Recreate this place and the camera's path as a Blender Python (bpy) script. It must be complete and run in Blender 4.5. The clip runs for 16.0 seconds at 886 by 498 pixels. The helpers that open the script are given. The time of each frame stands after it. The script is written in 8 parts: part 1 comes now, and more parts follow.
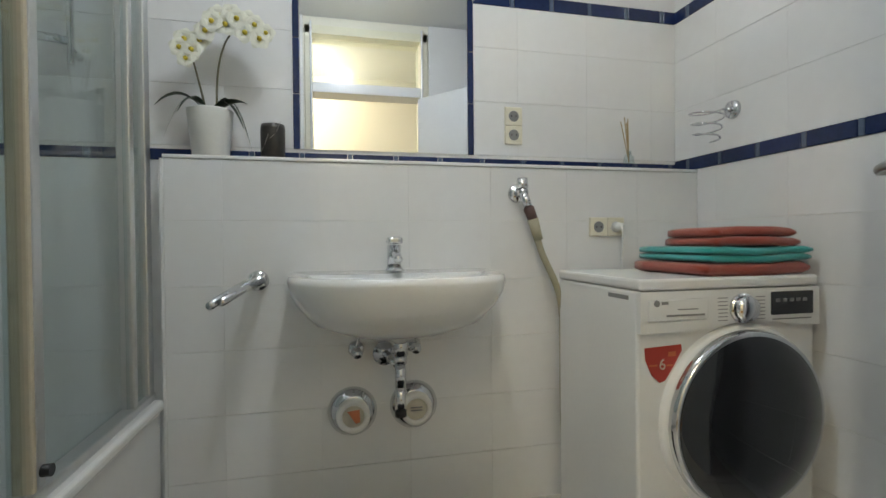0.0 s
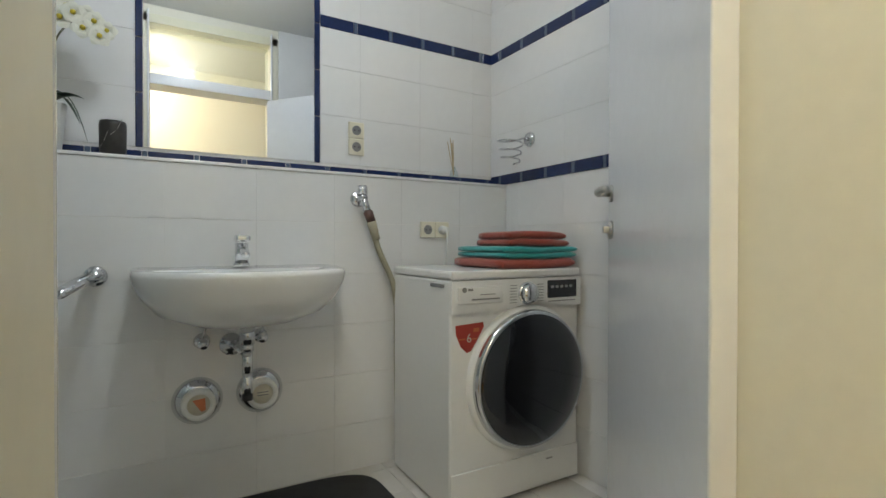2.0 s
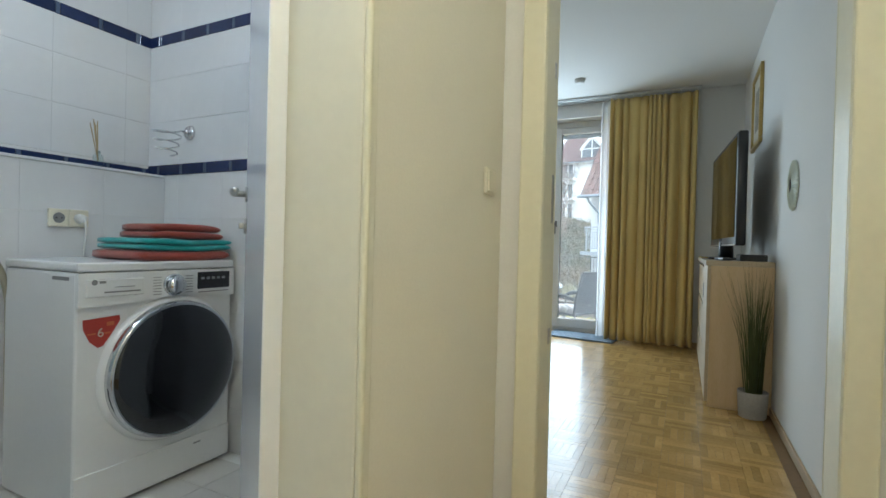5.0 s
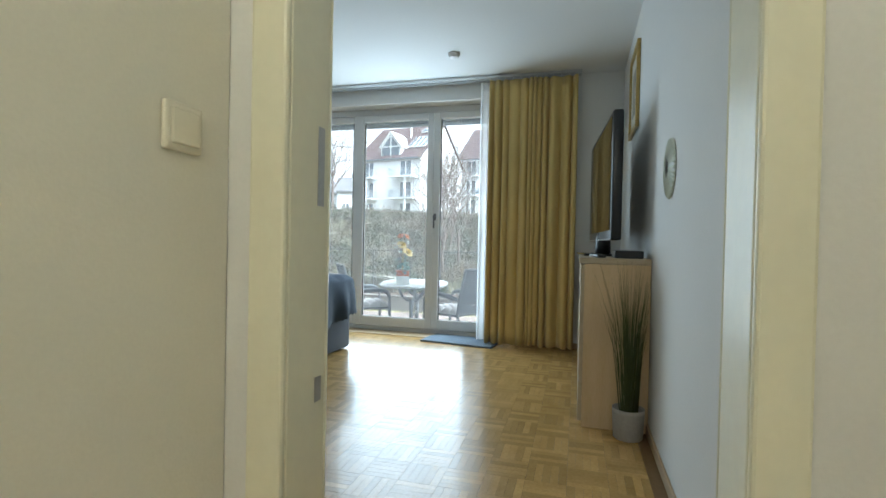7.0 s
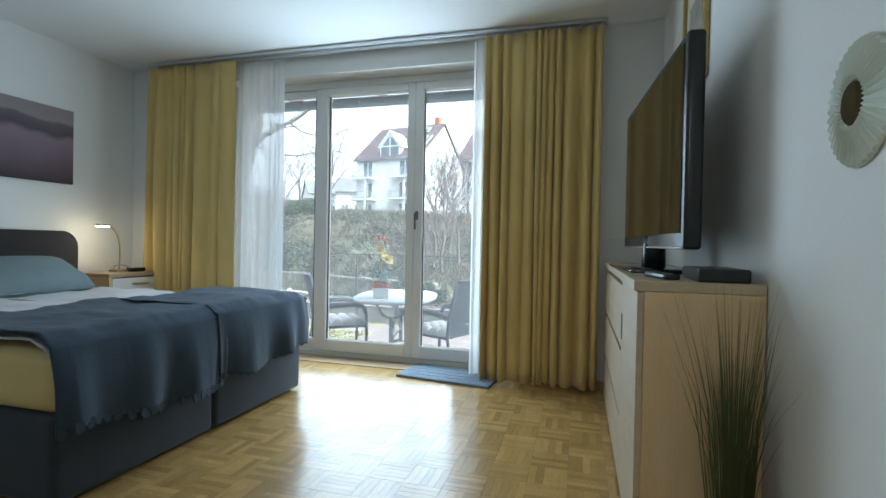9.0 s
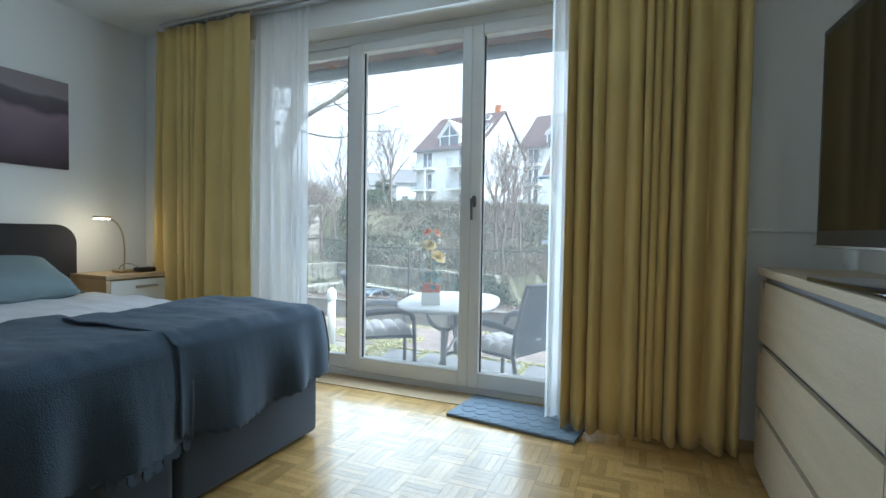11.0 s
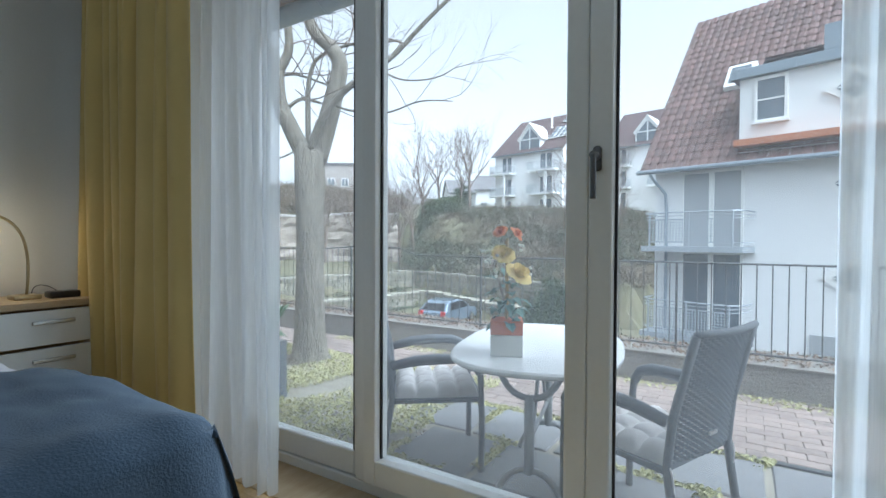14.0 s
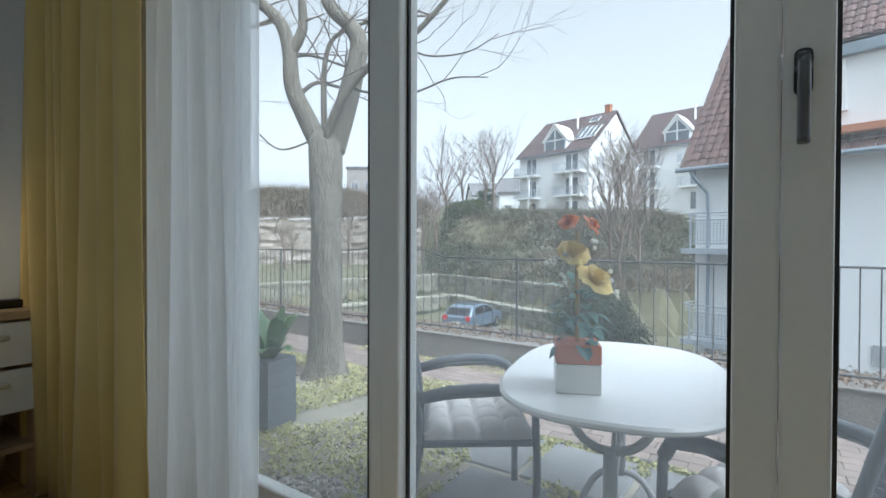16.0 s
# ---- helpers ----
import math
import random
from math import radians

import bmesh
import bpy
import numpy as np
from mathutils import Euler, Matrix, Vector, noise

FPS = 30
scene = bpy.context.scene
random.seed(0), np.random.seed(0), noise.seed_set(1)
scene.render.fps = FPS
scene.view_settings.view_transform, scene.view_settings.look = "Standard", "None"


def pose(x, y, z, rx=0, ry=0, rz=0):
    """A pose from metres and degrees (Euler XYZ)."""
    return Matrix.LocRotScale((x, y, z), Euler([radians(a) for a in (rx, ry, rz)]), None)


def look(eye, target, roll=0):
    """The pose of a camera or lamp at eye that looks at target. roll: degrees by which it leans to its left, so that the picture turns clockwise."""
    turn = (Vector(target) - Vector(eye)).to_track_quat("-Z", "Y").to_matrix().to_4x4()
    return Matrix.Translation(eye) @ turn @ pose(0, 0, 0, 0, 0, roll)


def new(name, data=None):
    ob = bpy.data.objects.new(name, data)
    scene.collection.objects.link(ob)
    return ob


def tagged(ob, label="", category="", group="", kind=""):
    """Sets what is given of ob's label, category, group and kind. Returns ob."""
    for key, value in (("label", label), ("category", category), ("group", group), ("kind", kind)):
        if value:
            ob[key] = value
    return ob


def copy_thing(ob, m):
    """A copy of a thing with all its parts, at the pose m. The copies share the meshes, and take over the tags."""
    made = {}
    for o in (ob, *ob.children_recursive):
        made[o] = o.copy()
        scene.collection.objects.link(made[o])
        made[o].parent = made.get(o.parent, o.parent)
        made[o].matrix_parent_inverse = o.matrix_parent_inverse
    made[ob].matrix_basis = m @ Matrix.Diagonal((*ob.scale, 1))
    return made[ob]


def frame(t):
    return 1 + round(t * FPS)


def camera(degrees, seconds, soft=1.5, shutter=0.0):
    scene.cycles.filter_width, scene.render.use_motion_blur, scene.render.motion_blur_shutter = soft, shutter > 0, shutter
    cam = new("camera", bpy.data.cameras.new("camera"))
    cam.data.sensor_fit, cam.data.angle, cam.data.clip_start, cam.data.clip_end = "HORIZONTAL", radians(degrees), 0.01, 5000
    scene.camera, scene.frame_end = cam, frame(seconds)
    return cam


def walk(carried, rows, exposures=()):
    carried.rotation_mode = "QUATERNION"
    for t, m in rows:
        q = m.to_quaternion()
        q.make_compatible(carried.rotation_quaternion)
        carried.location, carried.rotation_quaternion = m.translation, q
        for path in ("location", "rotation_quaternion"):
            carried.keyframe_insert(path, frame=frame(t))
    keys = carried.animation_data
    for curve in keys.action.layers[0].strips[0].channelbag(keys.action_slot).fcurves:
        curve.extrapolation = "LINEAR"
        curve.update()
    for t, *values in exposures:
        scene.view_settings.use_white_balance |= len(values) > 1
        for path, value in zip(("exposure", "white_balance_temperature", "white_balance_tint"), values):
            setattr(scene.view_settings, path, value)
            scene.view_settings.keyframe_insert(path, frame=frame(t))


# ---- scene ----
cam = camera(84.7, 16.0)
PATH = [
    (0, (-0.025, 0.177, 0.956), (0.431, 2.124, 0.927), -0.5),
    (0.5, (-0.029, 0.123, 0.963), (0.64, 2.008, 0.936), -0.2),
    (1, (-0.049, 0.072, 0.974), (0.736, 1.911, 0.949), -0.1),
    (1.5, (-0.067, -0.005, 0.958), (0.802, 1.796, 0.941), -0.0),
    (2, (-0.068, -0.081, 0.94), (0.938, 1.647, 0.923), 0.1),
    (2.5, (-0.075, -0.162, 0.935), (1.109, 1.45, 0.919), 0.2),
    (3, (-0.099, -0.219, 0.936), (1.23, 1.275, 0.915), 0.4),
    (3.5, (-0.124, -0.276, 0.95), (1.352, 1.073, 0.921), 1.0),
    (4, (-0.108, -0.331, 0.926), (1.481, 0.884, 0.908), 0.8),
    (4.5, (-0.108, -0.373, 0.936), (1.591, 0.682, 0.914), 1.3),
    (5, (-0.09, -0.412, 0.939), (1.702, 0.477, 0.922), 1.5),
    (5.2, (-0.075, -0.427, 0.941), (1.747, 0.396, 0.925), 1.6),
    (7.5, (0.92, -0.532, 0.96), (2.849, -0.006, 0.932), 1.1),
    (8, (1.213, -0.513, 0.982), (3.142, 0.016, 0.957), 1.1),
    (10.5, (2.329, -0.127, 0.996), (4.219, 0.527, 0.953), 1.1),
    (11, (2.577, -0.088, 1.013), (4.421, 0.684, 0.947), 0.9),
    (11.5, (2.852, -0.011, 1.018), (4.658, 0.847, 0.958), 0.9),
    (12, (3.098, 0.09, 0.978), (4.869, 1.017, 0.933), 0.7),
    (12.5, (3.351, 0.172, 0.976), (5.078, 1.179, 0.936), 0.7),
    (13, (3.598, 0.293, 0.979), (5.312, 1.323, 0.935), 0.5),
    (13.5, (3.812, 0.399, 0.973), (5.515, 1.447, 0.929), 0.6),
    (14, (4.025, 0.536, 0.98), (5.718, 1.6, 0.942), 0.3),
    (14.5, (4.231, 0.656, 0.946), (5.905, 1.749, 0.908), 0.5),
    (15, (4.366, 0.8, 0.955), (6.041, 1.891, 0.921), 0.5),
    (15.5, (4.448, 0.886, 0.95), (6.118, 1.986, 0.921), 0.3),
    (16, (4.485, 0.924, 0.945), (6.126, 2.067, 0.921), 0.2),
]
EXPOSURE = [
    (0.0, 1.62, 6600, 10), (3.0, 1.5, 6250, 9), (5.2, 1.6, 5600, 7), (7.3, 1.5, 5550, 6), (8.2, 1.5, 5500, 6),
    (10.3, 1.4, 5300, 6), (12.5, 1.05, 5300, 8), (14.5, 0.76, 5500, 9), (16.0, 0.62, 5600, 9),
]
walk(cam, [(t, look(eye, target, roll)) for t, eye, target, roll in PATH], EXPOSURE)

# ---- world and light ----
world = bpy.data.worlds.new("overcast_sky")
scene.world = world
world.use_nodes = True
wn = world.node_tree.nodes
wl = world.node_tree.links
sky = wn.new("ShaderNodeTexSky")
sky.sky_type = "NISHITA"
sky.sun_disc = False
sky.sun_elevation = radians(55)
sky.sun_rotation = radians(197)
sky.dust_density = 4.0
sky.air_density = 1.0
soften = wn.new("ShaderNodeHueSaturation")
soften.inputs["Saturation"].default_value = 0.015
soften.inputs["Value"].default_value = 1.45
wl.new(sky.outputs[0], soften.inputs["Color"])
wl.new(soften.outputs[0], wn["Background"].inputs[0])
wn["Background"].inputs[1].default_value = 0.15

sun_data = bpy.data.lights.new("sun", "SUN")
sun_data.energy = 3.4
sun_data.angle = radians(60)
sun_data.color = (1.0, 0.97, 0.92)
sun = new("sun", sun_data)
sun.matrix_world = look((-5.2, -16.4, 24.6), (0, 0, 0))


def area_lamp(name, eye, target, size_x, size_y, power, color):
    d = bpy.data.lights.new(name, "AREA")
    d.shape, d.size, d.size_y, d.energy, d.color = "RECTANGLE", size_x, size_y, power, color
    o = new(name, d)
    o.matrix_world = look(eye, target)
    return o


def bulb(name, eye, power, color, radius=0.05):
    d = bpy.data.lights.new(name, "POINT")
    d.energy, d.color, d.shadow_soft_size = power, color, radius
    o = new(name, d)
    o.location = eye
    return o


area_lamp("window_daylight", (5.33, 1.22, 1.2), (0, 1.05, 1.0), 1.3, 2.1, 14.6, (0.80, 0.94, 1.0))
bulb("hall_bulb", (-0.3, -0.42, 2.30), 8.9, (0.98, 0.92, 0.75), 0.08)
bulb("bathroom_bulb", (0.1, 1.1, 2.40), 4.9, (0.84, 0.93, 1.0), 0.1)
bulb("bedside_bulb", (4.745, 3.355, 1.055), 0.6, (1.0, 0.78, 0.45), 0.02)


# ---- materials ----
def material(name, color, rough=0.6, metal=0.0, var=0.12, scale=6.0, fine=60.0, bump=0.05, color2=None, stretch=None,
             random_piece=0.0, coat=0.0, sheen=0.0, depth=0.004):
    m = bpy.data.materials.new(name)
    m.use_nodes = True
    n, l = m.node_tree.nodes, m.node_tree.links
    b = n["Principled BSDF"]
    b.inputs["Roughness"].default_value = rough
    b.inputs["Metallic"].default_value = metal
    b.inputs["Coat Weight"].default_value = coat
    b.inputs["Sheen Weight"].default_value = sheen
    tc = n.new("ShaderNodeTexCoord")
    mp = n.new("ShaderNodeMapping")
    if stretch:
        mp.inputs["Scale"].default_value = stretch
    l.new(tc.outputs["Object"], mp.inputs[0])
    big = n.new("ShaderNodeTexNoise")
    big.inputs["Scale"].default_value = scale
    big.inputs["Detail"].default_value = 4
    small = n.new("ShaderNodeTexNoise")
    small.inputs["Scale"].default_value = fine
    small.inputs["Detail"].default_value = 3
    for t in (big, small):
        l.new(mp.outputs[0], t.inputs["Vector"])
    both = n.new("ShaderNodeMath")
    both.operation = "ADD"
    l.new(big.outputs[0], both.inputs[0])
    l.new(small.outputs[0], both.inputs[1])
    fac = n.new("ShaderNodeMapRange")
    fac.inputs["From Min"].default_value = 0.65
    fac.inputs["From Max"].default_value = 1.35
    l.new(both.outputs[0], fac.inputs[0])
    c2 = color2 or tuple(c * (1 - var) for c in color)
    mix = n.new("ShaderNodeMix")
    mix.data_type = "RGBA"
    mix.inputs["A"].default_value = (*c2, 1)
    mix.inputs["B"].default_value = (*color, 1)
    l.new(fac.outputs[0], mix.inputs["Factor"])
    out = mix.outputs["Result"]
    if random_piece:
        info = n.new("ShaderNodeObjectInfo")
        geo = n.new("ShaderNodeNewGeometry")
        add = n.new("ShaderNodeMath")
        add.operation = "ADD"
        l.new(info.outputs["Random"], add.inputs[0])
        l.new(geo.outputs["Random Per Island"], add.inputs[1])
        frac = n.new("ShaderNodeMath")
        frac.operation = "FRACT"
        l.new(add.outputs[0], frac.inputs[0])
        rng = n.new("ShaderNodeMapRange")
        rng.inputs["To Min"].default_value = 1 - random_piece
        rng.inputs["To Max"].default_value = 1 + random_piece
        l.new(frac.outputs[0], rng.inputs[0])
        hs = n.new("ShaderNodeHueSaturation")
        l.new(rng.outputs[0], hs.inputs["Value"])
        l.new(out, hs.inputs["Color"])
        out = hs.outputs[0]
    l.new(out, b.inputs["Base Color"])
    if bump:
        bp = n.new("ShaderNodeBump")
        bp.inputs["Strength"].default_value = min(1.0, bump * 4)
        bp.inputs["Distance"].default_value = depth
        l.new(both.outputs[0], bp.inputs["Height"])
        l.new(bp.outputs[0], b.inputs["Normal"])
    return m


def glow(name, color, strength):
    m = bpy.data.materials.new(name)
    m.use_nodes = True
    b = m.node_tree.nodes["Principled BSDF"]
    b.inputs["Base Color"].default_value = (*color, 1)
    b.inputs["Emission Color"].default_value = (*color, 1)
    b.inputs["Emission Strength"].default_value = strength
    return m


def glass(name, color=(1, 1, 1), clear=0.93, rough=0.0, haze=0.0):
    """Thin clear pane: lets light straight through, with a reflecting skin and a pale translucent share imitating glare
    haze.
    """
    m = bpy.data.materials.new(name)
    m.use_nodes = True
    n, l = m.node_tree.nodes, m.node_tree.links
    n.remove(n["Principled BSDF"])
    tr = n.new("ShaderNodeBsdfTransparent")
    tr.inputs[0].default_value = (*[c * clear for c in color], 1)
    gl = n.new("ShaderNodeBsdfGlossy")
    gl.inputs["Roughness"].default_value = rough
    lw = n.new("ShaderNodeLayerWeight")
    pw = n.new("ShaderNodeMath")
    pw.operation = "POWER"
    pw.inputs[1].default_value = 4.0
    l.new(lw.outputs["Facing"], pw.inputs[0])
    ad = n.new("ShaderNodeMath")
    ad.operation = "MULTIPLY_ADD"
    ad.inputs[1].default_value = 0.8
    ad.inputs[2].default_value = 0.016
    l.new(pw.outputs[0], ad.inputs[0])
    mx = n.new("ShaderNodeMixShader")
    l.new(ad.outputs[0], mx.inputs[0])
    l.new(tr.outputs[0], mx.inputs[1])
    l.new(gl.outputs[0], mx.inputs[2])
    l.new(mx.outputs[0], n["Material Output"].inputs[0])
    # translucent white mixed in imitates the milky glare over the view
    if haze:
        ds = n.new("ShaderNodeBsdfTranslucent")
        ds.inputs[0].default_value = (0.92, 0.97, 1.0, 1)
        haze_mix = n.new("ShaderNodeMixShader")
        haze_mix.inputs[0].default_value = haze
        l.new(mx.outputs[0], haze_mix.inputs[1])
        l.new(ds.outputs[0], haze_mix.inputs[2])
        l.new(haze_mix.outputs[0], n["Material Output"].inputs[0])
    return m


def veil(name, color, open_share):
    """Sheer cloth: partly open weave, partly translucent thread."""
    m = bpy.data.materials.new(name)
    m.use_nodes = True
    n, l = m.node_tree.nodes, m.node_tree.links
    n.remove(n["Principled BSDF"])
    tr = n.new("ShaderNodeBsdfTransparent")
    df = n.new("ShaderNodeBsdfDiffuse")
    tl = n.new("ShaderNodeBsdfTranslucent")
    df.inputs[0].default_value = (*color, 1)
    tl.inputs[0].default_value = (*color, 1)
    a = n.new("ShaderNodeMixShader")
    a.inputs[0].default_value = 0.72
    b = n.new("ShaderNodeMixShader")
    tex = n.new("ShaderNodeTexNoise")
    tex.inputs["Scale"].default_value = 25
    rg = n.new("ShaderNodeMapRange")
    rg.inputs["To Min"].default_value = 1 - open_share - 0.06
    rg.inputs["To Max"].default_value = 1 - open_share + 0.08
    l.new(tex.outputs[0], rg.inputs[0])
    l.new(rg.outputs[0], b.inputs[0])
    l.new(df.outputs[0], a.inputs[1])
    l.new(tl.outputs[0], a.inputs[2])
    l.new(tr.outputs[0], b.inputs[1])
    l.new(a.outputs[0], b.inputs[2])
    l.new(b.outputs[0], n["Material Output"].inputs[0])
    return m


def cloth_through(name, color, rough=0.9):
    """Curtain cloth with some light coming through."""
    m = material(name, color, rough, var=0.18, scale=3, fine=400, bump=0.04, depth=0.001, sheen=0.2)
    n, l = m.node_tree.nodes, m.node_tree.links
    tl = n.new("ShaderNodeBsdfTranslucent")
    tl.inputs[0].default_value = (*color, 1)
    mx = n.new("ShaderNodeMixShader")
    mx.inputs[0].default_value = 0.03
    l.new(n["Principled BSDF"].outputs[0], mx.inputs[1])
    l.new(tl.outputs[0], mx.inputs[2])
    l.new(mx.outputs[0], n["Material Output"].inputs[0])
    return m


M = {}
M["plaster"] = material("white_wall_paint", (0.78, 0.77, 0.74), 0.75, var=0.05, scale=1.2, fine=120, bump=0.06, depth=0.002)
M["hall_plaster"] = material("cream_wall_paint", (0.81, 0.78, 0.67), 0.7, var=0.05, scale=1.2, fine=140, bump=0.05, depth=0.002)
M["ceiling"] = material("ceiling_paint", (0.8, 0.8, 0.78), 0.85, var=0.04, scale=0.8, fine=90, bump=0.05, depth=0.002)
M["cream_frame"] = material("cream_gloss_paint", (0.80, 0.77, 0.60), 0.35, var=0.06, scale=2, fine=40, bump=0.02)
M["frame_white"] = material("pale_cream_satin_paint", (0.78, 0.75, 0.62), 0.4, var=0.05, scale=2, fine=40, bump=0.02)
M["white_door"] = material("white_door_paint", (0.80, 0.81, 0.83), 0.22, var=0.04, scale=1.5, fine=30, bump=0.015, coat=0.2)
M["tile"] = material("white_wall_tile", (0.80, 0.80, 0.80), 0.12, var=0.03, scale=3, fine=25, bump=0.02, random_piece=0.015, depth=0.002)
M["navy"] = material("navy_tile", (0.015, 0.03, 0.11), 0.15, var=0.3, scale=9, fine=50, bump=0.02, random_piece=0.15)
M["navy_light"] = material("grey_blue_tile", (0.10, 0.14, 0.22), 0.2, var=0.2, scale=9, fine=50, bump=0.02)
M["grout"] = material("pale_grout", (0.84, 0.83, 0.81), 0.9, var=0.06, scale=6, fine=90, bump=0.1)
M["floor_tile"] = material("beige_floor_tile", (0.62, 0.60, 0.56), 0.3, var=0.08, scale=5, fine=60, bump=0.03, random_piece=0.04)
M["ceramic"] = material("white_ceramic", (0.84, 0.84, 0.83), 0.06, var=0.02, scale=2, fine=10, bump=0.0, coat=0.5)
M["chrome"] = material("chrome", (0.72, 0.73, 0.75), 0.08, 1.0, var=0.08, scale=12, fine=60, bump=0.0)
M["brushed"] = material("brushed_steel", (0.55, 0.54, 0.52), 0.3, 1.0, var=0.15, scale=12, fine=120, bump=0.02)
M["mirror"] = material("mirror_silver", (0.9, 0.91, 0.91), 0.01, 1.0, var=0.01, scale=2, fine=5, bump=0.0)
M["white_plastic"] = material("white_plastic", (0.78, 0.78, 0.76), 0.35, var=0.04, scale=8, fine=80, bump=0.01)
M["cream_plastic"] = material("cream_plastic", (0.78, 0.74, 0.60), 0.35, var=0.05, scale=8, fine=80, bump=0.01)
M["appliance"] = material("white_enamel", (0.80, 0.80, 0.79), 0.25, var=0.03, scale=3, fine=60, bump=0.01, coat=0.15)
M["dark_glass"] = material("smoked_glass", (0.01, 0.011, 0.014), 0.06, var=0.3, scale=4, fine=20, bump=0.0, coat=0.6)
M["black"] = material("black_plastic", (0.012, 0.012, 0.013), 0.3, var=0.3, scale=9, fine=80, bump=0.01)
M["screen"] = material("dark_screen", (0.006, 0.007, 0.008), 0.12, var=0.2, scale=2, fine=10, bump=0.0, coat=0.3)
M["towel_red"] = material("rust_red_terry", (0.36, 0.055, 0.03), 0.95, var=0.3, scale=10, fine=260, bump=0.22, sheen=0.4, depth=0.004)
M["towel_teal"] = material("turquoise_terry", (0.02, 0.40, 0.39), 0.95, var=0.3, scale=10, fine=260, bump=0.22, sheen=0.4, depth=0.004)
M["hose"] = material("grey_beige_hose", (0.40, 0.37, 0.27), 0.6, var=0.15, scale=10, fine=90, bump=0.05)
M["dark_mat"] = material("charcoal_bath_mat", (0.035, 0.035, 0.037), 0.95, var=0.4, scale=20, fine=300, bump=0.25, depth=0.006)
M["wood_light"] = material("light_oak", (0.50, 0.38, 0.23), 0.45, color2=(0.40, 0.28, 0.15), scale=3, fine=30, bump=0.03, stretch=(1, 8, 8))
M["wood_side"] = material("oak_side_panel", (0.62, 0.46, 0.27), 0.45, color2=(0.54, 0.38, 0.20), scale=3, fine=30, bump=0.03, stretch=(8, 8, 1))
M["wood_pale"] = material("pale_limed_oak", (0.50, 0.41, 0.28), 0.5, color2=(0.40, 0.31, 0.19), scale=2.5, fine=26, bump=0.04, stretch=(1, 1, 9))
M["parquet"] = material("oak_mosaic_parquet", (0.56, 0.36, 0.13), 0.26, color2=(0.42, 0.25, 0.08), scale=9, fine=80, bump=0.02, random_piece=0.22, coat=0.25, depth=0.0015)
M["parquet_bed"] = material("dark_parquet_joint", (0.22, 0.13, 0.05), 0.5, var=0.2, scale=6, fine=50, bump=0.02)
M["curtain"] = cloth_through("ochre_curtain", (0.73, 0.545, 0.20))
M["handle_grey"] = material("dark_grey_metal", (0.16, 0.16, 0.17), 0.35, 0.7, var=0.1, scale=10, fine=60, bump=0.0)
M["sheer"] = veil("white_voile", (0.93, 0.94, 0.95), 0.27)
M["window_white"] = material("white_window_paint", (0.80, 0.80, 0.79), 0.3, var=0.04, scale=3, fine=60, bump=0.015)
# the last value mixes in painted glare haze
M["pane"] = glass("window_glass", (0.97, 1.0, 0.99), 0.97, 0.0, 0.10)
M["shower_glass"] = glass("shower_glass", (0.93, 0.98, 0.98), 0.95, 0.02)
M["fabric_blue"] = material("slate_blue_fabric", (0.050, 0.062, 0.085), 0.95, var=0.25, scale=8, fine=350, bump=0.12, sheen=0.15, depth=0.002)
M["blanket"] = material("slate_blue_fleece", (0.045, 0.070, 0.105), 0.95, var=0.35, scale=5, fine=220, bump=0.15, sheen=0.12, depth=0.004)
M["linen"] = material("white_bed_linen", (0.74, 0.72, 0.74), 0.9, var=0.06, scale=6, fine=200, bump=0.08, depth=0.003)
M["sheet_yellow"] = material("straw_bed_sheet", (0.72, 0.58, 0.26), 0.9, var=0.08, scale=6, fine=200, bump=0.08)
M["pillow"] = material("grey_green_pillow", (0.20, 0.25, 0.26), 0.95, var=0.15, scale=8, fine=250, bump=0.12)
M["headboard"] = material("charcoal_headboard_fabric", (0.035, 0.033, 0.036), 0.95, var=0.2, scale=8, fine=300, bump=0.12)
M["grey_mat"] = material("grey_blue_door_mat", (0.22, 0.27, 0.33), 0.9, var=0.2, scale=7, fine=240, bump=0.15)
M["beige_seat"] = material("beige_upholstery", (0.42, 0.36, 0.28), 0.85, var=0.1, scale=6, fine=220, bump=0.08)
M["gold"] = material("worn_gilt", (0.55, 0.40, 0.14), 0.4, 0.6, var=0.3, scale=10, fine=60, bump=0.06)
M["paper"] = material("off_white_paper", (0.62, 0.58, 0.48), 0.9, var=0.15, scale=4, fine=40, bump=0.02)
M["sage"] = material("sage_glazed_ceramic", (0.62, 0.66, 0.57), 0.35, var=0.1, scale=10, fine=60, bump=0.03)
M["concrete_pot"] = material("grey_concrete", (0.42, 0.40, 0.37), 0.9, var=0.2, scale=9, fine=80, bump=0.12)
M["grass_blade"] = material("dry_green_grass_blade", (0.10, 0.12, 0.035), 0.7, var=0.4, scale=8, fine=40, bump=0.02)
M["brass_light"] = material("satin_brass", (0.55, 0.45, 0.28), 0.3, 1.0, var=0.1, scale=10, fine=60, bump=0.0)


# ---- building helpers ----
def box(bm, x0, x1, y0, y1, z0, z1, bevel=0.0, seg=2):
    made = bmesh.ops.create_cube(bm, size=1.0)["verts"]
    c = Vector(((x0 + x1) / 2, (y0 + y1) / 2, (z0 + z1) / 2))
    for v in made:
        v.co = Vector((v.co.x * (x1 - x0), v.co.y * (y1 - y0), v.co.z * (z1 - z0))) + c
    if bevel:
        edges = list({e for v in made for e in v.link_edges})
        bmesh.ops.bevel(bm, geom=edges, offset=bevel, segments=seg, affect="EDGES", profile=0.5)
    return bm


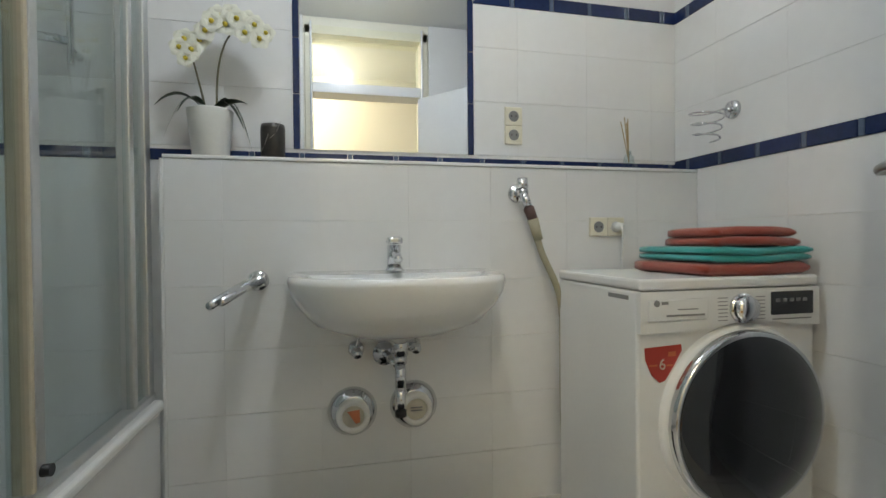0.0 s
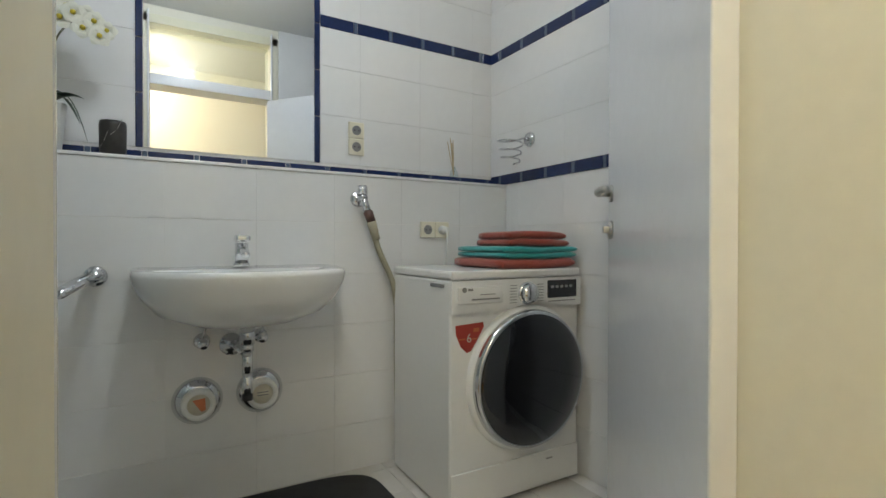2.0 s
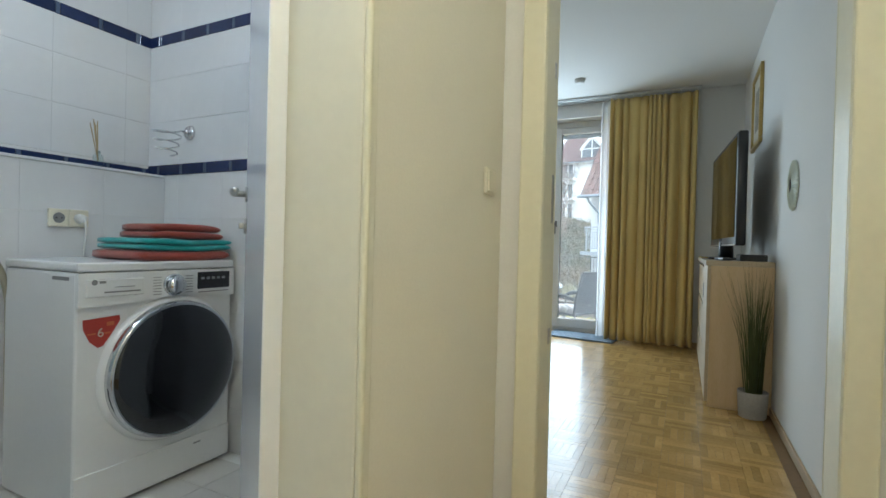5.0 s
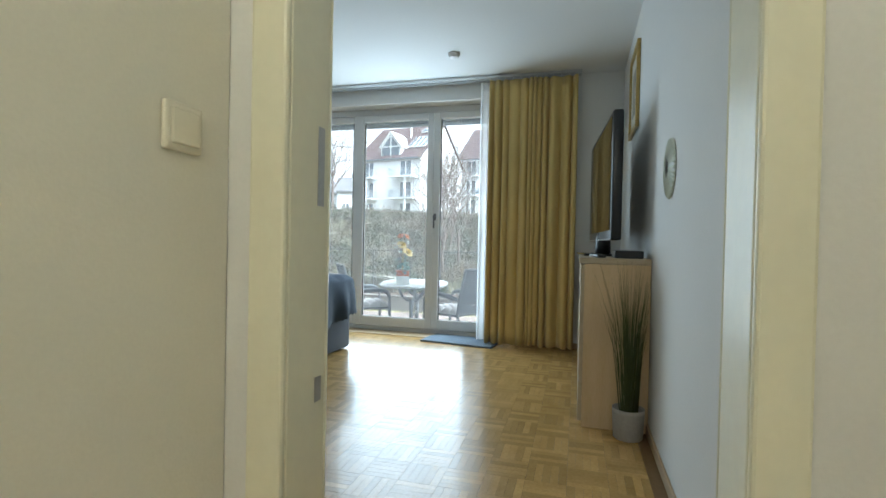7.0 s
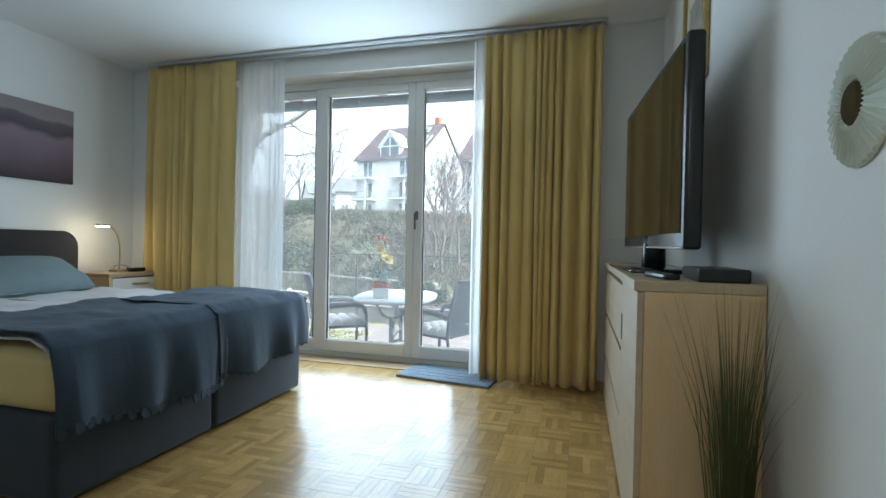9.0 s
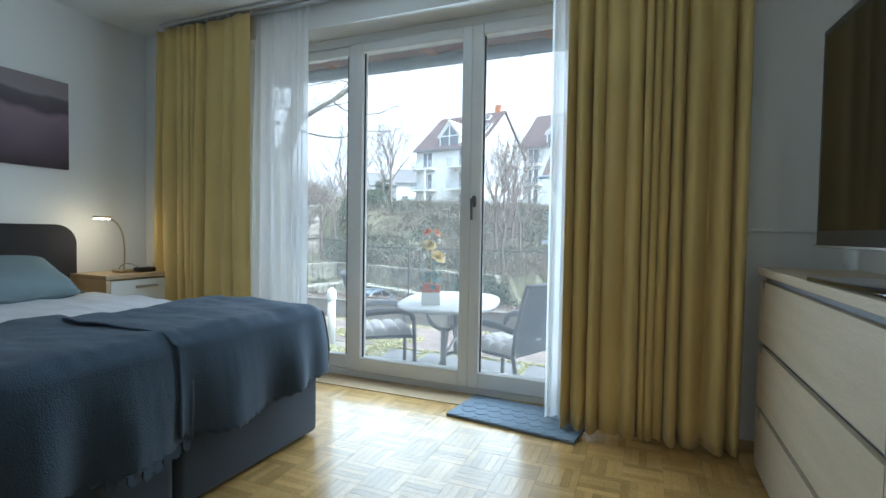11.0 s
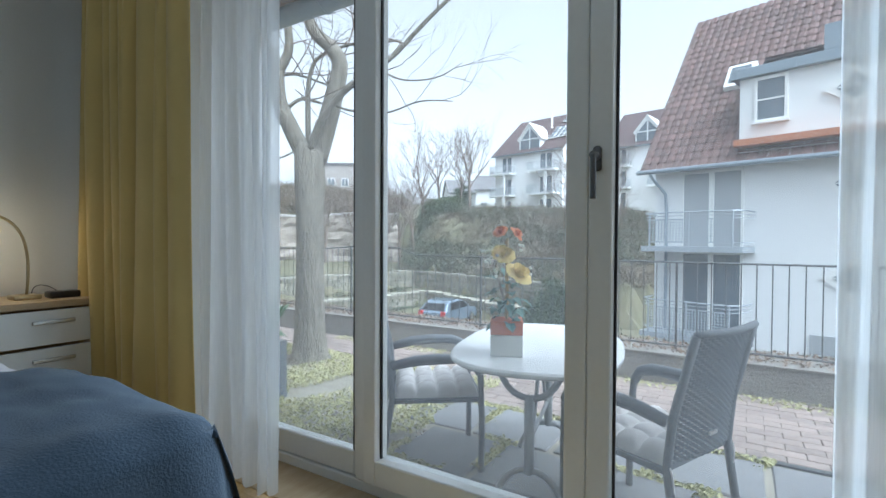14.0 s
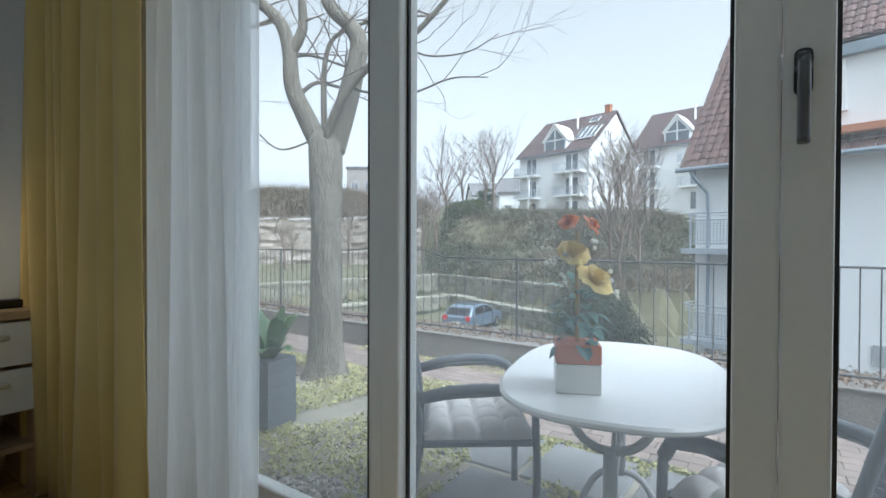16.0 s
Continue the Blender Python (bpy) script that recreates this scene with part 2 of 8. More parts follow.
def cyl(bm, p0, p1, r0, r1=None, seg=16, caps=True):
    p0, p1 = Vector(p0), Vector(p1)
    r1 = r0 if r1 is None else r1
    d = p1 - p0
    q = d.to_track_quat("Z", "Y").to_matrix().to_4x4()
    bmesh.ops.create_cone(bm, cap_ends=caps, segments=seg, radius1=r0, radius2=r1, depth=d.length,
                          matrix=Matrix.Translation((p0 + p1) / 2) @ q)
    return bm


def tube(bm, pts, r, seg=8, taper=None):
    """A round tube along a polyline; taper gives the radius at the end."""
    pts = [Vector(p) for p in pts]
    rings = []
    up = Vector((0, 0, 1))
    last = None
    for i, p in enumerate(pts):
        d = (pts[min(i + 1, len(pts) - 1)] - pts[max(i - 1, 0)]).normalized()
        a = d.cross(up if abs(d.z) < 0.95 else Vector((1, 0, 0))).normalized()
        if last is not None:
            a = (last - d * last.dot(d)).normalized()
        last = a
        b = d.cross(a)
        rr = r if taper is None else r + (taper - r) * i / max(1, len(pts) - 1)
        rings.append([bm.verts.new(p + rr * (math.cos(k * math.tau / seg) * a + math.sin(k * math.tau / seg) * b)) for k in range(seg)])
    for i in range(len(rings) - 1):
        for k in range(seg):
            bm.faces.new((rings[i][k], rings[i][(k + 1) % seg], rings[i + 1][(k + 1) % seg], rings[i + 1][k]))
    bm.faces.new(rings[0][::-1])
    bm.faces.new(rings[-1])
    return bm


def lathe(bm, profile, seg=32, centre=(0, 0, 0)):
    """Turn (radius, height) pairs round the z axis."""
    cx, cy, cz = centre
    rings = []
    for r, z in profile:
        rings.append([bm.verts.new((cx + max(r, 1e-4) * math.cos(k * math.tau / seg), cy + max(r, 1e-4) * math.sin(k * math.tau / seg), cz + z)) for k in range(seg)])
    for i in range(len(rings) - 1):
        for k in range(seg):
            bm.faces.new((rings[i][k], rings[i][(k + 1) % seg], rings[i + 1][(k + 1) % seg], rings[i + 1][k]))
    return bm


def bez(p0, p1, p2, p3, n=14):
    p0, p1, p2, p3 = map(Vector, (p0, p1, p2, p3))
    return [(1 - t) ** 3 * p0 + 3 * (1 - t) ** 2 * t * p1 + 3 * (1 - t) * t * t * p2 + t ** 3 * p3 for t in [i / n for i in range(n + 1)]]


def mesh_of(name, bm, mat, smooth=False):
    me = bpy.data.meshes.new(name)
    bmesh.ops.recalc_face_normals(bm, faces=bm.faces[:])
    bm.to_mesh(me)
    bm.free()
    me.materials.append(mat)
    if smooth:
        for p in me.polygons:
            p.use_smooth = True
    return me


def part(name, bm, mat, parent=None, label="", smooth=False):
    ob = new(name, mesh_of(name, bm, mat, smooth))
    ob.parent = parent
    if label:
        ob["label"] = label
    return ob


def smooth_part(name, bm, mat, parent=None, label=""):
    return part(name, bm, mat, parent, label, True)


def thing(name, label, category, at=(0, 0, 0), turn=0.0, group=""):
    ob = new(name)
    ob.empty_display_size = 0.1
    ob.matrix_basis = pose(*at, 0, 0, turn)
    return tagged(ob, label, category, group)


def structure(name, bm, mat, label, category):
    return tagged(part(name, bm, mat), label, category, kind="structure")


def B():
    return bmesh.new()


def pieces(name, mesh, places, parent):
    """Alike pieces on one mesh, as parts of parent."""
    for p in places:
        o = new(name, mesh)
        o.parent = parent
        o.matrix_basis = p if isinstance(p, Matrix) else Matrix.Translation(p)


def text_part(name, words, size, mat, parent, m):
    cu = bpy.data.curves.new(name, "FONT")
    cu.body, cu.size, cu.extrude, cu.align_x, cu.align_y = words, size, 0.0006, "CENTER", "CENTER"
    tmp = bpy.data.objects.new(name, cu)
    scene.collection.objects.link(tmp)
    me = bpy.data.meshes.new_from_object(tmp.evaluated_get(bpy.context.evaluated_depsgraph_get()))
    bpy.data.objects.remove(tmp)
    me.materials.clear()
    me.materials.append(mat)
    o = new(name, me)
    o.parent = parent
    o.matrix_basis = m
    return o


# ---- structure ----
CEIL = 2.52          # ceiling height
BX = 1.42            # bathroom's east wall, inner face
BW = -1.45           # bathroom's west wall, inner face
BL, BU = 1.85, 1.98  # lower (boxed-out) and upper back wall
RX, RY0, RY1 = 5.25, -0.89, 3.61   # bedroom: window wall, right wall, head wall
GX = 5.465           # window glass
TZ = -0.285          # terrace level

# bathroom shell
b = B(); box(b, BW - 0.12, BX + 0.14, BU + 0.003, BU + 0.15, -0.1, CEIL)
wall_bath_back = structure("wall_bath_back", b, M["grout"], "white tiled back wall of the bathroom", "wall")
b = B(); box(b, -0.525, BX, BL + 0.003, BU + 0.002, -0.02, 1.225)
wall_bath_ledge = structure("wall_bath_ledge", b, M["grout"], "boxed-out lower bathroom wall with a tiled ledge", "wall")
b = B(); box(b, BX + 0.003, BX + 0.14, 0.13, BU + 0.002, -0.1, CEIL)
wall_bath_east = structure("wall_bath_east", b, M["grout"], "white tiled side wall of the bathroom", "wall")
b = B(); box(b, BW - 0.12, BW, -0.95, BU + 0.012, -0.1, CEIL)
structure("wall_bath_west", b, M["plaster"], "white outer wall of bathroom and hall", "wall")

# wall between hall and bathroom with the door opening and its transom
DL, DR, WY0, WY1 = -0.125, 0.635, 0.13, 0.29
b = B()
box(b, BW, DL - 0.05, WY0, WY1, -0.1, CEIL)
box(b, DR + 0.05, BX, WY0, WY1, -0.1, CEIL)
box(b, DL - 0.05, DR + 0.05, WY0, WY1, 2.46, CEIL)
structure("wall_hall_bath", b, M["hall_plaster"], "cream painted wall between hall and bathroom", "wall")
b = B(); box(b, BW, DL - 0.06, WY1, WY1 + 0.012, 0, CEIL); box(b, DR + 0.06, BX, WY1, WY1 + 0.012, 0, CEIL)
structure("trim_bath_door_wall", b, M["tile"], "white tile facing beside the bathroom door", "wall facing")

door_frame = thing("door_frame", "cream gloss-painted bathroom door frame with a glazed transom", "door frame", (0, 0, 0))
for x0, x1 in ((DL - 0.05, DL), (DR, DR + 0.05)):
    b = B(); box(b, x0, x1, WY0 - 0.012, WY1 + 0.014, 0, 2.46, 0.004)
    part("jamb", b, M["frame_white"], door_frame, "pale cream door reveal")
for x0, x1 in ((DL - 0.014, DL - 0.0), (DR + 0.0, DR + 0.014)):
    b = B(); box(b, x0, x1, WY0 - 0.026, WY0 - 0.0125, 0, 2.48, 0.005)
    part("architrave", b, M["cream_frame"], door_frame)
    b = B(); box(b, x0, x1, WY1 + 0.0145, WY1 + 0.028, 0, 2.48, 0.005)
    part("inner_architrave", b, M["white_door"], door_frame, "white inner architrave")
b = B(); box(b, DL, DR, WY0 + 0.0, WY1 + 0.012, 2.0, 2.07, 0.004)
part("transom_bar", b, M["white_door"], door_frame, "white transom bar")
b = B(); box(b, DL - 0.05, DR + 0.05, WY0 - 0.012, WY1 + 0.014, 2.40, 2.459, 0.004)
part("head", b, M["cream_frame"], door_frame)
b = B(); box(b, DL + 0.002, DR - 0.002, 0.206, 0.212, 2.072, 2.398)
part("transom_pane", b, M["pane"], door_frame, "clear transom glass").visible_shadow = False

# bathroom door, open inwards
bath_door = thing("bathroom_door", "white smooth bathroom door standing open into the bathroom", "door", (0.622, 0.312, 0), 51.0)
b = B(); box(b, 0.0, 0.79, -0.02, 0.02, 0.008, 1.985, 0.004)
part("leaf", b, M["white_door"], bath_door)
for z in (0.25, 1.75):
    b = B(); cyl(b, (-0.006, -0.022, z), (-0.006, -0.022, z + 0.09), 0.008)
    part("hinge", b, M["brushed"], bath_door)
for s in (1, -1):
    b = B(); cyl(b, (0.735, s * 0.02, 1.09), (0.735, s * 0.026, 1.09), 0.025, seg=24)
    cyl(b, (0.735, s * 0.024, 1.09), (0.735, s * 0.062, 1.09), 0.010)
    tube(b, bez((0.735, s * 0.058, 1.09), (0.70, s * 0.07, 1.09), (0.66, s * 0.065, 1.095), (0.615, s * 0.058, 1.09)), 0.010, 10)
    smooth_part("door_handle", b, M["brushed"], bath_door, "brushed steel lever handle")
    b = B(); cyl(b, (0.735, s * 0.02, 0.985), (0.735, s * 0.028, 0.985), 0.026, seg=24)
    box(b, 0.725, 0.745, min(s * 0.028, s * 0.045), max(s * 0.028, s * 0.045), 0.975, 0.995, 0.003)
    smooth_part("lock_rose", b, M["brushed"], bath_door, "round steel lock rose")

# hall
b = B(); box(b, BW, BX, -1.07, -0.95, -0.1, CEIL)
structure("wall_hall_south", b, M["hall_plaster"], "cream painted hall wall", "wall")
b = B(); box(b, BW, BX + 0.14, -0.95, 0.2, CEIL, CEIL + 0.1)
structure("ceiling_hall", b, M["ceiling"], "white hall ceiling", "ceiling")
b = B(); box(b, BW, BX + 0.14, 0.2, BU + 0.15, CEIL, CEIL + 0.1)
structure("ceiling_bathroom", b, M["ceiling"], "white bathroom ceiling", "ceiling")

# wall with the bedroom door opening (x = BX .. BX+0.14)
OY0, OY1 = -0.765, -0.015
b = B()
box(b, BX + 0.001, BX + 0.125, OY1 + 0.04, 0.129, -0.1, CEIL)
box(b, BX + 0.001, BX + 0.125, RY0 - 0.15, OY0 - 0.04, -0.1, CEIL)
box(b, BX + 0.001, BX + 0.125, OY0 - 0.04, OY1 + 0.04, 2.06, CEIL)
structure("wall_bedroom_west_a", b, M["plaster"], "painted wall with the bedroom doorway", "wall")
b = B(); box(b, BX + 0.14, BX + 0.145, 0.13, BU + 0.14, -0.1, CEIL); box(b, BX + 0.02, BX + 0.145, BU + 0.15, RY1 + 0.15, -0.1, CEIL)
structure("wall_bedroom_west_b", b, M["plaster"], "white painted bedroom wall", "wall")
bed_frame = thing("bedroom_door_frame", "cream gloss-painted frame of the bedroom doorway, no leaf seen", "door frame")
for y0, y1, n in ((OY1, OY1 + 0.04, 1), (OY0 - 0.04, OY0, -1)):
    b = B(); box(b, BX - 0.012, BX + 0.128, y0, y1, 0, 2.06, 0.004)
    part("jamb", b, M["cream_frame"], bed_frame)
    ya, yb = (y0 - 0.0, y0 + 0.075) if n > 0 else (y1 - 0.075, y1 - 0.0)
    b = B(); box(b, BX - 0.03, BX - 0.0125, ya, yb, 0, 2.13, 0.006)
    part("architrave", b, M["cream_frame"], bed_frame)
    b = B(); box(b, BX + 0.1285, BX + 0.142, ya, yb, 0, 2.13, 0.006)
    part("architrave", b, M["cream_frame"], bed_frame)
b = B(); box(b, BX - 0.012, BX + 0.128, OY0 - 0.04, OY1 + 0.04, 2.0605, 2.10, 0.004)
part("head", b, M["cream_frame"], bed_frame)
for z, h in ((1.02, 0.16), (1.50, 0.05), (0.62, 0.05)):
    b = B(); box(b, BX + 0.085, BX + 0.108, OY1 - 0.002, OY1 + 0.001, z, z + h)
    part("strike_plate", b, M["brushed"], bed_frame, "small steel strike plate")

# bedroom shell
b = B(); box(b, BX + 0.125, RX + 0.4, RY0 - 0.15, RY0, -0.1, CEIL)
structure("wall_bedroom_south", b, M["plaster"], "white painted bedroom wall behind the dresser", "wall")
b = B(); box(b, BX + 0.14, RX + 0.4, RY1, RY1 + 0.15, -0.1, CEIL)
structure("wall_bedroom_north", b, M["plaster"], "white painted bedroom wall behind the bed", "wall")
WL, WR, WTOP = 2.66, 0.03, 2.35
b = B()
box(b, RX, RX + 0.36, RY0, WR, -0.3, CEIL)
box(b, RX, RX + 0.36, WL, RY1, -0.3, CEIL)
box(b, RX, RX + 0.36, WR, WL, WTOP, CEIL)
structure("wall_bedroom_window", b, M["plaster"], "white wall with the wide glazed terrace opening", "wall")
b = B(); box(b, BX + 0.14, RX + 0.36, RY0 - 0.15, RY1 + 0.15, CEIL, CEIL + 0.1)
structure("ceiling_bedroom", b, M["ceiling"], "white bedroom ceiling", "ceiling")
b = B(); box(b, BX + 0.16, RX, RY0, RY0 + 0.012, 0, 0.05, 0.003); box(b, BX + 0.16, RX, RY1 - 0.012, RY1, 0, 0.05, 0.003)
box(b, RX - 0.012, RX, RY0 + 0.012, WR, 0, 0.05, 0.003); box(b, RX - 0.012, RX, WL, RY1 - 0.012, 0, 0.05, 0.003)
structure("baseboard", b, M["wood_light"], "narrow oak baseboard", "baseboard")
b = B(); box(b, BX - 0.01, RX + 0.13, RY0 - 0.15, RY1 + 0.15, -0.1, -0.004); box(b, BW, BX - 0.01, -1.07, 0.2, -0.1, -0.004)
floor_wood = structure("floor", b, M["parquet_bed"], "oak mosaic parquet floor, glossy and worn", "floor")
b = B(); box(b, BW, BX + 0.1, 0.2, BU + 0.1, -0.1, -0.003)
floor_bath = structure("floor_bathroom", b, M["grout"], "pale tiled bathroom floor", "floor")

# terrace window
win = tagged(new("window_1"), "white wooden terrace window of three tall panes", "window", kind="structure")
FX0, FX1 = 5.44, 5.50
def bar(name, y0, y1, z0, z1, x0=FX0, x1=FX1, bev=0.006, parent=None, label=""):
    q = B(); box(q, x0, x1, y0, y1, z0, z1, bev)
    return part(name, q, M["window_white"], parent or win, label)
bar("window_frame", WR, WR + 0.05, 0.0, WTOP)
bar("window_frame", WL - 0.05, WL, 0.0, WTOP)
bar("window_frame", WR + 0.05, WL - 0.05, 2.29, WTOP)
bar("window_frame", WR + 0.05, WL - 0.05, 0.0, 0.045)
bar("mullion", 1.775, 1.827, 0.0455, 2.2895)
def sash(y0, y1, x0, x1, zb=0.05, zt=2.285, w=0.06, wl=0.06, wr=0.06, bottom=0.096):
    s = tagged(new("sash"), "")
    s.parent = win
    for a in ((y0, y0 + wr, zb, zt), (y1 - wl, y1, zb, zt)):
        bar("stile", *a, x0, x1, 0.006, s)
    bar("rail", y0 + wr, y1 - wl, zb, zb + bottom, x0, x1, 0.006, s)
    bar("rail", y0 + wr, y1 - wl, zt - 0.062, zt, x0, x1, 0.006, s)
    for a in ((y0 + wr, y0 + wr + 0.008, zb + bottom, zt - 0.062), (y1 - wl - 0.008, y1 - wl, zb + bottom, zt - 0.062)):
        q = B(); box(q, GX - 0.012, GX - 0.004, *a); part("glazing_seal", q, M["black"], s, "dark glazing seal")
    q = B(); box(q, GX - 0.003, GX + 0.003, y0 + wr, y1 - wl, zb + bottom, zt - 0.062)
    p = part("pane", q, M["pane"], s, "clear window glass"); p.visible_shadow = False
    return s
sash(1.828, WL - 0.051, FX0 + 0.008, FX1, wr=0.012)
s2 = sash(0.9268, 1.774, FX0 - 0.018, FX1, wr=0.065, wl=0.061)
s3 = sash(WR + 0.051, 0.926, FX0 - 0.018, FX1, wl=0.068)
# handle on the middle sash
b = B(); box(b, FX0 - 0.03, FX0 - 0.02, 0.887, 0.911, 1.175, 1.245, 0.009, 3)
smooth_part("handle_plate", b, M["handle_grey"], s3, "grey handle plate")
b = B(); cyl(b, (FX0 - 0.03, 0.899, 1.215), (FX0 - 0.07, 0.899, 1.215), 0.011)
tube(b, bez((FX0 - 0.066, 0.899, 1.222), (FX0 - 0.075, 0.899, 1.18), (FX0 - 0.06, 0.899, 1.13), (FX0 - 0.066, 0.899, 1.095)), 0.0085, 10)
smooth_part("window_handle", b, M["handle_grey"], s3, "grey metal window handle")
b = B(); box(b, RX - 0.02, FX0, WR, WL, -0.003, 0.006, 0.002); 
structure("window_threshold", b, M["wood_light"], "narrow wooden threshold under the terrace window", "threshold")
b = B(); box(b, FX1, FX1 + 0.18, WR - 0.05, WL + 0.05, -0.06, -0.015, 0.004)
structure("window_sill", b, M["concrete_pot"], "grey stone outer sill", "sill")

# ---- bathroom: tiles ----
def tile_mesh(name, w, d, h, mat, bevel=0.0004):
    q = B(); box(q, -w / 2, w / 2, -d / 2, d / 2, -h / 2, h / 2, bevel, 1)
    return mesh_of(name, q, mat)


TH, TW, J = 0.2085, 0.30, 0.0018

def tile_wall(parent, axis, face, a0, a1, z0, z1, rows_from, shift=0.0, mat=None, sign=-1):
    """White tiles with recessed joints on a wall: axis x (face at y) or y (face at x)."""
    cache = {}
    z = rows_from
    while z < z1 - 0.01:
        lo, hi = max(z, z0), min(z + TH, z1)
        if hi - lo > 0.012:
            a = a0 - shift
            while a < a1 - 0.005:
                l_, r_ = max(a, a0), min(a + TW, a1)
                if r_ - l_ > 0.012:
                    w, h = round(r_ - l_ - 0.0003, 4), round(hi - lo - J, 4)
                    if (w, h) not in cache:
                        cache[(w, h)] = tile_mesh("tile", w, 0.012, h, mat or M["tile"]) if axis == "x" else tile_mesh("tile", 0.012, w, h, mat or M["tile"])
                    c = ((l_ + r_) / 2, face + 0.006, (lo + hi) / 2) if axis == "x" else (face + 0.006, (l_ + r_) / 2, (lo + hi) / 2)
                    pieces("tile", cache[(w, h)], [c], parent)
                a += TW
        z += TH


def stripe(parent, axis, face, a0, a1, z0, h=0.05, lift=0.003):
    """Navy border tiles with small grey-blue pieces between them."""
    a, k = a0, 0
    while a < a1 - 0.005:
        w = 0.15 if k % 2 == 0 else 0.018
        r_ = min(a + w, a1)
        q = B()
        if axis == "x":
            box(q, a + 0.001, r_ - 0.001, face - lift, face + 0.009, z0, z0 + h, 0.0015, 1)
        else:
            box(q, face - lift, face + 0.009, a + 0.001, r_ - 0.001, z0, z0 + h, 0.0015, 1)
        part("border_tile", q, M["navy"] if k % 2 == 0 else M["navy_light"], parent)
        a, k = r_, k + 1


S1, S2, SH = 1.240, 1.872, 0.05
tile_wall(wall_bath_ledge, "x", BL, -0.525, BX, 0.0, 1.225, -0.013, 0.13)
q = B(); box(q, -0.528, BX, BL - 0.004, BU - 0.004, 1.2255, 1.238, 0.003)
part("ledge_tile", q, M["tile"], wall_bath_ledge, "white tiled ledge top")
q = B(); box(q, -0.537, -0.5255, BL, BU, 0.0, 1.2255, 0.002)
part("ledge_end", q, M["tile"], wall_bath_ledge)
# upper back wall, with the mirror's recess left out
MX0, MX1, MZ1 = -0.118, 0.497, 2.06
for a0, a1 in ((BW, MX0 - 0.027), (MX1 + 0.027, BX)):
    tile_wall(wall_bath_back, "x", BU, a0, a1, S1 + SH, S2, S1 + SH, 0.12)
    tile_wall(wall_bath_back, "x", BU, a0, a1, S2 + SH, CEIL, S2 + SH, 0.12)
    stripe(wall_bath_back, "x", BU, a0, a1, S2)
tile_wall(wall_bath_back, "x", BU, MX0 - 0.027, MX1 + 0.027, MZ1 + 0.03, CEIL, S2 + SH, 0.0)
stripe(wall_bath_back, "x", BU, BW, BX, S1, 0.037)
tile_wall(wall_bath_back, "x", BU, BW, -0.54, 0.0, S1, -0.013, 0.1)
for x in (MX0 - 0.025, MX1 + 0.003):
    z = S1 + SH
    while z < MZ1:
        q = B(); box(q, x, x + 0.022, BU - 0.004, BU + 0.009, z, min(z + 0.195, MZ1 + 0.02), 0.0015, 1)
        part("border_tile", q, M["navy"], wall_bath_back)
        z += 0.198
stripe(wall_bath_back, "x", BU, MX0 - 0.025, MX1 + 0.025, MZ1 + 0.003, 0.025)
tile_wall(wall_bath_east, "y", BX, WY1 + 0.015, BU, 0.0, S1, -0.013, 0.05)
tile_wall(wall_bath_east, "y", BX, WY1 + 0.015, BU, S1 + SH, S2, S1 + SH, 0.05)
tile_wall(wall_bath_east, "y", BX, WY1 + 0.015, BU, S2 + SH, CEIL, S2 + SH, 0.05)
stripe(wall_bath_east, "y", BX, 0.4, BU, S1)
stripe(wall_bath_east, "y", BX, 0.4, BU, S2)
tm = tile_mesh("tile", 0.197, 0.197, 0.012, M["floor_tile"])
pieces("floor_tile", tm, [(BW + 0.1 + 0.2 * i, 0.19 + 0.1 + 0.2 * k, -0.003) for i in range(14) for k in range(9) if BW + 0.2 * i > -0.75], floor_bath)

# ---- bathroom: things ----
mirror = thing("wall_mirror", "frameless wall mirror between navy border tiles", "mirror", (0, BU, 0))
q = B(); box(q, MX0, MX1, -0.003, 0.011, S1 + SH + 0.001, MZ1)
part("mirror_glass", q, M["mirror"], mirror)


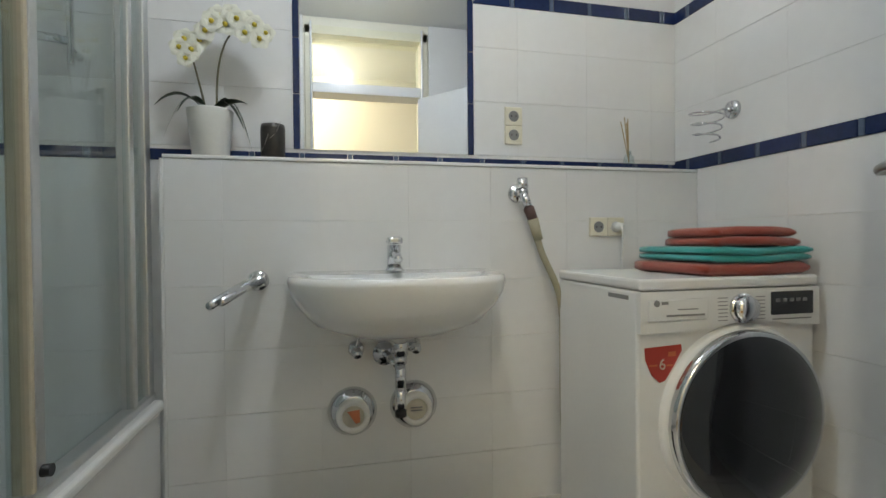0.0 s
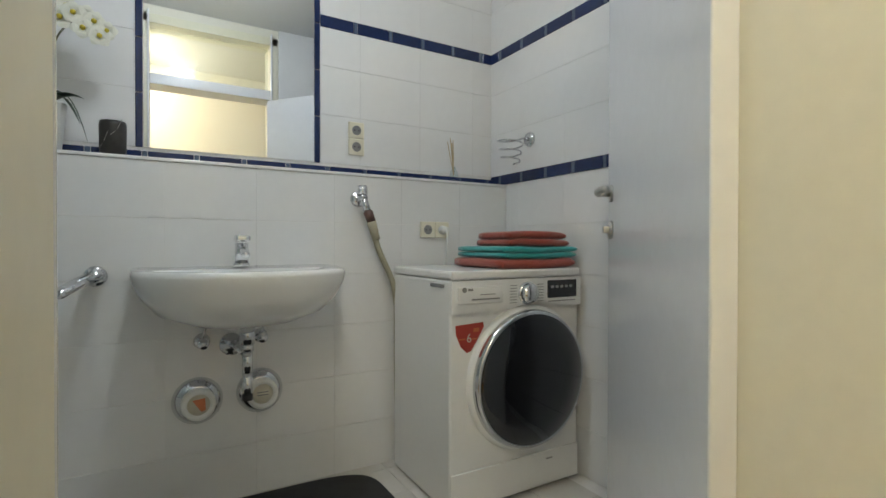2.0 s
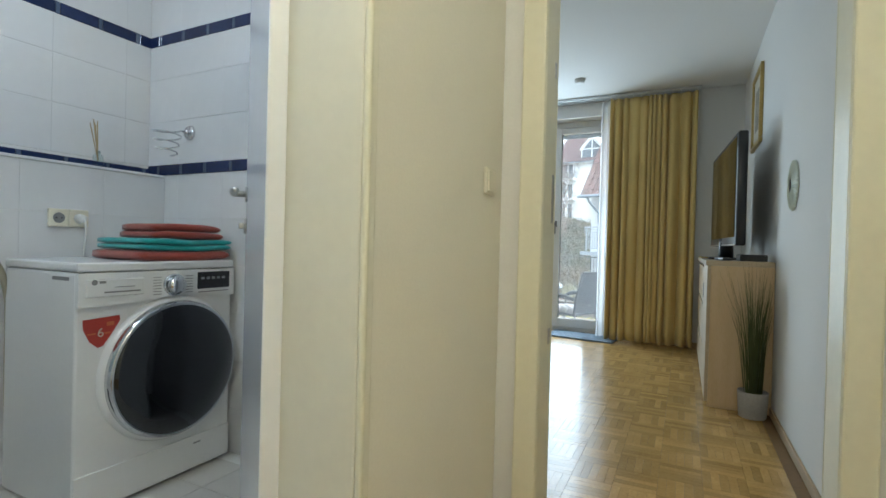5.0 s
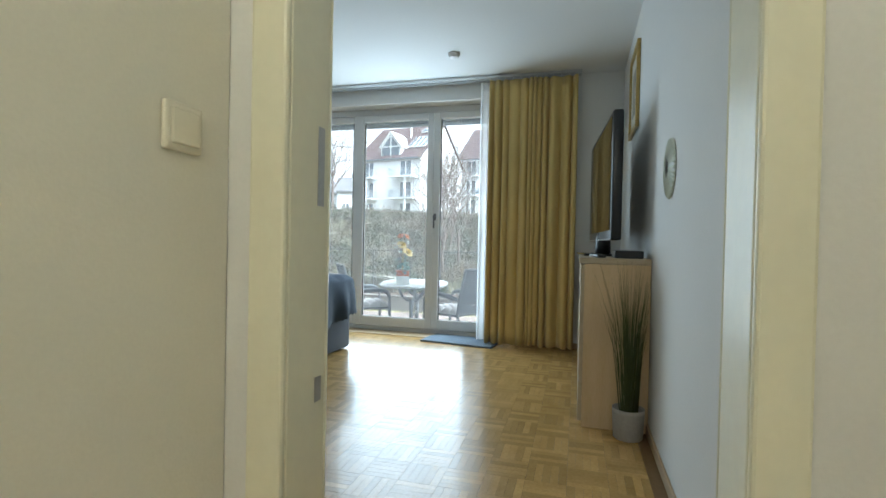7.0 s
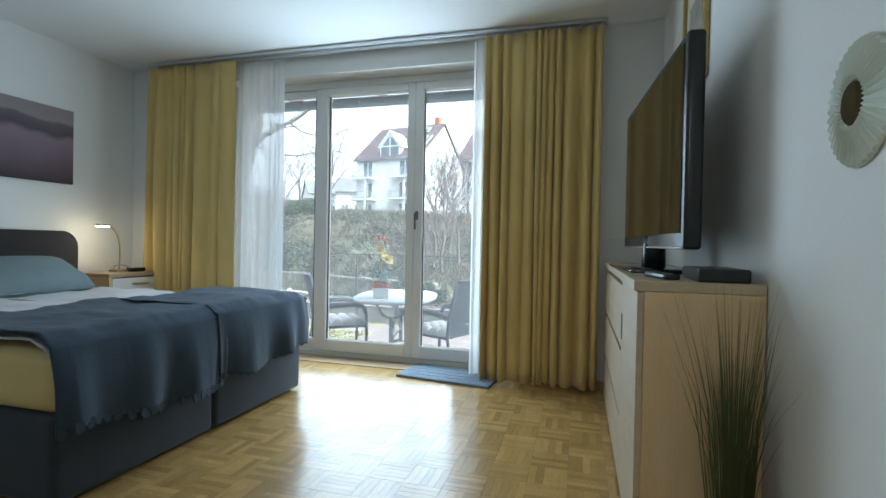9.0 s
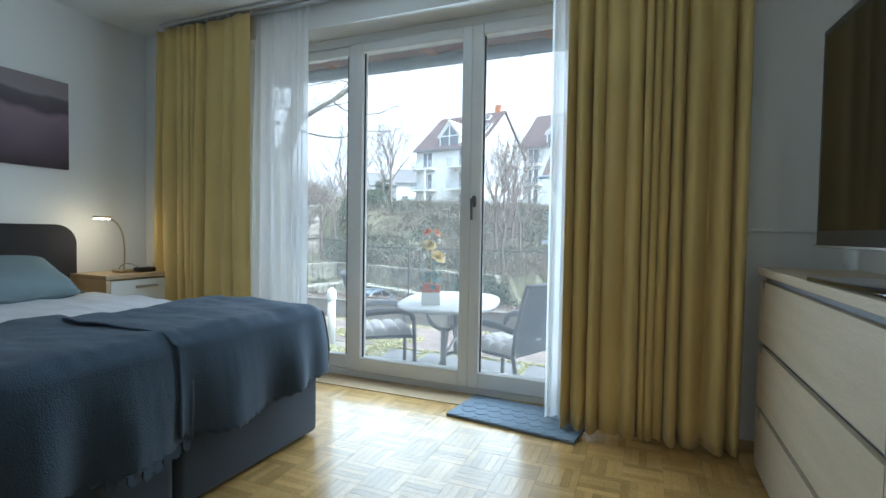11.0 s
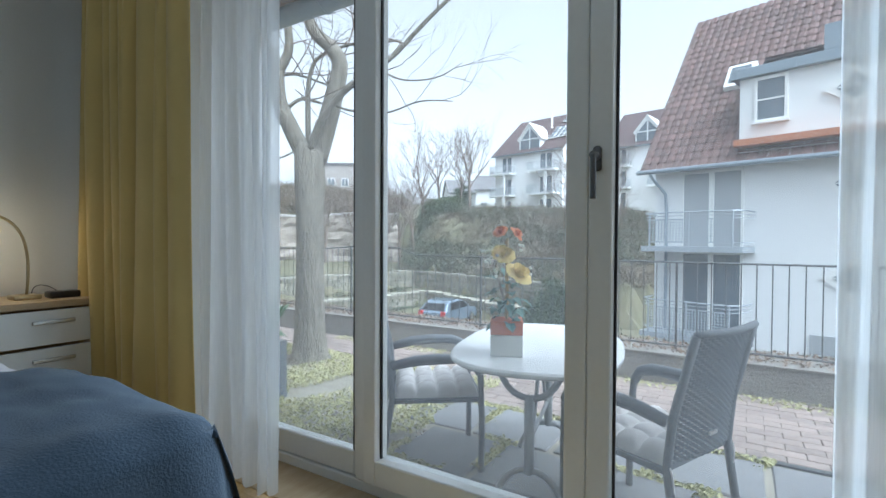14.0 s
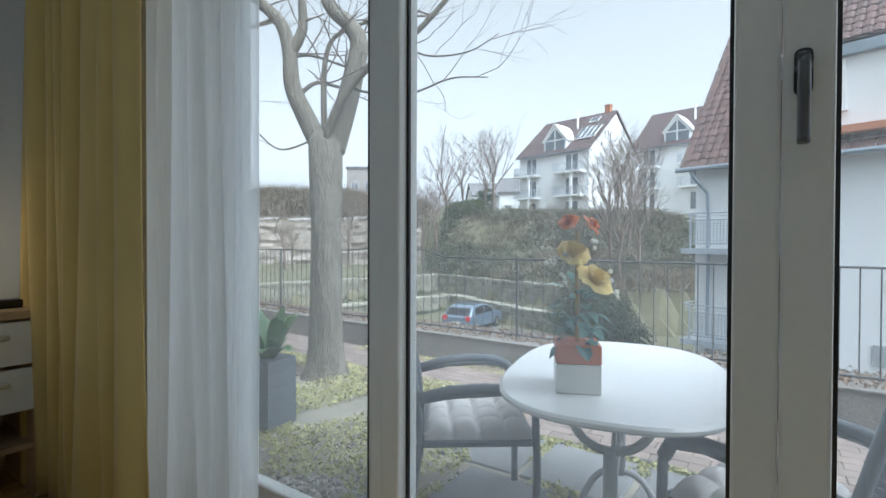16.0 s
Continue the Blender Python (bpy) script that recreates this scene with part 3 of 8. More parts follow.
def basin():
    t = thing("washbasin", "white ceramic wall-hung washbasin with a rounded front", "washbasin", (0.185, BL, 0))
    # outer bowl: rows of half-rounded outline from rim to underside
    q = B()
    def outline(hw, dp, z, n=30):
        pts = []
        for k in range(n + 1):
            a = math.pi * k / n
            c, s = math.cos(a), math.sin(a)
            pts.append((hw * math.copysign(abs(c) ** 0.75, c), -dp * abs(s) ** 0.62, z))
        return pts
    levels = [(0.322, 0.43, 0.862), (0.337, 0.452, 0.858), (0.340, 0.455, 0.842), (0.334, 0.446, 0.81), (0.312, 0.425, 0.767), (0.27, 0.37, 0.715), (0.18, 0.27, 0.674), (0.07, 0.17, 0.655)]
    rows = [[q.verts.new(p) for p in outline(*l)] for l in levels]
    for i in range(len(rows) - 1):
        for k in range(len(rows[0]) - 1):
            q.faces.new((rows[i][k], rows[i][k + 1], rows[i + 1][k + 1], rows[i + 1][k]))
    q.faces.new(rows[-1])
    # inner bowl
    inner = [(0.322, 0.43, 0.862), (0.275, 0.385, 0.855), (0.235, 0.36, 0.83), (0.17, 0.28, 0.765), (0.05, 0.10, 0.735)]
    shift = [0.0, -0.02, -0.03, -0.05, -0.13]
    top = []
    for i, (hw, dp, z) in enumerate(inner):
        if i == 0:
            top.append(rows[0])
            continue
        pts = []
        for k in range(31):
            a = math.pi * k / 30
            c, s = math.cos(a), math.sin(a)
            pts.append(q.verts.new((hw * c, -0.10 - (dp - 0.10) * abs(s) ** 0.8, z)))
        top.append(pts)
    for i in range(len(top) - 1):
        for k in range(30):
            q.faces.new((top[i][k], top[i][k + 1], top[i + 1][k + 1], top[i + 1][k]))
    q.faces.new(top[-1])
    q.faces.new([rows[0][0], top[1][0], top[1][-1], rows[0][-1]])
    q.faces.new([top[i][0] for i in range(1, 5)] + [top[i][-1] for i in range(4, 0, -1)])
    q.faces.new([r[0] for r in rows] + [r[-1] for r in rows[::-1]])
    smooth_part("bowl", q, M["ceramic"], t)
    q = B(); box(q, -0.06, 0.06, -0.15, 0.0, 0.645, 0.70, 0.015, 3)
    smooth_part("mounting_block", q, M["ceramic"], t)
    tap = thing("basin_tap", "short chrome single-lever basin mixer", "tap", (0.185, BL - 0.06, 0.862))
    q = B(); cyl(q, (0, 0, 0), (0, 0, 0.012), 0.028, seg=24); cyl(q, (0, 0, 0.012), (0, 0, 0.085), 0.023, seg=24)
    smooth_part("body", q, M["chrome"], tap)
    q = B(); tube(q, bez((0, 0, 0.05), (0, -0.05, 0.062), (0, -0.08, 0.055), (0, -0.105, 0.038)), 0.014, 12)
    smooth_part("spout", q, M["chrome"], tap)
    q = B(); box(q, -0.024, 0.024, -0.05, 0.022, 0.088, 0.112, 0.008, 3)
    smooth_part("lever", q, M["chrome"], tap)
    return t


basin()
trap = thing("basin_drain", "chrome bottle trap under the washbasin", "drain pipe", (0.19, BL - 0.15, 0))
q = B(); cyl(q, (0, 0, 0.60), (0, 0, 0.66), 0.026, seg=20); cyl(q, (0, 0, 0.575), (0, 0, 0.60), 0.022)
smooth_part("collar", q, M["chrome"], trap)
q = B(); cyl(q, (0, 0, 0.50), (0, 0, 0.575), 0.018); cyl(q, (0, 0, 0.42), (0, 0, 0.50), 0.017)
smooth_part("pipe", q, M["chrome"], trap)
q = B(); cyl(q, (0, 0, 0.405), (0, 0, 0.425), 0.0185)
smooth_part("pipe_end", q, M["black"], trap, "dark rubber pipe end")
q = B(); cyl(q, (-0.012, 0, 0.575), (-0.03, 0.135, 0.575), 0.014)
cyl(q, (-0.033, 0.14, 0.575), (-0.033, 0.15, 0.575), 0.04, 0.042, 24)
smooth_part("wall_pipe", q, M["chrome"], trap)
for x, dz in ((0.06, 0.595), (0.255, 0.60)):
    v = thing("angle_valve", "chrome angle valve on the tiled wall", "valve", (x, BL, dz), group="basin valves")
    q = B(); cyl(q, (0, -0.001, 0), (0, -0.012, 0), 0.028, 0.022, 20); cyl(q, (0, -0.01, 0), (0, -0.06, 0), 0.009)
    smooth_part("rose", q, M["chrome"], v)
    q = B(); cyl(q, (0, -0.055, 0), (0, -0.075, 0), 0.020, 0.018, 10)
    smooth_part("knob", q, M["chrome"], v)
    q = B(); tube(q, bez((0, -0.045, 0.005), (0, -0.045, 0.05), (0.02, -0.06, 0.06), (0.01, -0.08, 0.09)), 0.005, 8)
    smooth_part("feed_pipe", q, M["chrome"], v)
M["sticker_red"] = material("red_sticker", (0.42, 0.05, 0.035), 0.4, var=0.1, scale=10, fine=60, bump=0.0)
M["orange_sticker"] = material("orange_sticker", (0.55, 0.16, 0.06), 0.4, var=0.1, scale=10, fine=60, bump=0.0)
# one grey for printing and for shade painted into grips, grooves and wells
M["grey_print_and_shade"] = material("grey_print_and_shade", (0.25, 0.25, 0.25), 0.5, var=0.1, scale=10, fine=60, bump=0.0)
for x, z, red in ((0.046, 0.385, True), (0.256, 0.392, False)):
    v = thing("water_meter", "round chrome-rimmed water meter set in the tiled wall", "water meter", (x, BL, z), group="water meters")
    q = B(); lathe(q, [(0.083, 0.0), (0.082, 0.006), (0.058, 0.035), (0.05, 0.036)], 40)
    bmesh.ops.rotate(q, verts=q.verts, matrix=Matrix.Rotation(radians(90), 3, "X"))
    smooth_part("cone", q, M["chrome"], v)
    q = B(); lathe(q, [(0.055, 0.03), (0.055, 0.062), (0.050, 0.067), (0.037, 0.066), (0.036, 0.060)], 36)
    bmesh.ops.rotate(q, verts=q.verts, matrix=Matrix.Rotation(radians(90), 3, "X"))
    smooth_part("ring", q, M["white_plastic"], v, "white plastic ring")
    q = B(); cyl(q, (0, -0.05, 0), (0, -0.0605, 0), 0.036, seg=28)
    smooth_part("dial", q, M["paper"], v, "pale meter face")
    q = B()
    if red:
        q.faces.new([q.verts.new(p) for p in ((-0.02, -0.0615, 0.018), (0.02, -0.0615, 0.022), (0.022, -0.0615, -0.02), (0.008, -0.0615, -0.024))])
        part("mark", q, M["orange_sticker"], v, "orange seal")
    else:
        for dz in (-0.006, 0.004):
            box(q, -0.02, 0.02, -0.0615, -0.0608, dz, dz + 0.004)
        part("mark", q, M["grey_print_and_shade"], v, "grey printed bars")
holder = thing("towel_arm", "chrome twin towel arm fixed to the tiled wall", "towel holder", (-0.25, BL, 0.835))
q = B(); cyl(q, (0, -0.001, 0), (0, -0.012, 0), 0.034, 0.03, 24); lathe(q, [(0.0001, 0.03), (0.02, 0.026), (0.03, 0.0)], 20, (0, 0, 0))
smooth_part("rose", q, M["chrome"], holder)
for dx in (-0.012, 0.014):
    q = B(); tube(q, [(dx, -0.01, 0.004 - dx * 0.3), (dx - 0.03, -0.18, -0.012), (dx - 0.055, -0.36, -0.03 + dx * 0.3)], 0.011, 12)
    smooth_part("arm", q, M["chrome"], holder)

# water tap and washing machine hose
wv = thing("washing_machine_tap", "chrome wall tap with a grey hose to the washing machine", "tap", (0.645, BL, 1.13))
q = B(); cyl(q, (0, -0.001, 0.0), (0, -0.012, 0.0), 0.034, 0.03, 24); cyl(q, (0, -0.01, 0), (0, -0.075, 0), 0.015)
cyl(q, (0, -0.06, 0.0), (0.02, -0.066, -0.06), 0.016)
smooth_part("body", q, M["chrome"], wv)
q = B(); cyl(q, (0, -0.055, 0.014), (0, -0.055, 0.05), 0.022, 0.019, 12)
smooth_part("knob", q, M["chrome"], wv)
q = B(); cyl(q, (0.018, -0.066, -0.055), (0.035, -0.068, -0.10), 0.020, 0.018)
smooth_part("nut", q, material("brown_plastic", (0.10, 0.05, 0.04), 0.4, var=0.2), wv, "dark brown hose nut")
q = B(); cyl(q, (0.033, -0.068, -0.095), (0.055, -0.068, -0.17), 0.020, 0.016); tube(q, bez((0.05, -0.068, -0.16), (0.075, -0.066, -0.27), (0.14, -0.06, -0.30), (0.152, -0.055, -0.45), 20), 0.012, 10)
tube(q, bez((0.152, -0.055, -0.45), (0.155, -0.055, -0.6), (0.15, -0.05, -0.8), (0.17, -0.04, -1.0), 20), 0.012, 10)
smooth_part("hose", q, M["hose"], wv, "grey-beige water hose")


def socket(at, n, upright, plug=False, wall="y"):
    t = thing("wall_socket", "cream double wall socket" + (" with a white plug in it" if plug else ""), "socket", at, group="sockets")
    for k in range(n):
        o = (k - (n - 1) / 2) * 0.073
        ox, oz = (0, -o) if upright else (o, 0)
        q = B(); box(q, ox - 0.0362, ox + 0.0362, -0.012, -0.0005, oz - 0.0362, oz + 0.0362, 0.004)
        pl = part("cover_plate", q, M["cream_plastic"], t)
        q = B(); lathe(q, [(0.021, -0.0125 + 0.013), (0.020, 0.001), (0.0001, 0.001)], 24)
        bmesh.ops.rotate(q, verts=q.verts, matrix=Matrix.Rotation(radians(90), 3, "X"))
        bmesh.ops.translate(q, verts=q.verts, vec=(ox, -0.0122, oz))
        # flat disc: grey puts the shade of an empty well into its colour
        part("well", q, M["grey_print_and_shade"] if not (plug and k) else M["white_plastic"], t, "flat disc for the socket well, shade-grey when unplugged")
        for dx in (-0.0095, 0.0095):
            # raised black dots stand in for the darkness inside the pin holes
            q = B(); cyl(q, (ox + dx, -0.0128, oz), (ox + dx, -0.0140, oz), 0.003, seg=8)
            part("contact_hole_shade", q, M["black"], t)
        if plug and k:
            q = B(); cyl(q, (ox, -0.013, oz), (ox, -0.05, oz), 0.02, 0.014, 16)
            smooth_part("plug", q, M["white_plastic"], t, "white plug")
            q = B(); tube(q, bez((ox, -0.048, oz), (ox + 0.01, -0.07, oz - 0.05), (ox, -0.03, oz - 0.12), (ox + 0.01, -0.03, oz - 0.3)), 0.004, 8)
            smooth_part("cord", q, M["white_plastic"], t)
    return t


socket((0.683, BU, 1.408), 2, True)
socket((1.008, BL, 1.008), 2, False, True)


def washer():
    t = thing("washing_machine", "white front-loading washing machine with a dark round door", "washing machine", (0.785, 1.325, 0))
    W, D, H = 0.60, 0.47, 0.85
    q = B(); box(q, 0, W, 0.012, D, 0.012, H - 0.032, 0.008)
    part("body", q, M["appliance"], t)
    q = B(); box(q, -0.002, W + 0.002, 0.0, D, H - 0.031, H, 0.008)
    part("top_cover", q, M["appliance"], t)
    for x in (0.05, W - 0.05):
        for y in (0.05, D - 0.05):
            q = B(); cyl(q, (x, y, 0), (x, y, 0.014), 0.02); part("foot", q, M["black"], t)
    # control panel, slightly raised, with a curved lower lip
    q = B()
    n = 24
    rows = []
    for zt in (0, 1):
        for yy in (0.0, 0.014):
            r = []
            for k in range(n + 1):
                x = W * k / n
                z = 0.816 if zt else 0.703 + 0.022 * math.exp(-((x - 0.36) / 0.13) ** 2)
                r.append(q.verts.new((x, yy - (0.004 if not yy else 0), z)))
            rows.append(r)
    f0, b0, f1, b1 = rows
    for k in range(n):
        q.faces.new((f0[k], f0[k + 1], f1[k + 1], f1[k])); q.faces.new((f1[k], f1[k + 1], b1[k + 1], b1[k])); q.faces.new((b0[k], b0[k + 1], f0[k + 1], f0[k]))
    q.faces.new((f0[0], f1[0], b1[0], b0[0])); q.faces.new((f0[n], b0[n], b1[n], f1[n]))
    part("control_panel", q, M["appliance"], t)
    q = B(); box(q, 0.02, 0.21, -0.010, -0.003, 0.735, 0.795, 0.004)
    dr = part("detergent_drawer", q, M["appliance"], t)
    # raised grey bar, painted as the shade in the pull groove
    q = B(); box(q, 0.075, 0.195, -0.0118, -0.0095, 0.748, 0.753); part("drawer_groove_shade", q, M["grey_print_and_shade"], dr)
    q = B(); box(q, 0.11, 0.175, -0.0112, -0.0095, 0.765, 0.768); part("print", q, M["grey_print_and_shade"], dr)
    q = B(); cyl(q, (0.045, -0.0098, 0.785), (0.045, -0.0115, 0.785), 0.009, seg=18); box(q, 0.06, 0.08, -0.0115, -0.0098, 0.781, 0.789); part("badge", q, M["grey_print_and_shade"], dr, "small grey badge")
    q = B(); cyl(q, (0.325, -0.003, 0.762), (0.325, -0.012, 0.762), 0.042, seg=32); cyl(q, (0.325, -0.010, 0.762), (0.325, -0.034, 0.762), 0.036, 0.033, 32)
    smooth_part("program_knob", q, M["chrome"], t, "chrome program knob")
    for s in (-1, 1):
        for k in range(7):
            x0 = 0.325 + s * 0.048
            q = B(); box(q, min(x0, x0 + s * 0.032), max(x0, x0 + s * 0.032), -0.0046, -0.0034, 0.728 + k * 0.0105, 0.7305 + k * 0.0105); part("program_mark", q, M["grey_print_and_shade"], t)
    q = B(); box(q, 0.425, 0.575, -0.007, -0.003, 0.738, 0.805, 0.003); part("display", q, M["dark_glass"], t, "dark display window")
    q = B()
    for k in range(5):
        box(q, 0.44 + k * 0.024, 0.455 + k * 0.024, -0.0076, -0.0068, 0.775, 0.785)
    part("display_segments", q, M["grey_print_and_shade"], t)
    q = B(); box(q, 0.43, 0.57, -0.0046, -0.0034, 0.723, 0.727); part("print", q, M["grey_print_and_shade"], t)
    # porthole door
    cx, cz = 0.338, 0.445
    def ring(profile, mat, name, label="", seg=64):
        q = B(); lathe(q, profile, seg)
        bmesh.ops.rotate(q, verts=q.verts, matrix=Matrix.Rotation(radians(90), 3, "X"))
        bmesh.ops.translate(q, verts=q.verts, vec=(cx, 0.012, cz))
        return smooth_part(name, q, mat, t, label)
    ring([(0.272, 0.0), (0.268, 0.012), (0.257, 0.02), (0.25, 0.02)], M["appliance"], "door_surround")
    ring([(0.257, 0.012), (0.256, 0.030), (0.251, 0.042), (0.243, 0.046), (0.238, 0.043)], M["chrome"], "door_ring", "chrome door ring")
    ring([(0.242, 0.043), (0.222, 0.055), (0.15, 0.066), (0.08, 0.071), (0.0001, 0.072)], M["dark_glass"], "door_glass", "smoked dark door glass")
    # shield sticker
    q = B()
    pts = [(0.02, 0.662), (0.155, 0.668), (0.158, 0.648), (0.128, 0.60), (0.095, 0.553), (0.075, 0.548), (0.045, 0.575), (0.022, 0.625)]
    q.faces.new([q.verts.new((0.03 + (x - 0.03) * 0.86, 0.0108, 0.66 + (z - 0.66) * 0.86)) for x, z in pts])
    st = part("sticker", q, M["sticker_red"], t, "red shield-shaped sticker")
    text_part("numeral", "6", 0.043, M["paper"], st, pose(0.077, 0.0096, 0.613, 90, 0, 0))
    for a in ((0.036, 0.062, 0.61, 0.615), (0.09, 0.11, 0.608, 0.613), (0.096, 0.12, 0.635, 0.648)):
        q = B(); box(q, a[0], a[1], 0.0098, 0.0104, a[2], a[3]); part("bar", q, M["orange_sticker"], st)
    # service flap
    q = B(); box(q, 0.002, W - 0.002, 0.006, 0.013, 0.02, 0.148, 0.002); part("plinth_panel", q, M["appliance"], t)
    q = B(); box(q, 0.43, 0.46, 0.0045, 0.0065, 0.115, 0.12); part("print", q, M["grey_print_and_shade"], t)
    q = B(); box(q, -0.001, 0.0005, 0.05, 0.15, 0.79, 0.802); part("rating_plate", q, M["grey_print_and_shade"], t)
    return t


washer()


def towel(name, at, w, d, h, mat, label, layers=2):
    t = thing(name, label, "towel", at, group="towel stack")
    for k in range(layers):
        q = B()
        n = 26
        z0, z1 = h * k / layers + 0.0002, h * (k + 1) / layers
        ring_pts = []
        hh = (z1 - z0) / 2
        # folded layer: rounded front edge, swept along x with slight sag
        for i in range(n + 1):
            x = w * i / n
            dz = 0.0022 * math.sin(i * 0.22 + w * 40) + 0.0009 * math.sin(i * 0.5 + k * 2 + w * 60)
            e = min(i, n - i)
            sq = 1.0 if e > 1 else (0.55 if e == 0 else 0.85)
            r = []
            for j in range(10):
                a = math.pi / 2 + math.pi * j / 9
                r.append(q.verts.new((x, hh + math.cos(a) * hh + 0.004 * math.sin(i * 0.3 + k * 2), z0 + hh + dz + math.sin(a) * hh * sq)))
            for j in range(6):
                r.append(q.verts.new((x, hh + (d - hh) * (j + 1) / 6, z0 + dz + hh - hh * sq)))
            for j in range(6):
                r.append(q.verts.new((x, d - (d - hh) * j / 6, z0 + dz + hh + hh * sq)))
            ring_pts.append(r)
        m_ = len(ring_pts[0])
        for i in range(n):
            for j in range(m_):
                q.faces.new((ring_pts[i][j], ring_pts[i][(j + 1) % m_], ring_pts[i + 1][(j + 1) % m_], ring_pts[i + 1][j]))
        q.faces.new(ring_pts[0][::-1]); q.faces.new(ring_pts[-1])
        smooth_part("fold", q, mat, t)
    return t


towel("folded_towel", (1.005, 1.335, 0.8505), 0.37, 0.33, 0.037, M["towel_red"], "folded rust-red bath towel on the washing machine", 1)
towel("folded_towel", (1.02, 1.34, 0.889), 0.365, 0.32, 0.045, M["towel_teal"], "folded turquoise bath towel in the stack", 2)
towel("folded_towel", (1.05, 1.345, 0.9355), 0.30, 0.22, 0.028, M["towel_red"], "folded rust-red hand towel in the stack", 1)
towel("folded_towel", (1.055, 1.35, 0.965), 0.285, 0.21, 0.028, M["towel_red"], "folded rust-red hand towel on top of the stack", 1)

# spiral hair-dryer holder on the east wall
sp = thing("spiral_holder", "chrome spiral wire holder on the tiled wall", "holder", (BX, 1.67, 1.43))
q = B(); cyl(q, (-0.001, 0, 0), (-0.014, 0, 0), 0.034, 0.03, 24); cyl(q, (-0.012, 0, 0), (-0.03, 0, 0), 0.01)
smooth_part("rose", q, M["chrome"], sp)
q = B()
pts = [Vector((-0.03, 0, 0)), Vector((-0.05, 0, 0.0))]
for k in range(70):
    a = k / 69 * math.tau * 3.1
    r = 0.062 - 0.022 * k / 69
    pts.append(Vector((-0.115 + r * math.cos(a), r * math.sin(a), -0.003 - 0.115 * k / 69)))
tube(q, pts, 0.0035, 8)
smooth_part("coil", q, M["chrome"], sp)

# reed diffuser
rd = thing("reed_diffuser", "small glass reed diffuser with straw sticks on the ledge", "diffuser", (1.15, BL + 0.06, 1.2385))
q = B(); lathe(q, [(0.0001, 0.0), (0.02, 0.0), (0.022, 0.006), (0.02, 0.05), (0.01, 0.06), (0.01, 0.075), (0.008, 0.075), (0.0001, 0.02)], 20)
smooth_part("bottle", q, M["shower_glass"], rd)
M["straw"] = material("straw", (0.55, 0.42, 0.24), 0.8, var=0.2, scale=20, fine=90, bump=0.02)
for k in range(8):
    a = k * 2.4
    q = B(); cyl(q, (0, 0, 0.03), (0.014 * math.cos(a) - 0.02, 0.012 * math.sin(a), 0.19 + 0.02 * math.sin(k * 3)), 0.0018, seg=6)
    part("reed", q, M["straw"], rd)

# marbled black tumbler
tb = thing("tumbler", "black marbled stone tumbler on the ledge", "tumbler", (-0.205, BL + 0.055, 1.2385))
q = B(); lathe(q, [(0.0001, 0.0), (0.036, 0.0), (0.039, 0.005), (0.040, 0.1), (0.038, 0.115), (0.034, 0.115), (0.033, 0.01), (0.0001, 0.01)], 28)
mb = material("black_marble", (0.018, 0.016, 0.015), 0.3, color2=(0.05, 0.045, 0.04), scale=14, fine=40, bump=0.01)
smooth_part("cup", q, mb, tb)
M["vein"] = material("pale_stone_vein", (0.35, 0.33, 0.30), 0.5, var=0.2, bump=0.0)
for k in range(4):
    q = B(); a0 = 3.6 + k * 0.5
    tube(q, [(0.0402 * math.cos(a0 + 0.12 * i), 0.0402 * math.sin(a0 + 0.12 * i), 0.02 + 0.022 * k + 0.012 * i * (1 if k % 2 else 0.4)) for i in range(4)], 0.0008, 5)
    part("vein", q, M["vein"], tb)

# orchid
M["petal"] = material("white_orchid_petal", (0.82, 0.82, 0.72), 0.6, var=0.1, scale=30, fine=90, bump=0.03)
M["petal_heart"] = material("yellow_orchid_heart", (0.65, 0.52, 0.05), 0.6, var=0.2, scale=30, fine=90, bump=0.03)
M["leaf"] = material("dark_green_leaf", (0.025, 0.055, 0.025), 0.35, var=0.4, scale=12, fine=60, bump=0.03)
M["stem"] = material("green_brown_stem", (0.16, 0.15, 0.09), 0.7, var=0.3, scale=20, fine=90, bump=0.03)
M["white_pot"] = material("white_glazed_pot", (0.80, 0.80, 0.77), 0.3, var=0.03, scale=6, fine=60, bump=0.01)


def blade(q, root, tip, lift, width, n=8, fold=0.25):
    """A leaf that rises by lift between root and tip."""
    root, tip = Vector(root), Vector(tip)
    d = tip - root
    side = Vector((-d.y, d.x, 0)).normalized() if (d.x or d.y) else Vector((1, 0, 0))
    rows = []
    for i in range(n + 1):
        t = i / n
        c = root + d * t + Vector((0, 0, lift * 4 * t * (1 - t)))
        w = width * math.sin(math.pi * min(0.98, 0.08 + 0.9 * t)) ** 0.8
        rows.append([q.verts.new(c - side * w + Vector((0, 0, fold * w))), q.verts.new(c), q.verts.new(c + side * w + Vector((0, 0, fold * w)))])
    for i in range(n):
        for k in range(2):
            q.faces.new((rows[i][k], rows[i][k + 1], rows[i + 1][k + 1], rows[i + 1][k]))


orchid = thing("orchid", "white orchid in a white ceramic pot on the ledge", "potted plant", (-0.40, BL + 0.062, 1.2385))
q = B(); lathe(q, [(0.0001, 0.0), (0.052, 0.0), (0.056, 0.004), (0.071, 0.15), (0.072, 0.155), (0.066, 0.155), (0.062, 0.13), (0.0001, 0.13)], 36)
smooth_part("pot", q, M["white_pot"], orchid)
rnd = random.Random(5)
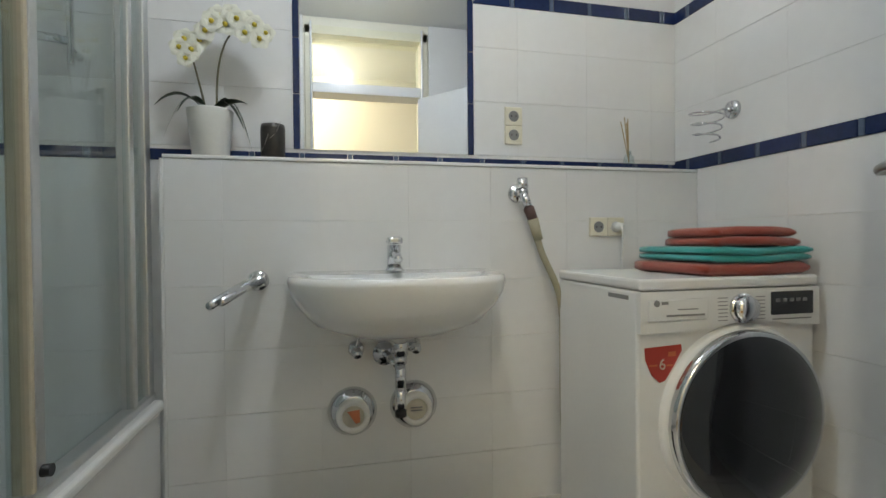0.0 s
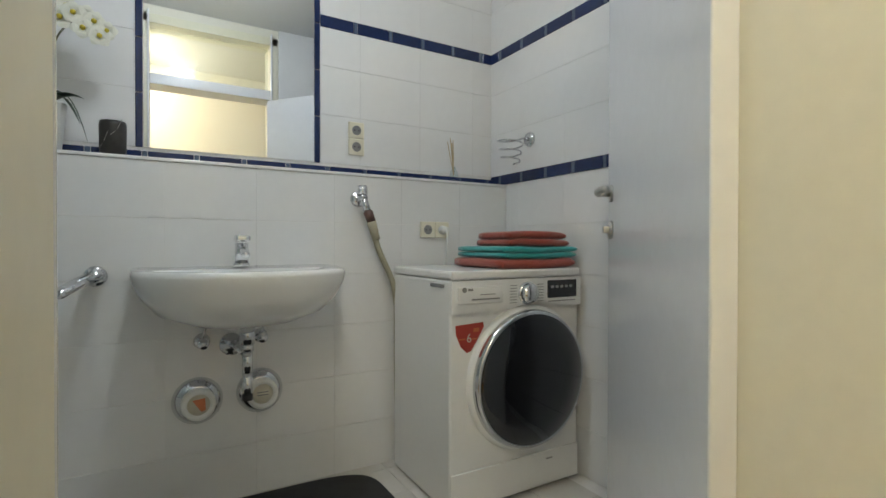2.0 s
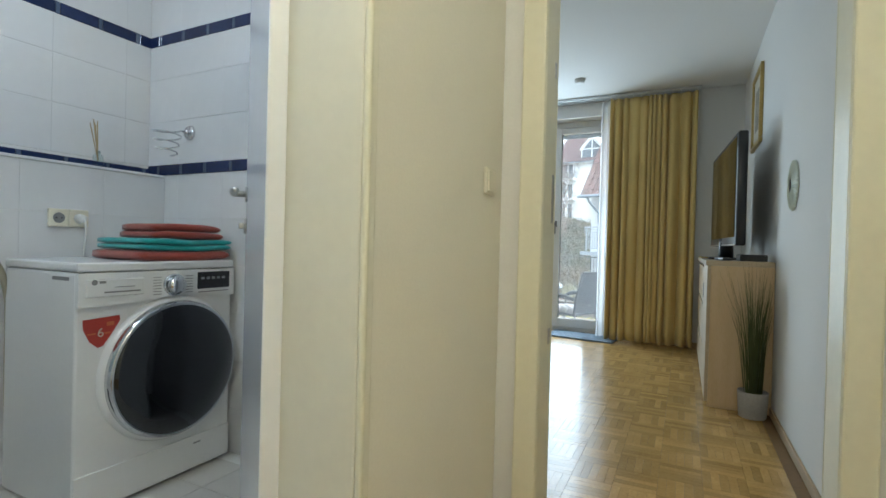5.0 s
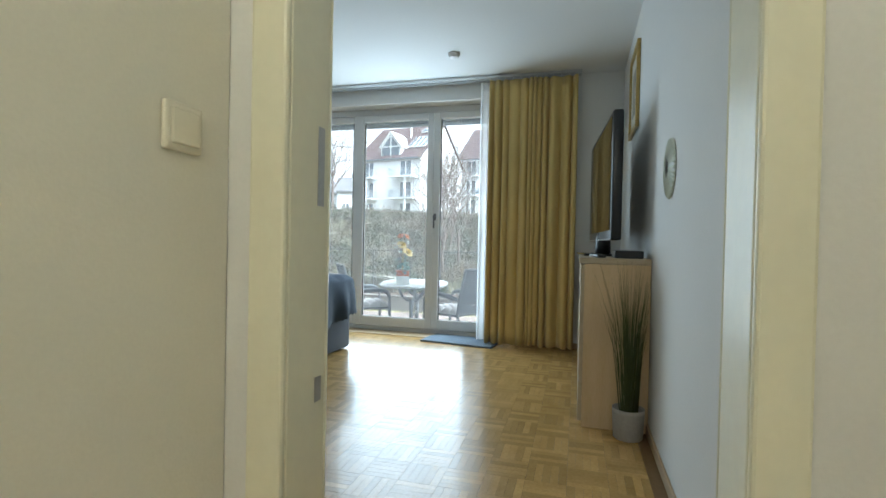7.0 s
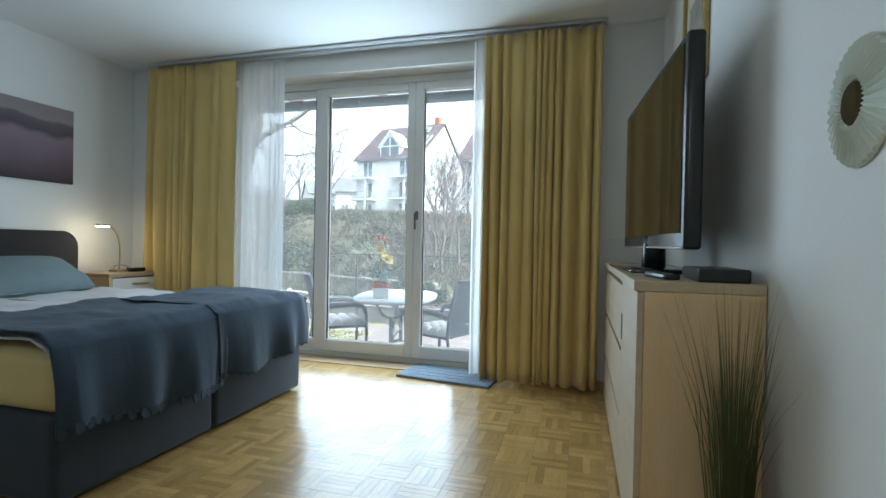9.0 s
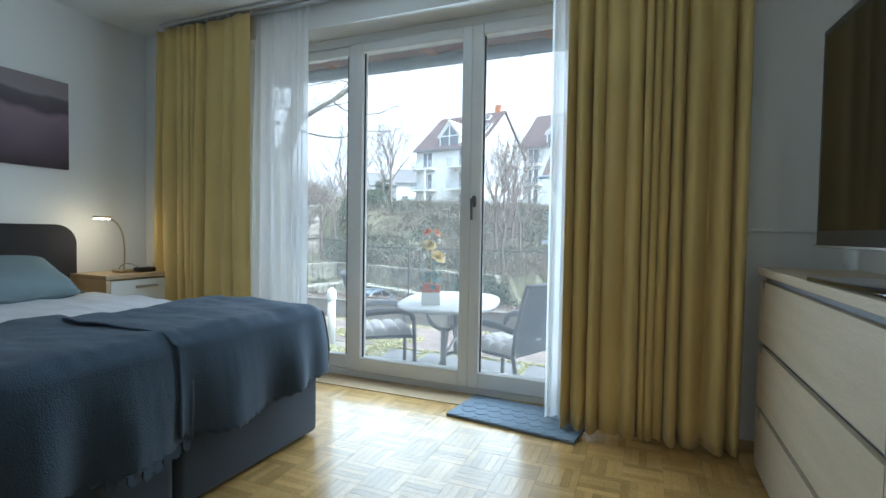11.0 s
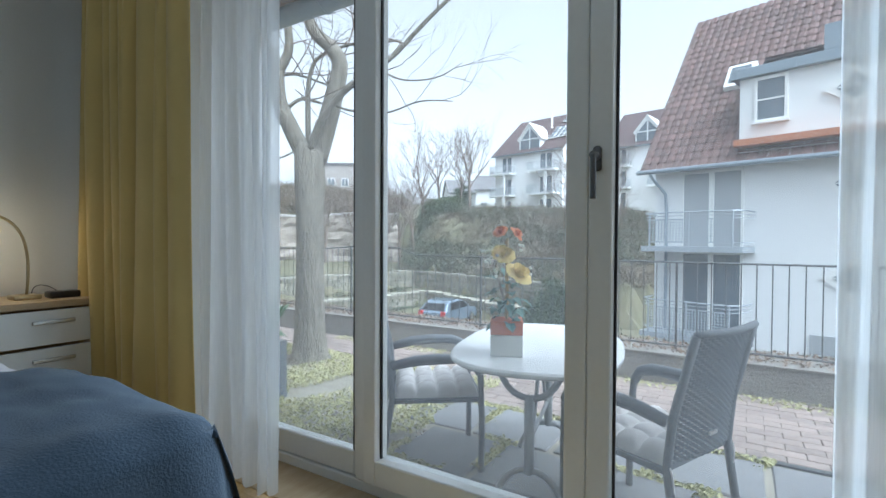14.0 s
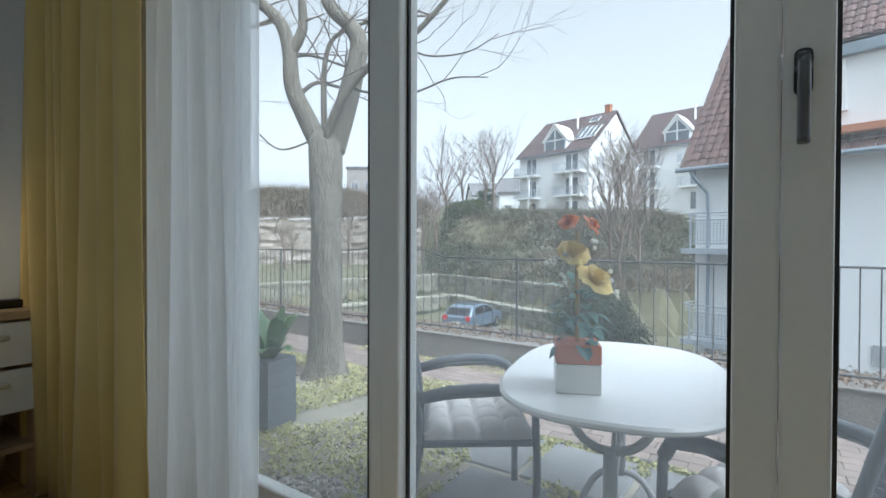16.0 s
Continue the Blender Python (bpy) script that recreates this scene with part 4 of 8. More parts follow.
for tip, lift, w in (((0.12, -0.03, 0.175), 0.02, 0.026), ((-0.16, -0.02, 0.16), 0.05, 0.018), ((-0.13, -0.05, 0.04), 0.09, 0.014), ((0.11, -0.05, 0.09), 0.06, 0.014), ((0.13, -0.03, 0.03), 0.10, 0.011), ((0.05, 0.04, 0.2), 0.02, 0.02), ((-0.08, -0.07, 0.13), 0.05, 0.016)):
    q = B(); blade(q, (tip[0] * 0.05, tip[1] * 0.05, 0.14), tip, lift, w)
    smooth_part("leaf", q, M["leaf"], orchid)
heads = []
for p in (((-0.01, 0, 0.14), (-0.03, -0.01, 0.25), (-0.05, -0.02, 0.33), (-0.06, -0.03, 0.38)), ((0.02, 0, 0.14), (0.02, 0, 0.3), (0.03, -0.02, 0.48), (0.20, -0.05, 0.42))):
    q = B(); pts = bez(*p, 18); tube(q, pts, 0.004, 7, 0.002)
    smooth_part("stem", q, M["stem"], orchid)
for c, s in (((-0.062, -0.04, 0.365), 1.0), ((-0.04, -0.05, 0.33), 1.0), ((-0.075, -0.05, 0.335), 0.9), ((0.035, -0.03, 0.455), 0.95), ((0.06, -0.045, 0.42), 1.05), ((0.095, -0.05, 0.44), 1.0), ((0.12, -0.055, 0.395), 1.0), ((0.15, -0.06, 0.42), 0.95), ((0.165, -0.065, 0.375), 1.0), ((0.185, -0.065, 0.395), 0.85), ((0.0, -0.045, 0.395), 1.0), ((0.02, -0.05, 0.425), 1.0), ((-0.02, -0.03, 0.37), 1.0), ((0.075, -0.03, 0.465), 0.9), ((0.125, -0.04, 0.445), 0.9), ((-0.055, -0.055, 0.30), 0.85)):
    fl = B()
    tilt = rnd.uniform(-0.4, 0.4)
    for k in range(5):
        a = tilt + k * math.tau / 5
        w = 0.018 if k % 2 else 0.021
        tip = Vector((math.cos(a) * 0.036 * s, -0.008, math.sin(a) * 0.036 * s))
        side = Vector((-math.sin(a), 0, math.cos(a)))
        row = []
        for i in range(5):
            t = i / 4
            cc = tip * t + Vector((0, -0.006 * math.sin(math.pi * t), 0))
            ww = w * s * math.sin(math.pi * min(0.97, 0.1 + 0.85 * t))
            row.append([fl.verts.new(cc - side * ww), fl.verts.new(cc + side * ww)])
        for i in range(4):
            fl.faces.new((row[i][0], row[i][1], row[i + 1][1], row[i + 1][0]))
    o = part("blossom", fl, M["petal"], orchid); o.location = c
    h = B(); bmesh.ops.create_icosphere(h, subdivisions=1, radius=0.009 * s)
    hh_ = smooth_part("heart", h, M["petal_heart"], o, "yellow blossom heart"); hh_.location = (0, -0.011, 0)

# shower: tub, glass screens, rail
tub = thing("shower_tub", "white deep shower tub behind tiled panels", "shower tub", (0, 0, 0))
q = B(); box(q, BW + 0.01, -0.545, 0.42, BU - 0.004, 0.02, 0.10, 0.02); part("tub_floor", q, M["ceramic"], tub)
q = B(); box(q, -0.60, -0.530, 0.36, BL - 0.005, 0.44, 0.475, 0.012, 3); box(q, BW + 0.005, -0.60, 0.36, 0.44, 0.44, 0.475, 0.012, 3)
part("rim", q, M["ceramic"], tub)
q = B(); box(q, -0.565, -0.545, 0.40, BL - 0.005, 0.0, 0.4395); part("apron", q, M["tile"], tub, "white tiled apron")
screen = thing("shower_screen", "clear glass shower screen with aluminium profiles", "shower screen")
M["alu"] = material("satin_aluminium", (0.62, 0.63, 0.64), 0.28, 0.9, var=0.08, scale=8, fine=80, bump=0.01)
M["seal"] = material("beige_seal", (0.55, 0.48, 0.36), 0.6, var=0.1)
GXs = -0.572
for y0, y1, xo in ((1.68, 1.835, 0.0), (1.20, 1.72, -0.02), (0.42, 1.24, 0.0)):
    q = B(); box(q, GXs + xo - 0.003, GXs + xo + 0.003, y0, y1, 0.50, 2.0); p = part("pane", q, M["shower_glass"], screen, "clear shower glass"); p.visible_shadow = False
for y, w, mat in ((1.80, 0.045, "alu"), (1.685, 0.03, "alu"), (1.225, 0.03, "alu"), (1.21, 0.014, "seal")):
    q = B(); box(q, GXs - 0.022, GXs + 0.014, y, y + w, 0.49, 2.02, 0.004); part("profile", q, M[mat], screen)
q = B(); box(q, GXs - 0.028, GXs + 0.018, 0.42, 1.845, 0.4755, 0.499, 0.004); part("bottom_rail", q, M["alu"], screen)
q = B(); box(q, GXs - 0.028, GXs + 0.018, 0.42, 1.845, 2.0, 2.04, 0.004); part("top_rail", q, M["alu"], screen)
q = B(); cyl(q, (GXs + 0.014, 1.24, 0.53), (GXs + 0.03, 1.24, 0.53), 0.012); part("roller", q, M["black"], screen)
rail = thing("shower_rail", "chrome shower rail with a slider on the tiled wall", "shower rail", (-0.80, BU, 0))
q = B(); cyl(q, (0, -0.06, 1.52), (0, -0.06, 2.2), 0.010); smooth_part("bar", q, M["chrome"], rail)
for z in (1.56, 2.16):
    q = B(); cyl(q, (0, -0.001, z), (0, -0.06, z), 0.012); smooth_part("bracket", q, M["chrome"], rail)
q = B(); cyl(q, (0.0, -0.06, 1.59), (-0.11, -0.07, 1.60), 0.014); smooth_part("slider", q, M["chrome"], rail)

# bath mat, ceiling lamps
bm_ = thing("bath_mat", "charcoal oval bath mat on the tiled floor", "bath mat", (0.22, 1.56, 0.003))
q = B()
n = 48
top, bot = [], []
for k in range(n):
    a = k * math.tau / n
    c, s = math.cos(a), math.sin(a)
    x, y = 0.46 * math.copysign(abs(c) ** 0.45, c), 0.26 * math.copysign(abs(s) ** 0.45, s)
    top.append(q.verts.new((x * 0.98, y * 0.97, 0.014))); bot.append(q.verts.new((x, y, 0.0)))
for k in range(n):
    q.faces.new((bot[k], bot[(k + 1) % n], top[(k + 1) % n], top[k]))
q.faces.new(top)
part("mat_body", q, M["dark_mat"], bm_)
cl = thing("bathroom_ceiling_lamp", "round white glass ceiling lamp, switched on", "ceiling lamp", (0.1, 1.1, CEIL))
q = B(); lathe(q, [(0.13, -0.001), (0.13, -0.018), (0.12, -0.018)], 36); smooth_part("base", q, M["white_plastic"], cl)
q = B(); lathe(q, [(0.12, -0.016), (0.115, -0.045), (0.08, -0.07), (0.0001, -0.08)], 36)
smooth_part("shade", q, glow("lit_opal_glass", (0.92, 0.96, 1.0), 5.0), cl, "lit opal glass shade")
hl = thing("hall_ceiling_lamp", "round lit ceiling lamp with hanging glass drops", "ceiling lamp", (-0.3, -0.42, CEIL))
q = B(); lathe(q, [(0.06, -0.001), (0.06, -0.03), (0.0001, -0.032)], 28); smooth_part("base", q, M["chrome"], hl)
q = B(); lathe(q, [(0.0001, -0.06), (0.09, -0.075), (0.12, -0.12), (0.09, -0.17), (0.0001, -0.19)], 32)
smooth_part("shade", q, glow("lit_warm_glass", (1.0, 0.80, 0.50), 7.0), hl, "lit warm glass shade")
for k in range(10):
    a = k * math.tau / 10
    q = B(); cyl(q, (0.15 * math.cos(a), 0.15 * math.sin(a), -0.20), (0.15 * math.cos(a), 0.15 * math.sin(a), -0.13), 0.018, 0.014, 8)
    smooth_part("glass_drop", q, M["sage"] if False else M["shower_glass"], hl)
    q = B(); cyl(q, (0.05 * math.cos(a), 0.05 * math.sin(a), -0.031), (0.15 * math.cos(a), 0.15 * math.sin(a), -0.13), 0.002, seg=6)
    part("wire", q, M["chrome"], hl)
sw = thing("light_switch", "cream wall light switch beside the bedroom doorway", "light switch", (1.30, WY0, 1.135))
q = B(); box(q, -0.041, 0.041, -0.012, -0.0005, -0.041, 0.041, 0.005); part("cover_plate", q, M["cream_plastic"], sw)
q = B(); box(q, -0.030, 0.030, -0.016, -0.0115, -0.030, 0.030, 0.003); part("rocker", q, M["cream_plastic"], sw)

# ---- bedroom ----
def curtain(name, y0, y1, x, z0, z1, folds, amp, mat, label, group, seed=1, thick=0.002, gather=0.0):
    t = thing(name, label, "curtain", (x, (y0 + y1) / 2, z0), group=group)
    r = random.Random(seed)
    n = folds * 14
    ph = [r.uniform(-1.1, 1.1) for _ in range(folds + 5)]
    am = [r.uniform(0.3, 1.35) for _ in range(folds + 5)]
    q = B()
    rows = []
    nz = 26
    for k in range(nz + 1):
        tz = k / nz
        z = (z1 - z0) * tz
        row = []
        for i in range(n + 1):
            u = i / n
            f = folds * (u + 0.055 * math.sin(math.tau * 1.1 * u + seed) + 0.03 * math.sin(math.tau * 2.3 * u + 2 * seed)) + 0.6
            j = int(f)
            w = f - j
            j = max(0, j)
            a = am[j] * (1 - w) + am[j + 1] * w
            p = ph[j] * (1 - w) + ph[j + 1] * w
            swing = math.sin(math.tau * f + p * (0.6 + 0.7 * (1 - tz)))
            top = 0.55 + 0.45 * min(1.0, (1 - tz) * 3)
            dx = amp * a * top * swing + 0.014 * math.sin(3 * f + 4 * tz) * (1 - tz) + 0.012 * math.sin(0.9 * f + 2.5 * tz + seed)
            yy = (y0 + (y1 - y0) * u) - (y0 + y1) / 2
            yy += 0.25 * amp * math.cos(math.tau * f + p) * top
            yy *= 1 + gather * (1 - tz)
            sag = 0.006 * math.sin(math.tau * f + 1.0) if k == 0 else 0
            row.append(q.verts.new((dx, yy, z + sag)))
        rows.append(row)
    for k in range(nz):
        for i in range(n):
            q.faces.new((rows[k][i], rows[k][i + 1], rows[k + 1][i + 1], rows[k + 1][i]))
    ob = smooth_part("cloth", q, mat, t)
    if thick:
        so = ob.modifiers.new("thickness", "SOLIDIFY")
        so.thickness = thick
    # hooks along the top
    for i in range(folds + 1):
        h = B(); cyl(h, (0, -(y1 - y0) / 2 + (y1 - y0) * i / folds, z1 - z0 - 0.004), (0, -(y1 - y0) / 2 + (y1 - y0) * i / folds, z1 - z0 + 0.022), 0.003, seg=6)
        part("hook", h, M["white_plastic"], t)
    return t


CX = 5.12
curtain("curtain", -0.49, 0.30, CX, 0.025, 2.468, 11, 0.040, M["curtain"], "floor-length ochre yellow curtain drawn aside", "ochre curtains", 3, 0.003)
curtain("curtain", 2.40, 3.30, CX, 0.025, 2.468, 9, 0.034, M["curtain"], "floor-length ochre yellow curtain beside the bed", "ochre curtains", 8, 0.003)
curtain("sheer_curtain", 2.0, 2.45, CX + 0.085, 0.03, 2.468, 7, 0.022, M["sheer"], "white sheer voile curtain", "sheer curtains", 5, 0)
curtain("sheer_curtain", 0.26, 0.40, CX + 0.085, 0.03, 2.468, 3, 0.022, M["sheer"], "narrow white sheer voile curtain", "sheer curtains", 6, 0)
rl = thing("curtain_rail", "white aluminium double curtain rail under the ceiling", "curtain rail", (0, 0, 0))
for x in (CX, CX + 0.085):
    q = B(); box(q, x - 0.012, x + 0.012, -0.52, 3.26, 2.490, 2.512, 0.003); part("track", q, M["alu"], rl)
for y in (-0.4, 0.7, 1.9, 3.1):
    q = B(); box(q, CX - 0.012, CX + 0.097, y, y + 0.03, 2.5125, CEIL - 0.0005); part("bracket", q, M["white_plastic"], rl)


def noise2(x, y, s=1.0):
    return noise.noise(Vector((x * s, y * s, 3.7)))


def bed():
    t = thing("double_bed", "double box-spring bed with slate-blue base and white linen", "bed", (2.97, 1.38, 0))
    W, L = 1.60, 2.18
    for k in (0, 1):
        x0, x1 = k * 0.80 + 0.004, k * 0.80 + 0.796
        q = B(); box(q, x0, x1, 0.03, L, 0.012, 0.34, 0.03, 4); smooth_part("bed_base", q, M["fabric_blue"], t, "slate-blue upholstered box base")
        for y in (0.15, L - 0.15):
            q = B(); cyl(q, ((x0 + x1) / 2, y, 0), ((x0 + x1) / 2, y, 0.014), 0.03); part("foot", q, M["black"], t)
        q = B(); box(q, x0, x1, 0.03, L, 0.345, 0.57, 0.05, 4); smooth_part("mattress", q, M["sheet_yellow"], t, "mattress in a straw-yellow sheet")
    q = B()
    pts = []
    for k in range(41):
        x = -0.14 + (W + 0.28) * k / 40
        pts.append(x)
    box(q, -0.12, W + 0.135, L + 0.0, L + 0.045, 0.0, 1.03, 0.0)
    geo = [e for e in q.edges if abs(e.verts[0].co.x - e.verts[1].co.x) < 1e-4 and abs(e.verts[0].co.z - e.verts[1].co.z) < 1e-4 and e.verts[0].co.z > 1.0]
    bmesh.ops.bevel(q, geom=geo, offset=0.13, segments=8, affect="EDGES", profile=0.5)
    smooth_edge = [e for e in q.edges]
    part("headboard", q, M["headboard"], t, "charcoal upholstered headboard with rounded corners")
    return t


bed_thing = bed()


def drape(name, x0, x1, y0, y1, top, hem, mat, label, parent_at, over_side=0.0, scallop=True, seed=0):
    """Blanket over the foot end: flat part from y1 to y0, then hanging to hem."""
    t = thing(name, label, "blanket", parent_at)
    n, m1, m2 = 90, 26, 22
    q = B()
    grid = []
    ny = m1 + m2
    ox, oy, oz = parent_at
    for j in range(ny + 1):
        row = []
        for i in range(n + 1):
            u = i / n
            x = x0 + (x1 - x0) * u
            if j <= m1:
                y = y1 - (y1 - y0) * j / m1
                z = top
                edge = max(0.0, 1 - (y - y0) / 0.06)
                z -= 0.03 * edge * edge
                z += 0.012 * noise2(x * 4 + seed, y * 4) + 0.008 * noise2(x * 9, y * 7 + seed) + 0.005 * noise2(x * 19, y * 13 + seed)
            else:
                v = (j - m1) / m2
                hm = hem + 0.025 * math.sin(u * 5 + seed) + 0.015 * noise2(x * 5, seed + 2)
                if scallop:
                    hm += 0.011 * abs(math.sin(u * math.pi * (x1 - x0) / 0.044)) * 1.0
                z = top - 0.03 - (top - 0.03 - hm) * v
                fold = math.sin(u * 17 + 2.2 * noise2(x * 3, seed) + seed) * 0.026 + 0.02 * noise2(x * 9, z * 3 + seed)
                y = y0 - 0.018 - 0.035 * math.sin(min(1, v * 1.4) * math.pi / 2) - fold * v
            if over_side and u > 0.9:
                e = (u - 0.9) / 0.1
                z -= (0.03 if j <= m1 else 0.0) * e * e
                x += 0.02 * e
                y += 0.03 * e * e * (1 if j > m1 else 0)
            row.append(q.verts.new((x - ox, y - oy, z - oz)))
        grid.append(row)
    if over_side:
        for j in range(ny + 1):
            r = grid[j]
            last = r[-1].co.copy()
            for s in range(1, 9):
                v = s / 8
                w_ = max(0.0, (j - m1) / m2)
                drop = over_side * v * (1 - w_) ** 1.5 + 0.05 * v * w_
                r.append(q.verts.new((last.x + (0.065 - 0.02 * w_) * math.sin(v * math.pi / 2), last.y + (0.01 + 0.13 * w_) * v + 0.012 * w_ * math.sin(v * 9), last.z - drop)))
    for j in range(ny):
        for i in range(len(grid[0]) - 1):
            q.faces.new((grid[j][i], grid[j][i + 1], grid[j + 1][i + 1], grid[j + 1][i]))
    ob = smooth_part("cloth", q, mat, t)
    so = ob.modifiers.new("thickness", "SOLIDIFY"); so.thickness = 0.008
    if scallop:
        # tongue-shaped hem
        low = grid_low = [(x0 + (x1 - x0) * (k + 0.5) / int((x1 - x0) / 0.044)) for k in range(int((x1 - x0) / 0.044))]
        zs = [v.co for v in ob.data.vertices]
        per = len(zs) // (ny + 1)
        base = ny * per
        for x in low:
            i = int(round((x - x0) / (x1 - x0) * n))
            c = zs[base + i]
            s = B()
            prof = [(-0.017, 0.012), (-0.018, -0.012), (-0.010, -0.026), (0.0, -0.030), (0.010, -0.026), (0.018, -0.012), (0.017, 0.012)]
            f = s.faces.new([s.verts.new((px, 0, pz)) for px, pz in prof])
            ex = bmesh.ops.extrude_face_region(s, geom=[f])
            bmesh.ops.translate(s, verts=[v for v in ex["geom"] if isinstance(v, bmesh.types.BMVert)], vec=(0, 0.007, 0))
            o = part("hem_tongue", s, mat, t)
            o.location = (c.x, c.y - 0.001, c.z)
            o.rotation_euler = (random.Random(i).uniform(-0.25, 0.15), 0, random.Random(i + 5).uniform(-0.2, 0.2))
    return t


drape("duvet", 2.99, 3.765, 1.485, 3.05, 0.612, 0.46, M["linen"], "white cotton duvet on the bed", (3.38, 2.2, 0.5), 0.0, False, 4)
drape("duvet", 3.775, 4.56, 1.485, 3.05, 0.612, 0.46, M["linen"], "white cotton duvet on the bed", (4.17, 2.2, 0.5), 0.10, False, 7)
drape("blanket", 2.94, 3.80, 1.40, 2.13, 0.646, 0.275, M["blanket"], "slate-blue fleece blanket with a tongue-cut hem", (3.36, 1.8, 0.6), 0.0, True, 1)
drape("blanket", 3.74, 4.56, 1.395, 2.0, 0.660, 0.285, M["blanket"], "slate-blue fleece blanket with a tongue-cut hem", (4.15, 1.8, 0.6), 0.26, True, 9)


def cushion(name, at, w, d, h, mat, label, category, rot=(0, 0, 0), n=18):
    q = B()
    grid = [[], []]
    for s in (0, 1):
        for i in range(n + 1):
            r = []
            for j in range(n + 1):
                u, v = i / n * 2 - 1, j / n * 2 - 1
                e = (1 - abs(u) ** 2.6) * (1 - abs(v) ** 2.6)
                pinch = 1 - 0.06 * (abs(u) ** 2) * (1 - abs(v)) - 0.0
                z = (h / 2) * max(0, e) ** 0.45 * (1 if s else -1) + 0.006 * noise2(u * 3 + s, v * 3)
                r.append(q.verts.new((u * w / 2 * (1 - 0.05 * (1 - v * v)), v * d / 2 * (1 - 0.05 * (1 - u * u)), z)))
            grid[s].append(r)
    for s in (0, 1):
        for i in range(n):
            for j in range(n):
                q.faces.new((grid[s][i][j], grid[s][i + 1][j], grid[s][i + 1][j + 1], grid[s][i][j + 1]))
    bmesh.ops.remove_doubles(q, verts=q.verts, dist=0.002)
    ob = smooth_part(name, q, mat)
    ob.matrix_basis = pose(*at, *rot)
    return tagged(ob, label, category, "pillows")


cushion("pillow", (4.10, 3.28, 0.67), 0.72, 0.42, 0.17, M["linen"], "plump white pillow at the headboard", "pillow", (20, 0, 0))
cushion("pillow", (3.35, 3.28, 0.67), 0.72, 0.42, 0.17, M["linen"], "plump white pillow at the headboard", "pillow", (20, 0, 0))
cushion("pillow", (4.02, 3.10, 0.72), 0.72, 0.40, 0.20, M["pillow"], "grey-green pillow leaning on the white one", "pillow", (28, 0, 4))
cushion("pillow", (3.30, 3.10, 0.72), 0.72, 0.40, 0.20, M["pillow"], "grey-green pillow leaning on the white one", "pillow", (28, 0, -3))

# nightstand
ns = thing("nightstand", "light oak nightstand with a white drawer", "nightstand", (4.66, 3.18, 0))
q = B(); box(q, 0, 0.46, 0, 0.40, 0.665, 0.695, 0.003); part("top", q, M["wood_light"], ns)
for x in (0.0, 0.432):
    q = B(); box(q, x, x + 0.028, 0, 0.40, 0.0, 0.6645, 0.002); part("side_panel", q, M["wood_side"], ns)
q = B(); box(q, 0.028, 0.432, 0.37, 0.40, 0.0, 0.6645); part("back_panel", q, M["wood_side"], ns)
q = B(); box(q, 0.028, 0.432, 0.02, 0.37, 0.18, 0.20); part("shelf", q, M["wood_light"], ns)
for z in (0.50, 0.33):
    q = B(); box(q, 0.031, 0.429, 0.0, 0.018, z, z + 0.155, 0.002); dw = part("drawer_front", q, M["white_plastic"], ns, "white drawer front")
    q = B(); box(q, 0.20, 0.36, -0.016, -0.0005, z + 0.095, z + 0.112, 0.004); part("handle", q, M["brushed"], dw, "flat metal handle")
lamp = thing("table_lamp", "slim brass gooseneck bedside lamp, switched on", "lamp", (4.90, 3.36, 0.6955))
q = B(); box(q, -0.06, 0.045, -0.045, 0.045, 0.0, 0.022, 0.006, 3); smooth_part("foot", q, M["brass_light"], lamp)
q = B(); tube(q, bez((0.0, 0.0, 0.02), (0.02, 0.0, 0.22), (0.0, 0.0, 0.36), (-0.12, -0.01, 0.385), 24), 0.006, 8); smooth_part("gooseneck", q, M["brass_light"], lamp)
q = B(); box(q, -0.20, -0.11, -0.035, 0.02, 0.380, 0.396, 0.006, 3); hd = smooth_part("lamp_head", q, M["brass_light"], lamp)
q = B(); box(q, -0.195, -0.115, -0.030, 0.015, 0.3745, 0.3795); part("diffuser", q, glow("lit_bedside_diffuser", (1.0, 0.86, 0.62), 14.0), lamp, "glowing diffuser strip")
cr = thing("clock_radio", "small black clock radio on the nightstand", "radio", (5.03, 3.32, 0.6955))
q = B(); box(q, -0.065, 0.065, -0.04, 0.04, 0, 0.032, 0.008, 3); smooth_part("case", q, M["black"], cr)
q = B(); tube(q, bez((0, 0.04, 0.015), (-0.02, 0.1, 0.06), (-0.08, 0.15, 0.08), (-0.06, 0.2, 0.0)), 0.002, 6); part("cord", q, M["black"], cr)

# canvas over the bed
cv = thing("canvas_picture", "canvas print of a misty mauve landscape", "picture", (3.35, RY1, 1.405))
q = B(); box(q, 0, 1.325, -0.025, -0.001, 0, 0.585, 0.002); part("stretcher", q, material("mauve_canvas_edge", (0.16, 0.12, 0.13), 0.9, var=0.1), cv)
cm = bpy.data.materials.new("misty_landscape_print")
cm.use_nodes = True
cn, cl_ = cm.node_tree.nodes, cm.node_tree.links
tc = cn.new("ShaderNodeTexCoord"); sep = cn.new("ShaderNodeSeparateXYZ"); cl_.new(tc.outputs["Object"], sep.inputs[0])
nz_ = cn.new("ShaderNodeTexNoise"); nz_.inputs["Scale"].default_value = 3.0; nz_.inputs["Detail"].default_value = 6; cl_.new(tc.outputs["Object"], nz_.inputs["Vector"])
ma = cn.new("ShaderNodeMath"); ma.operation = "MULTIPLY_ADD"; ma.inputs[1].default_value = 0.16; cl_.new(nz_.outputs[0], ma.inputs[0]); cl_.new(sep.outputs["Z"], ma.inputs[2])
rp = cn.new("ShaderNodeValToRGB"); cl_.new(ma.outputs[0], rp.inputs[0])
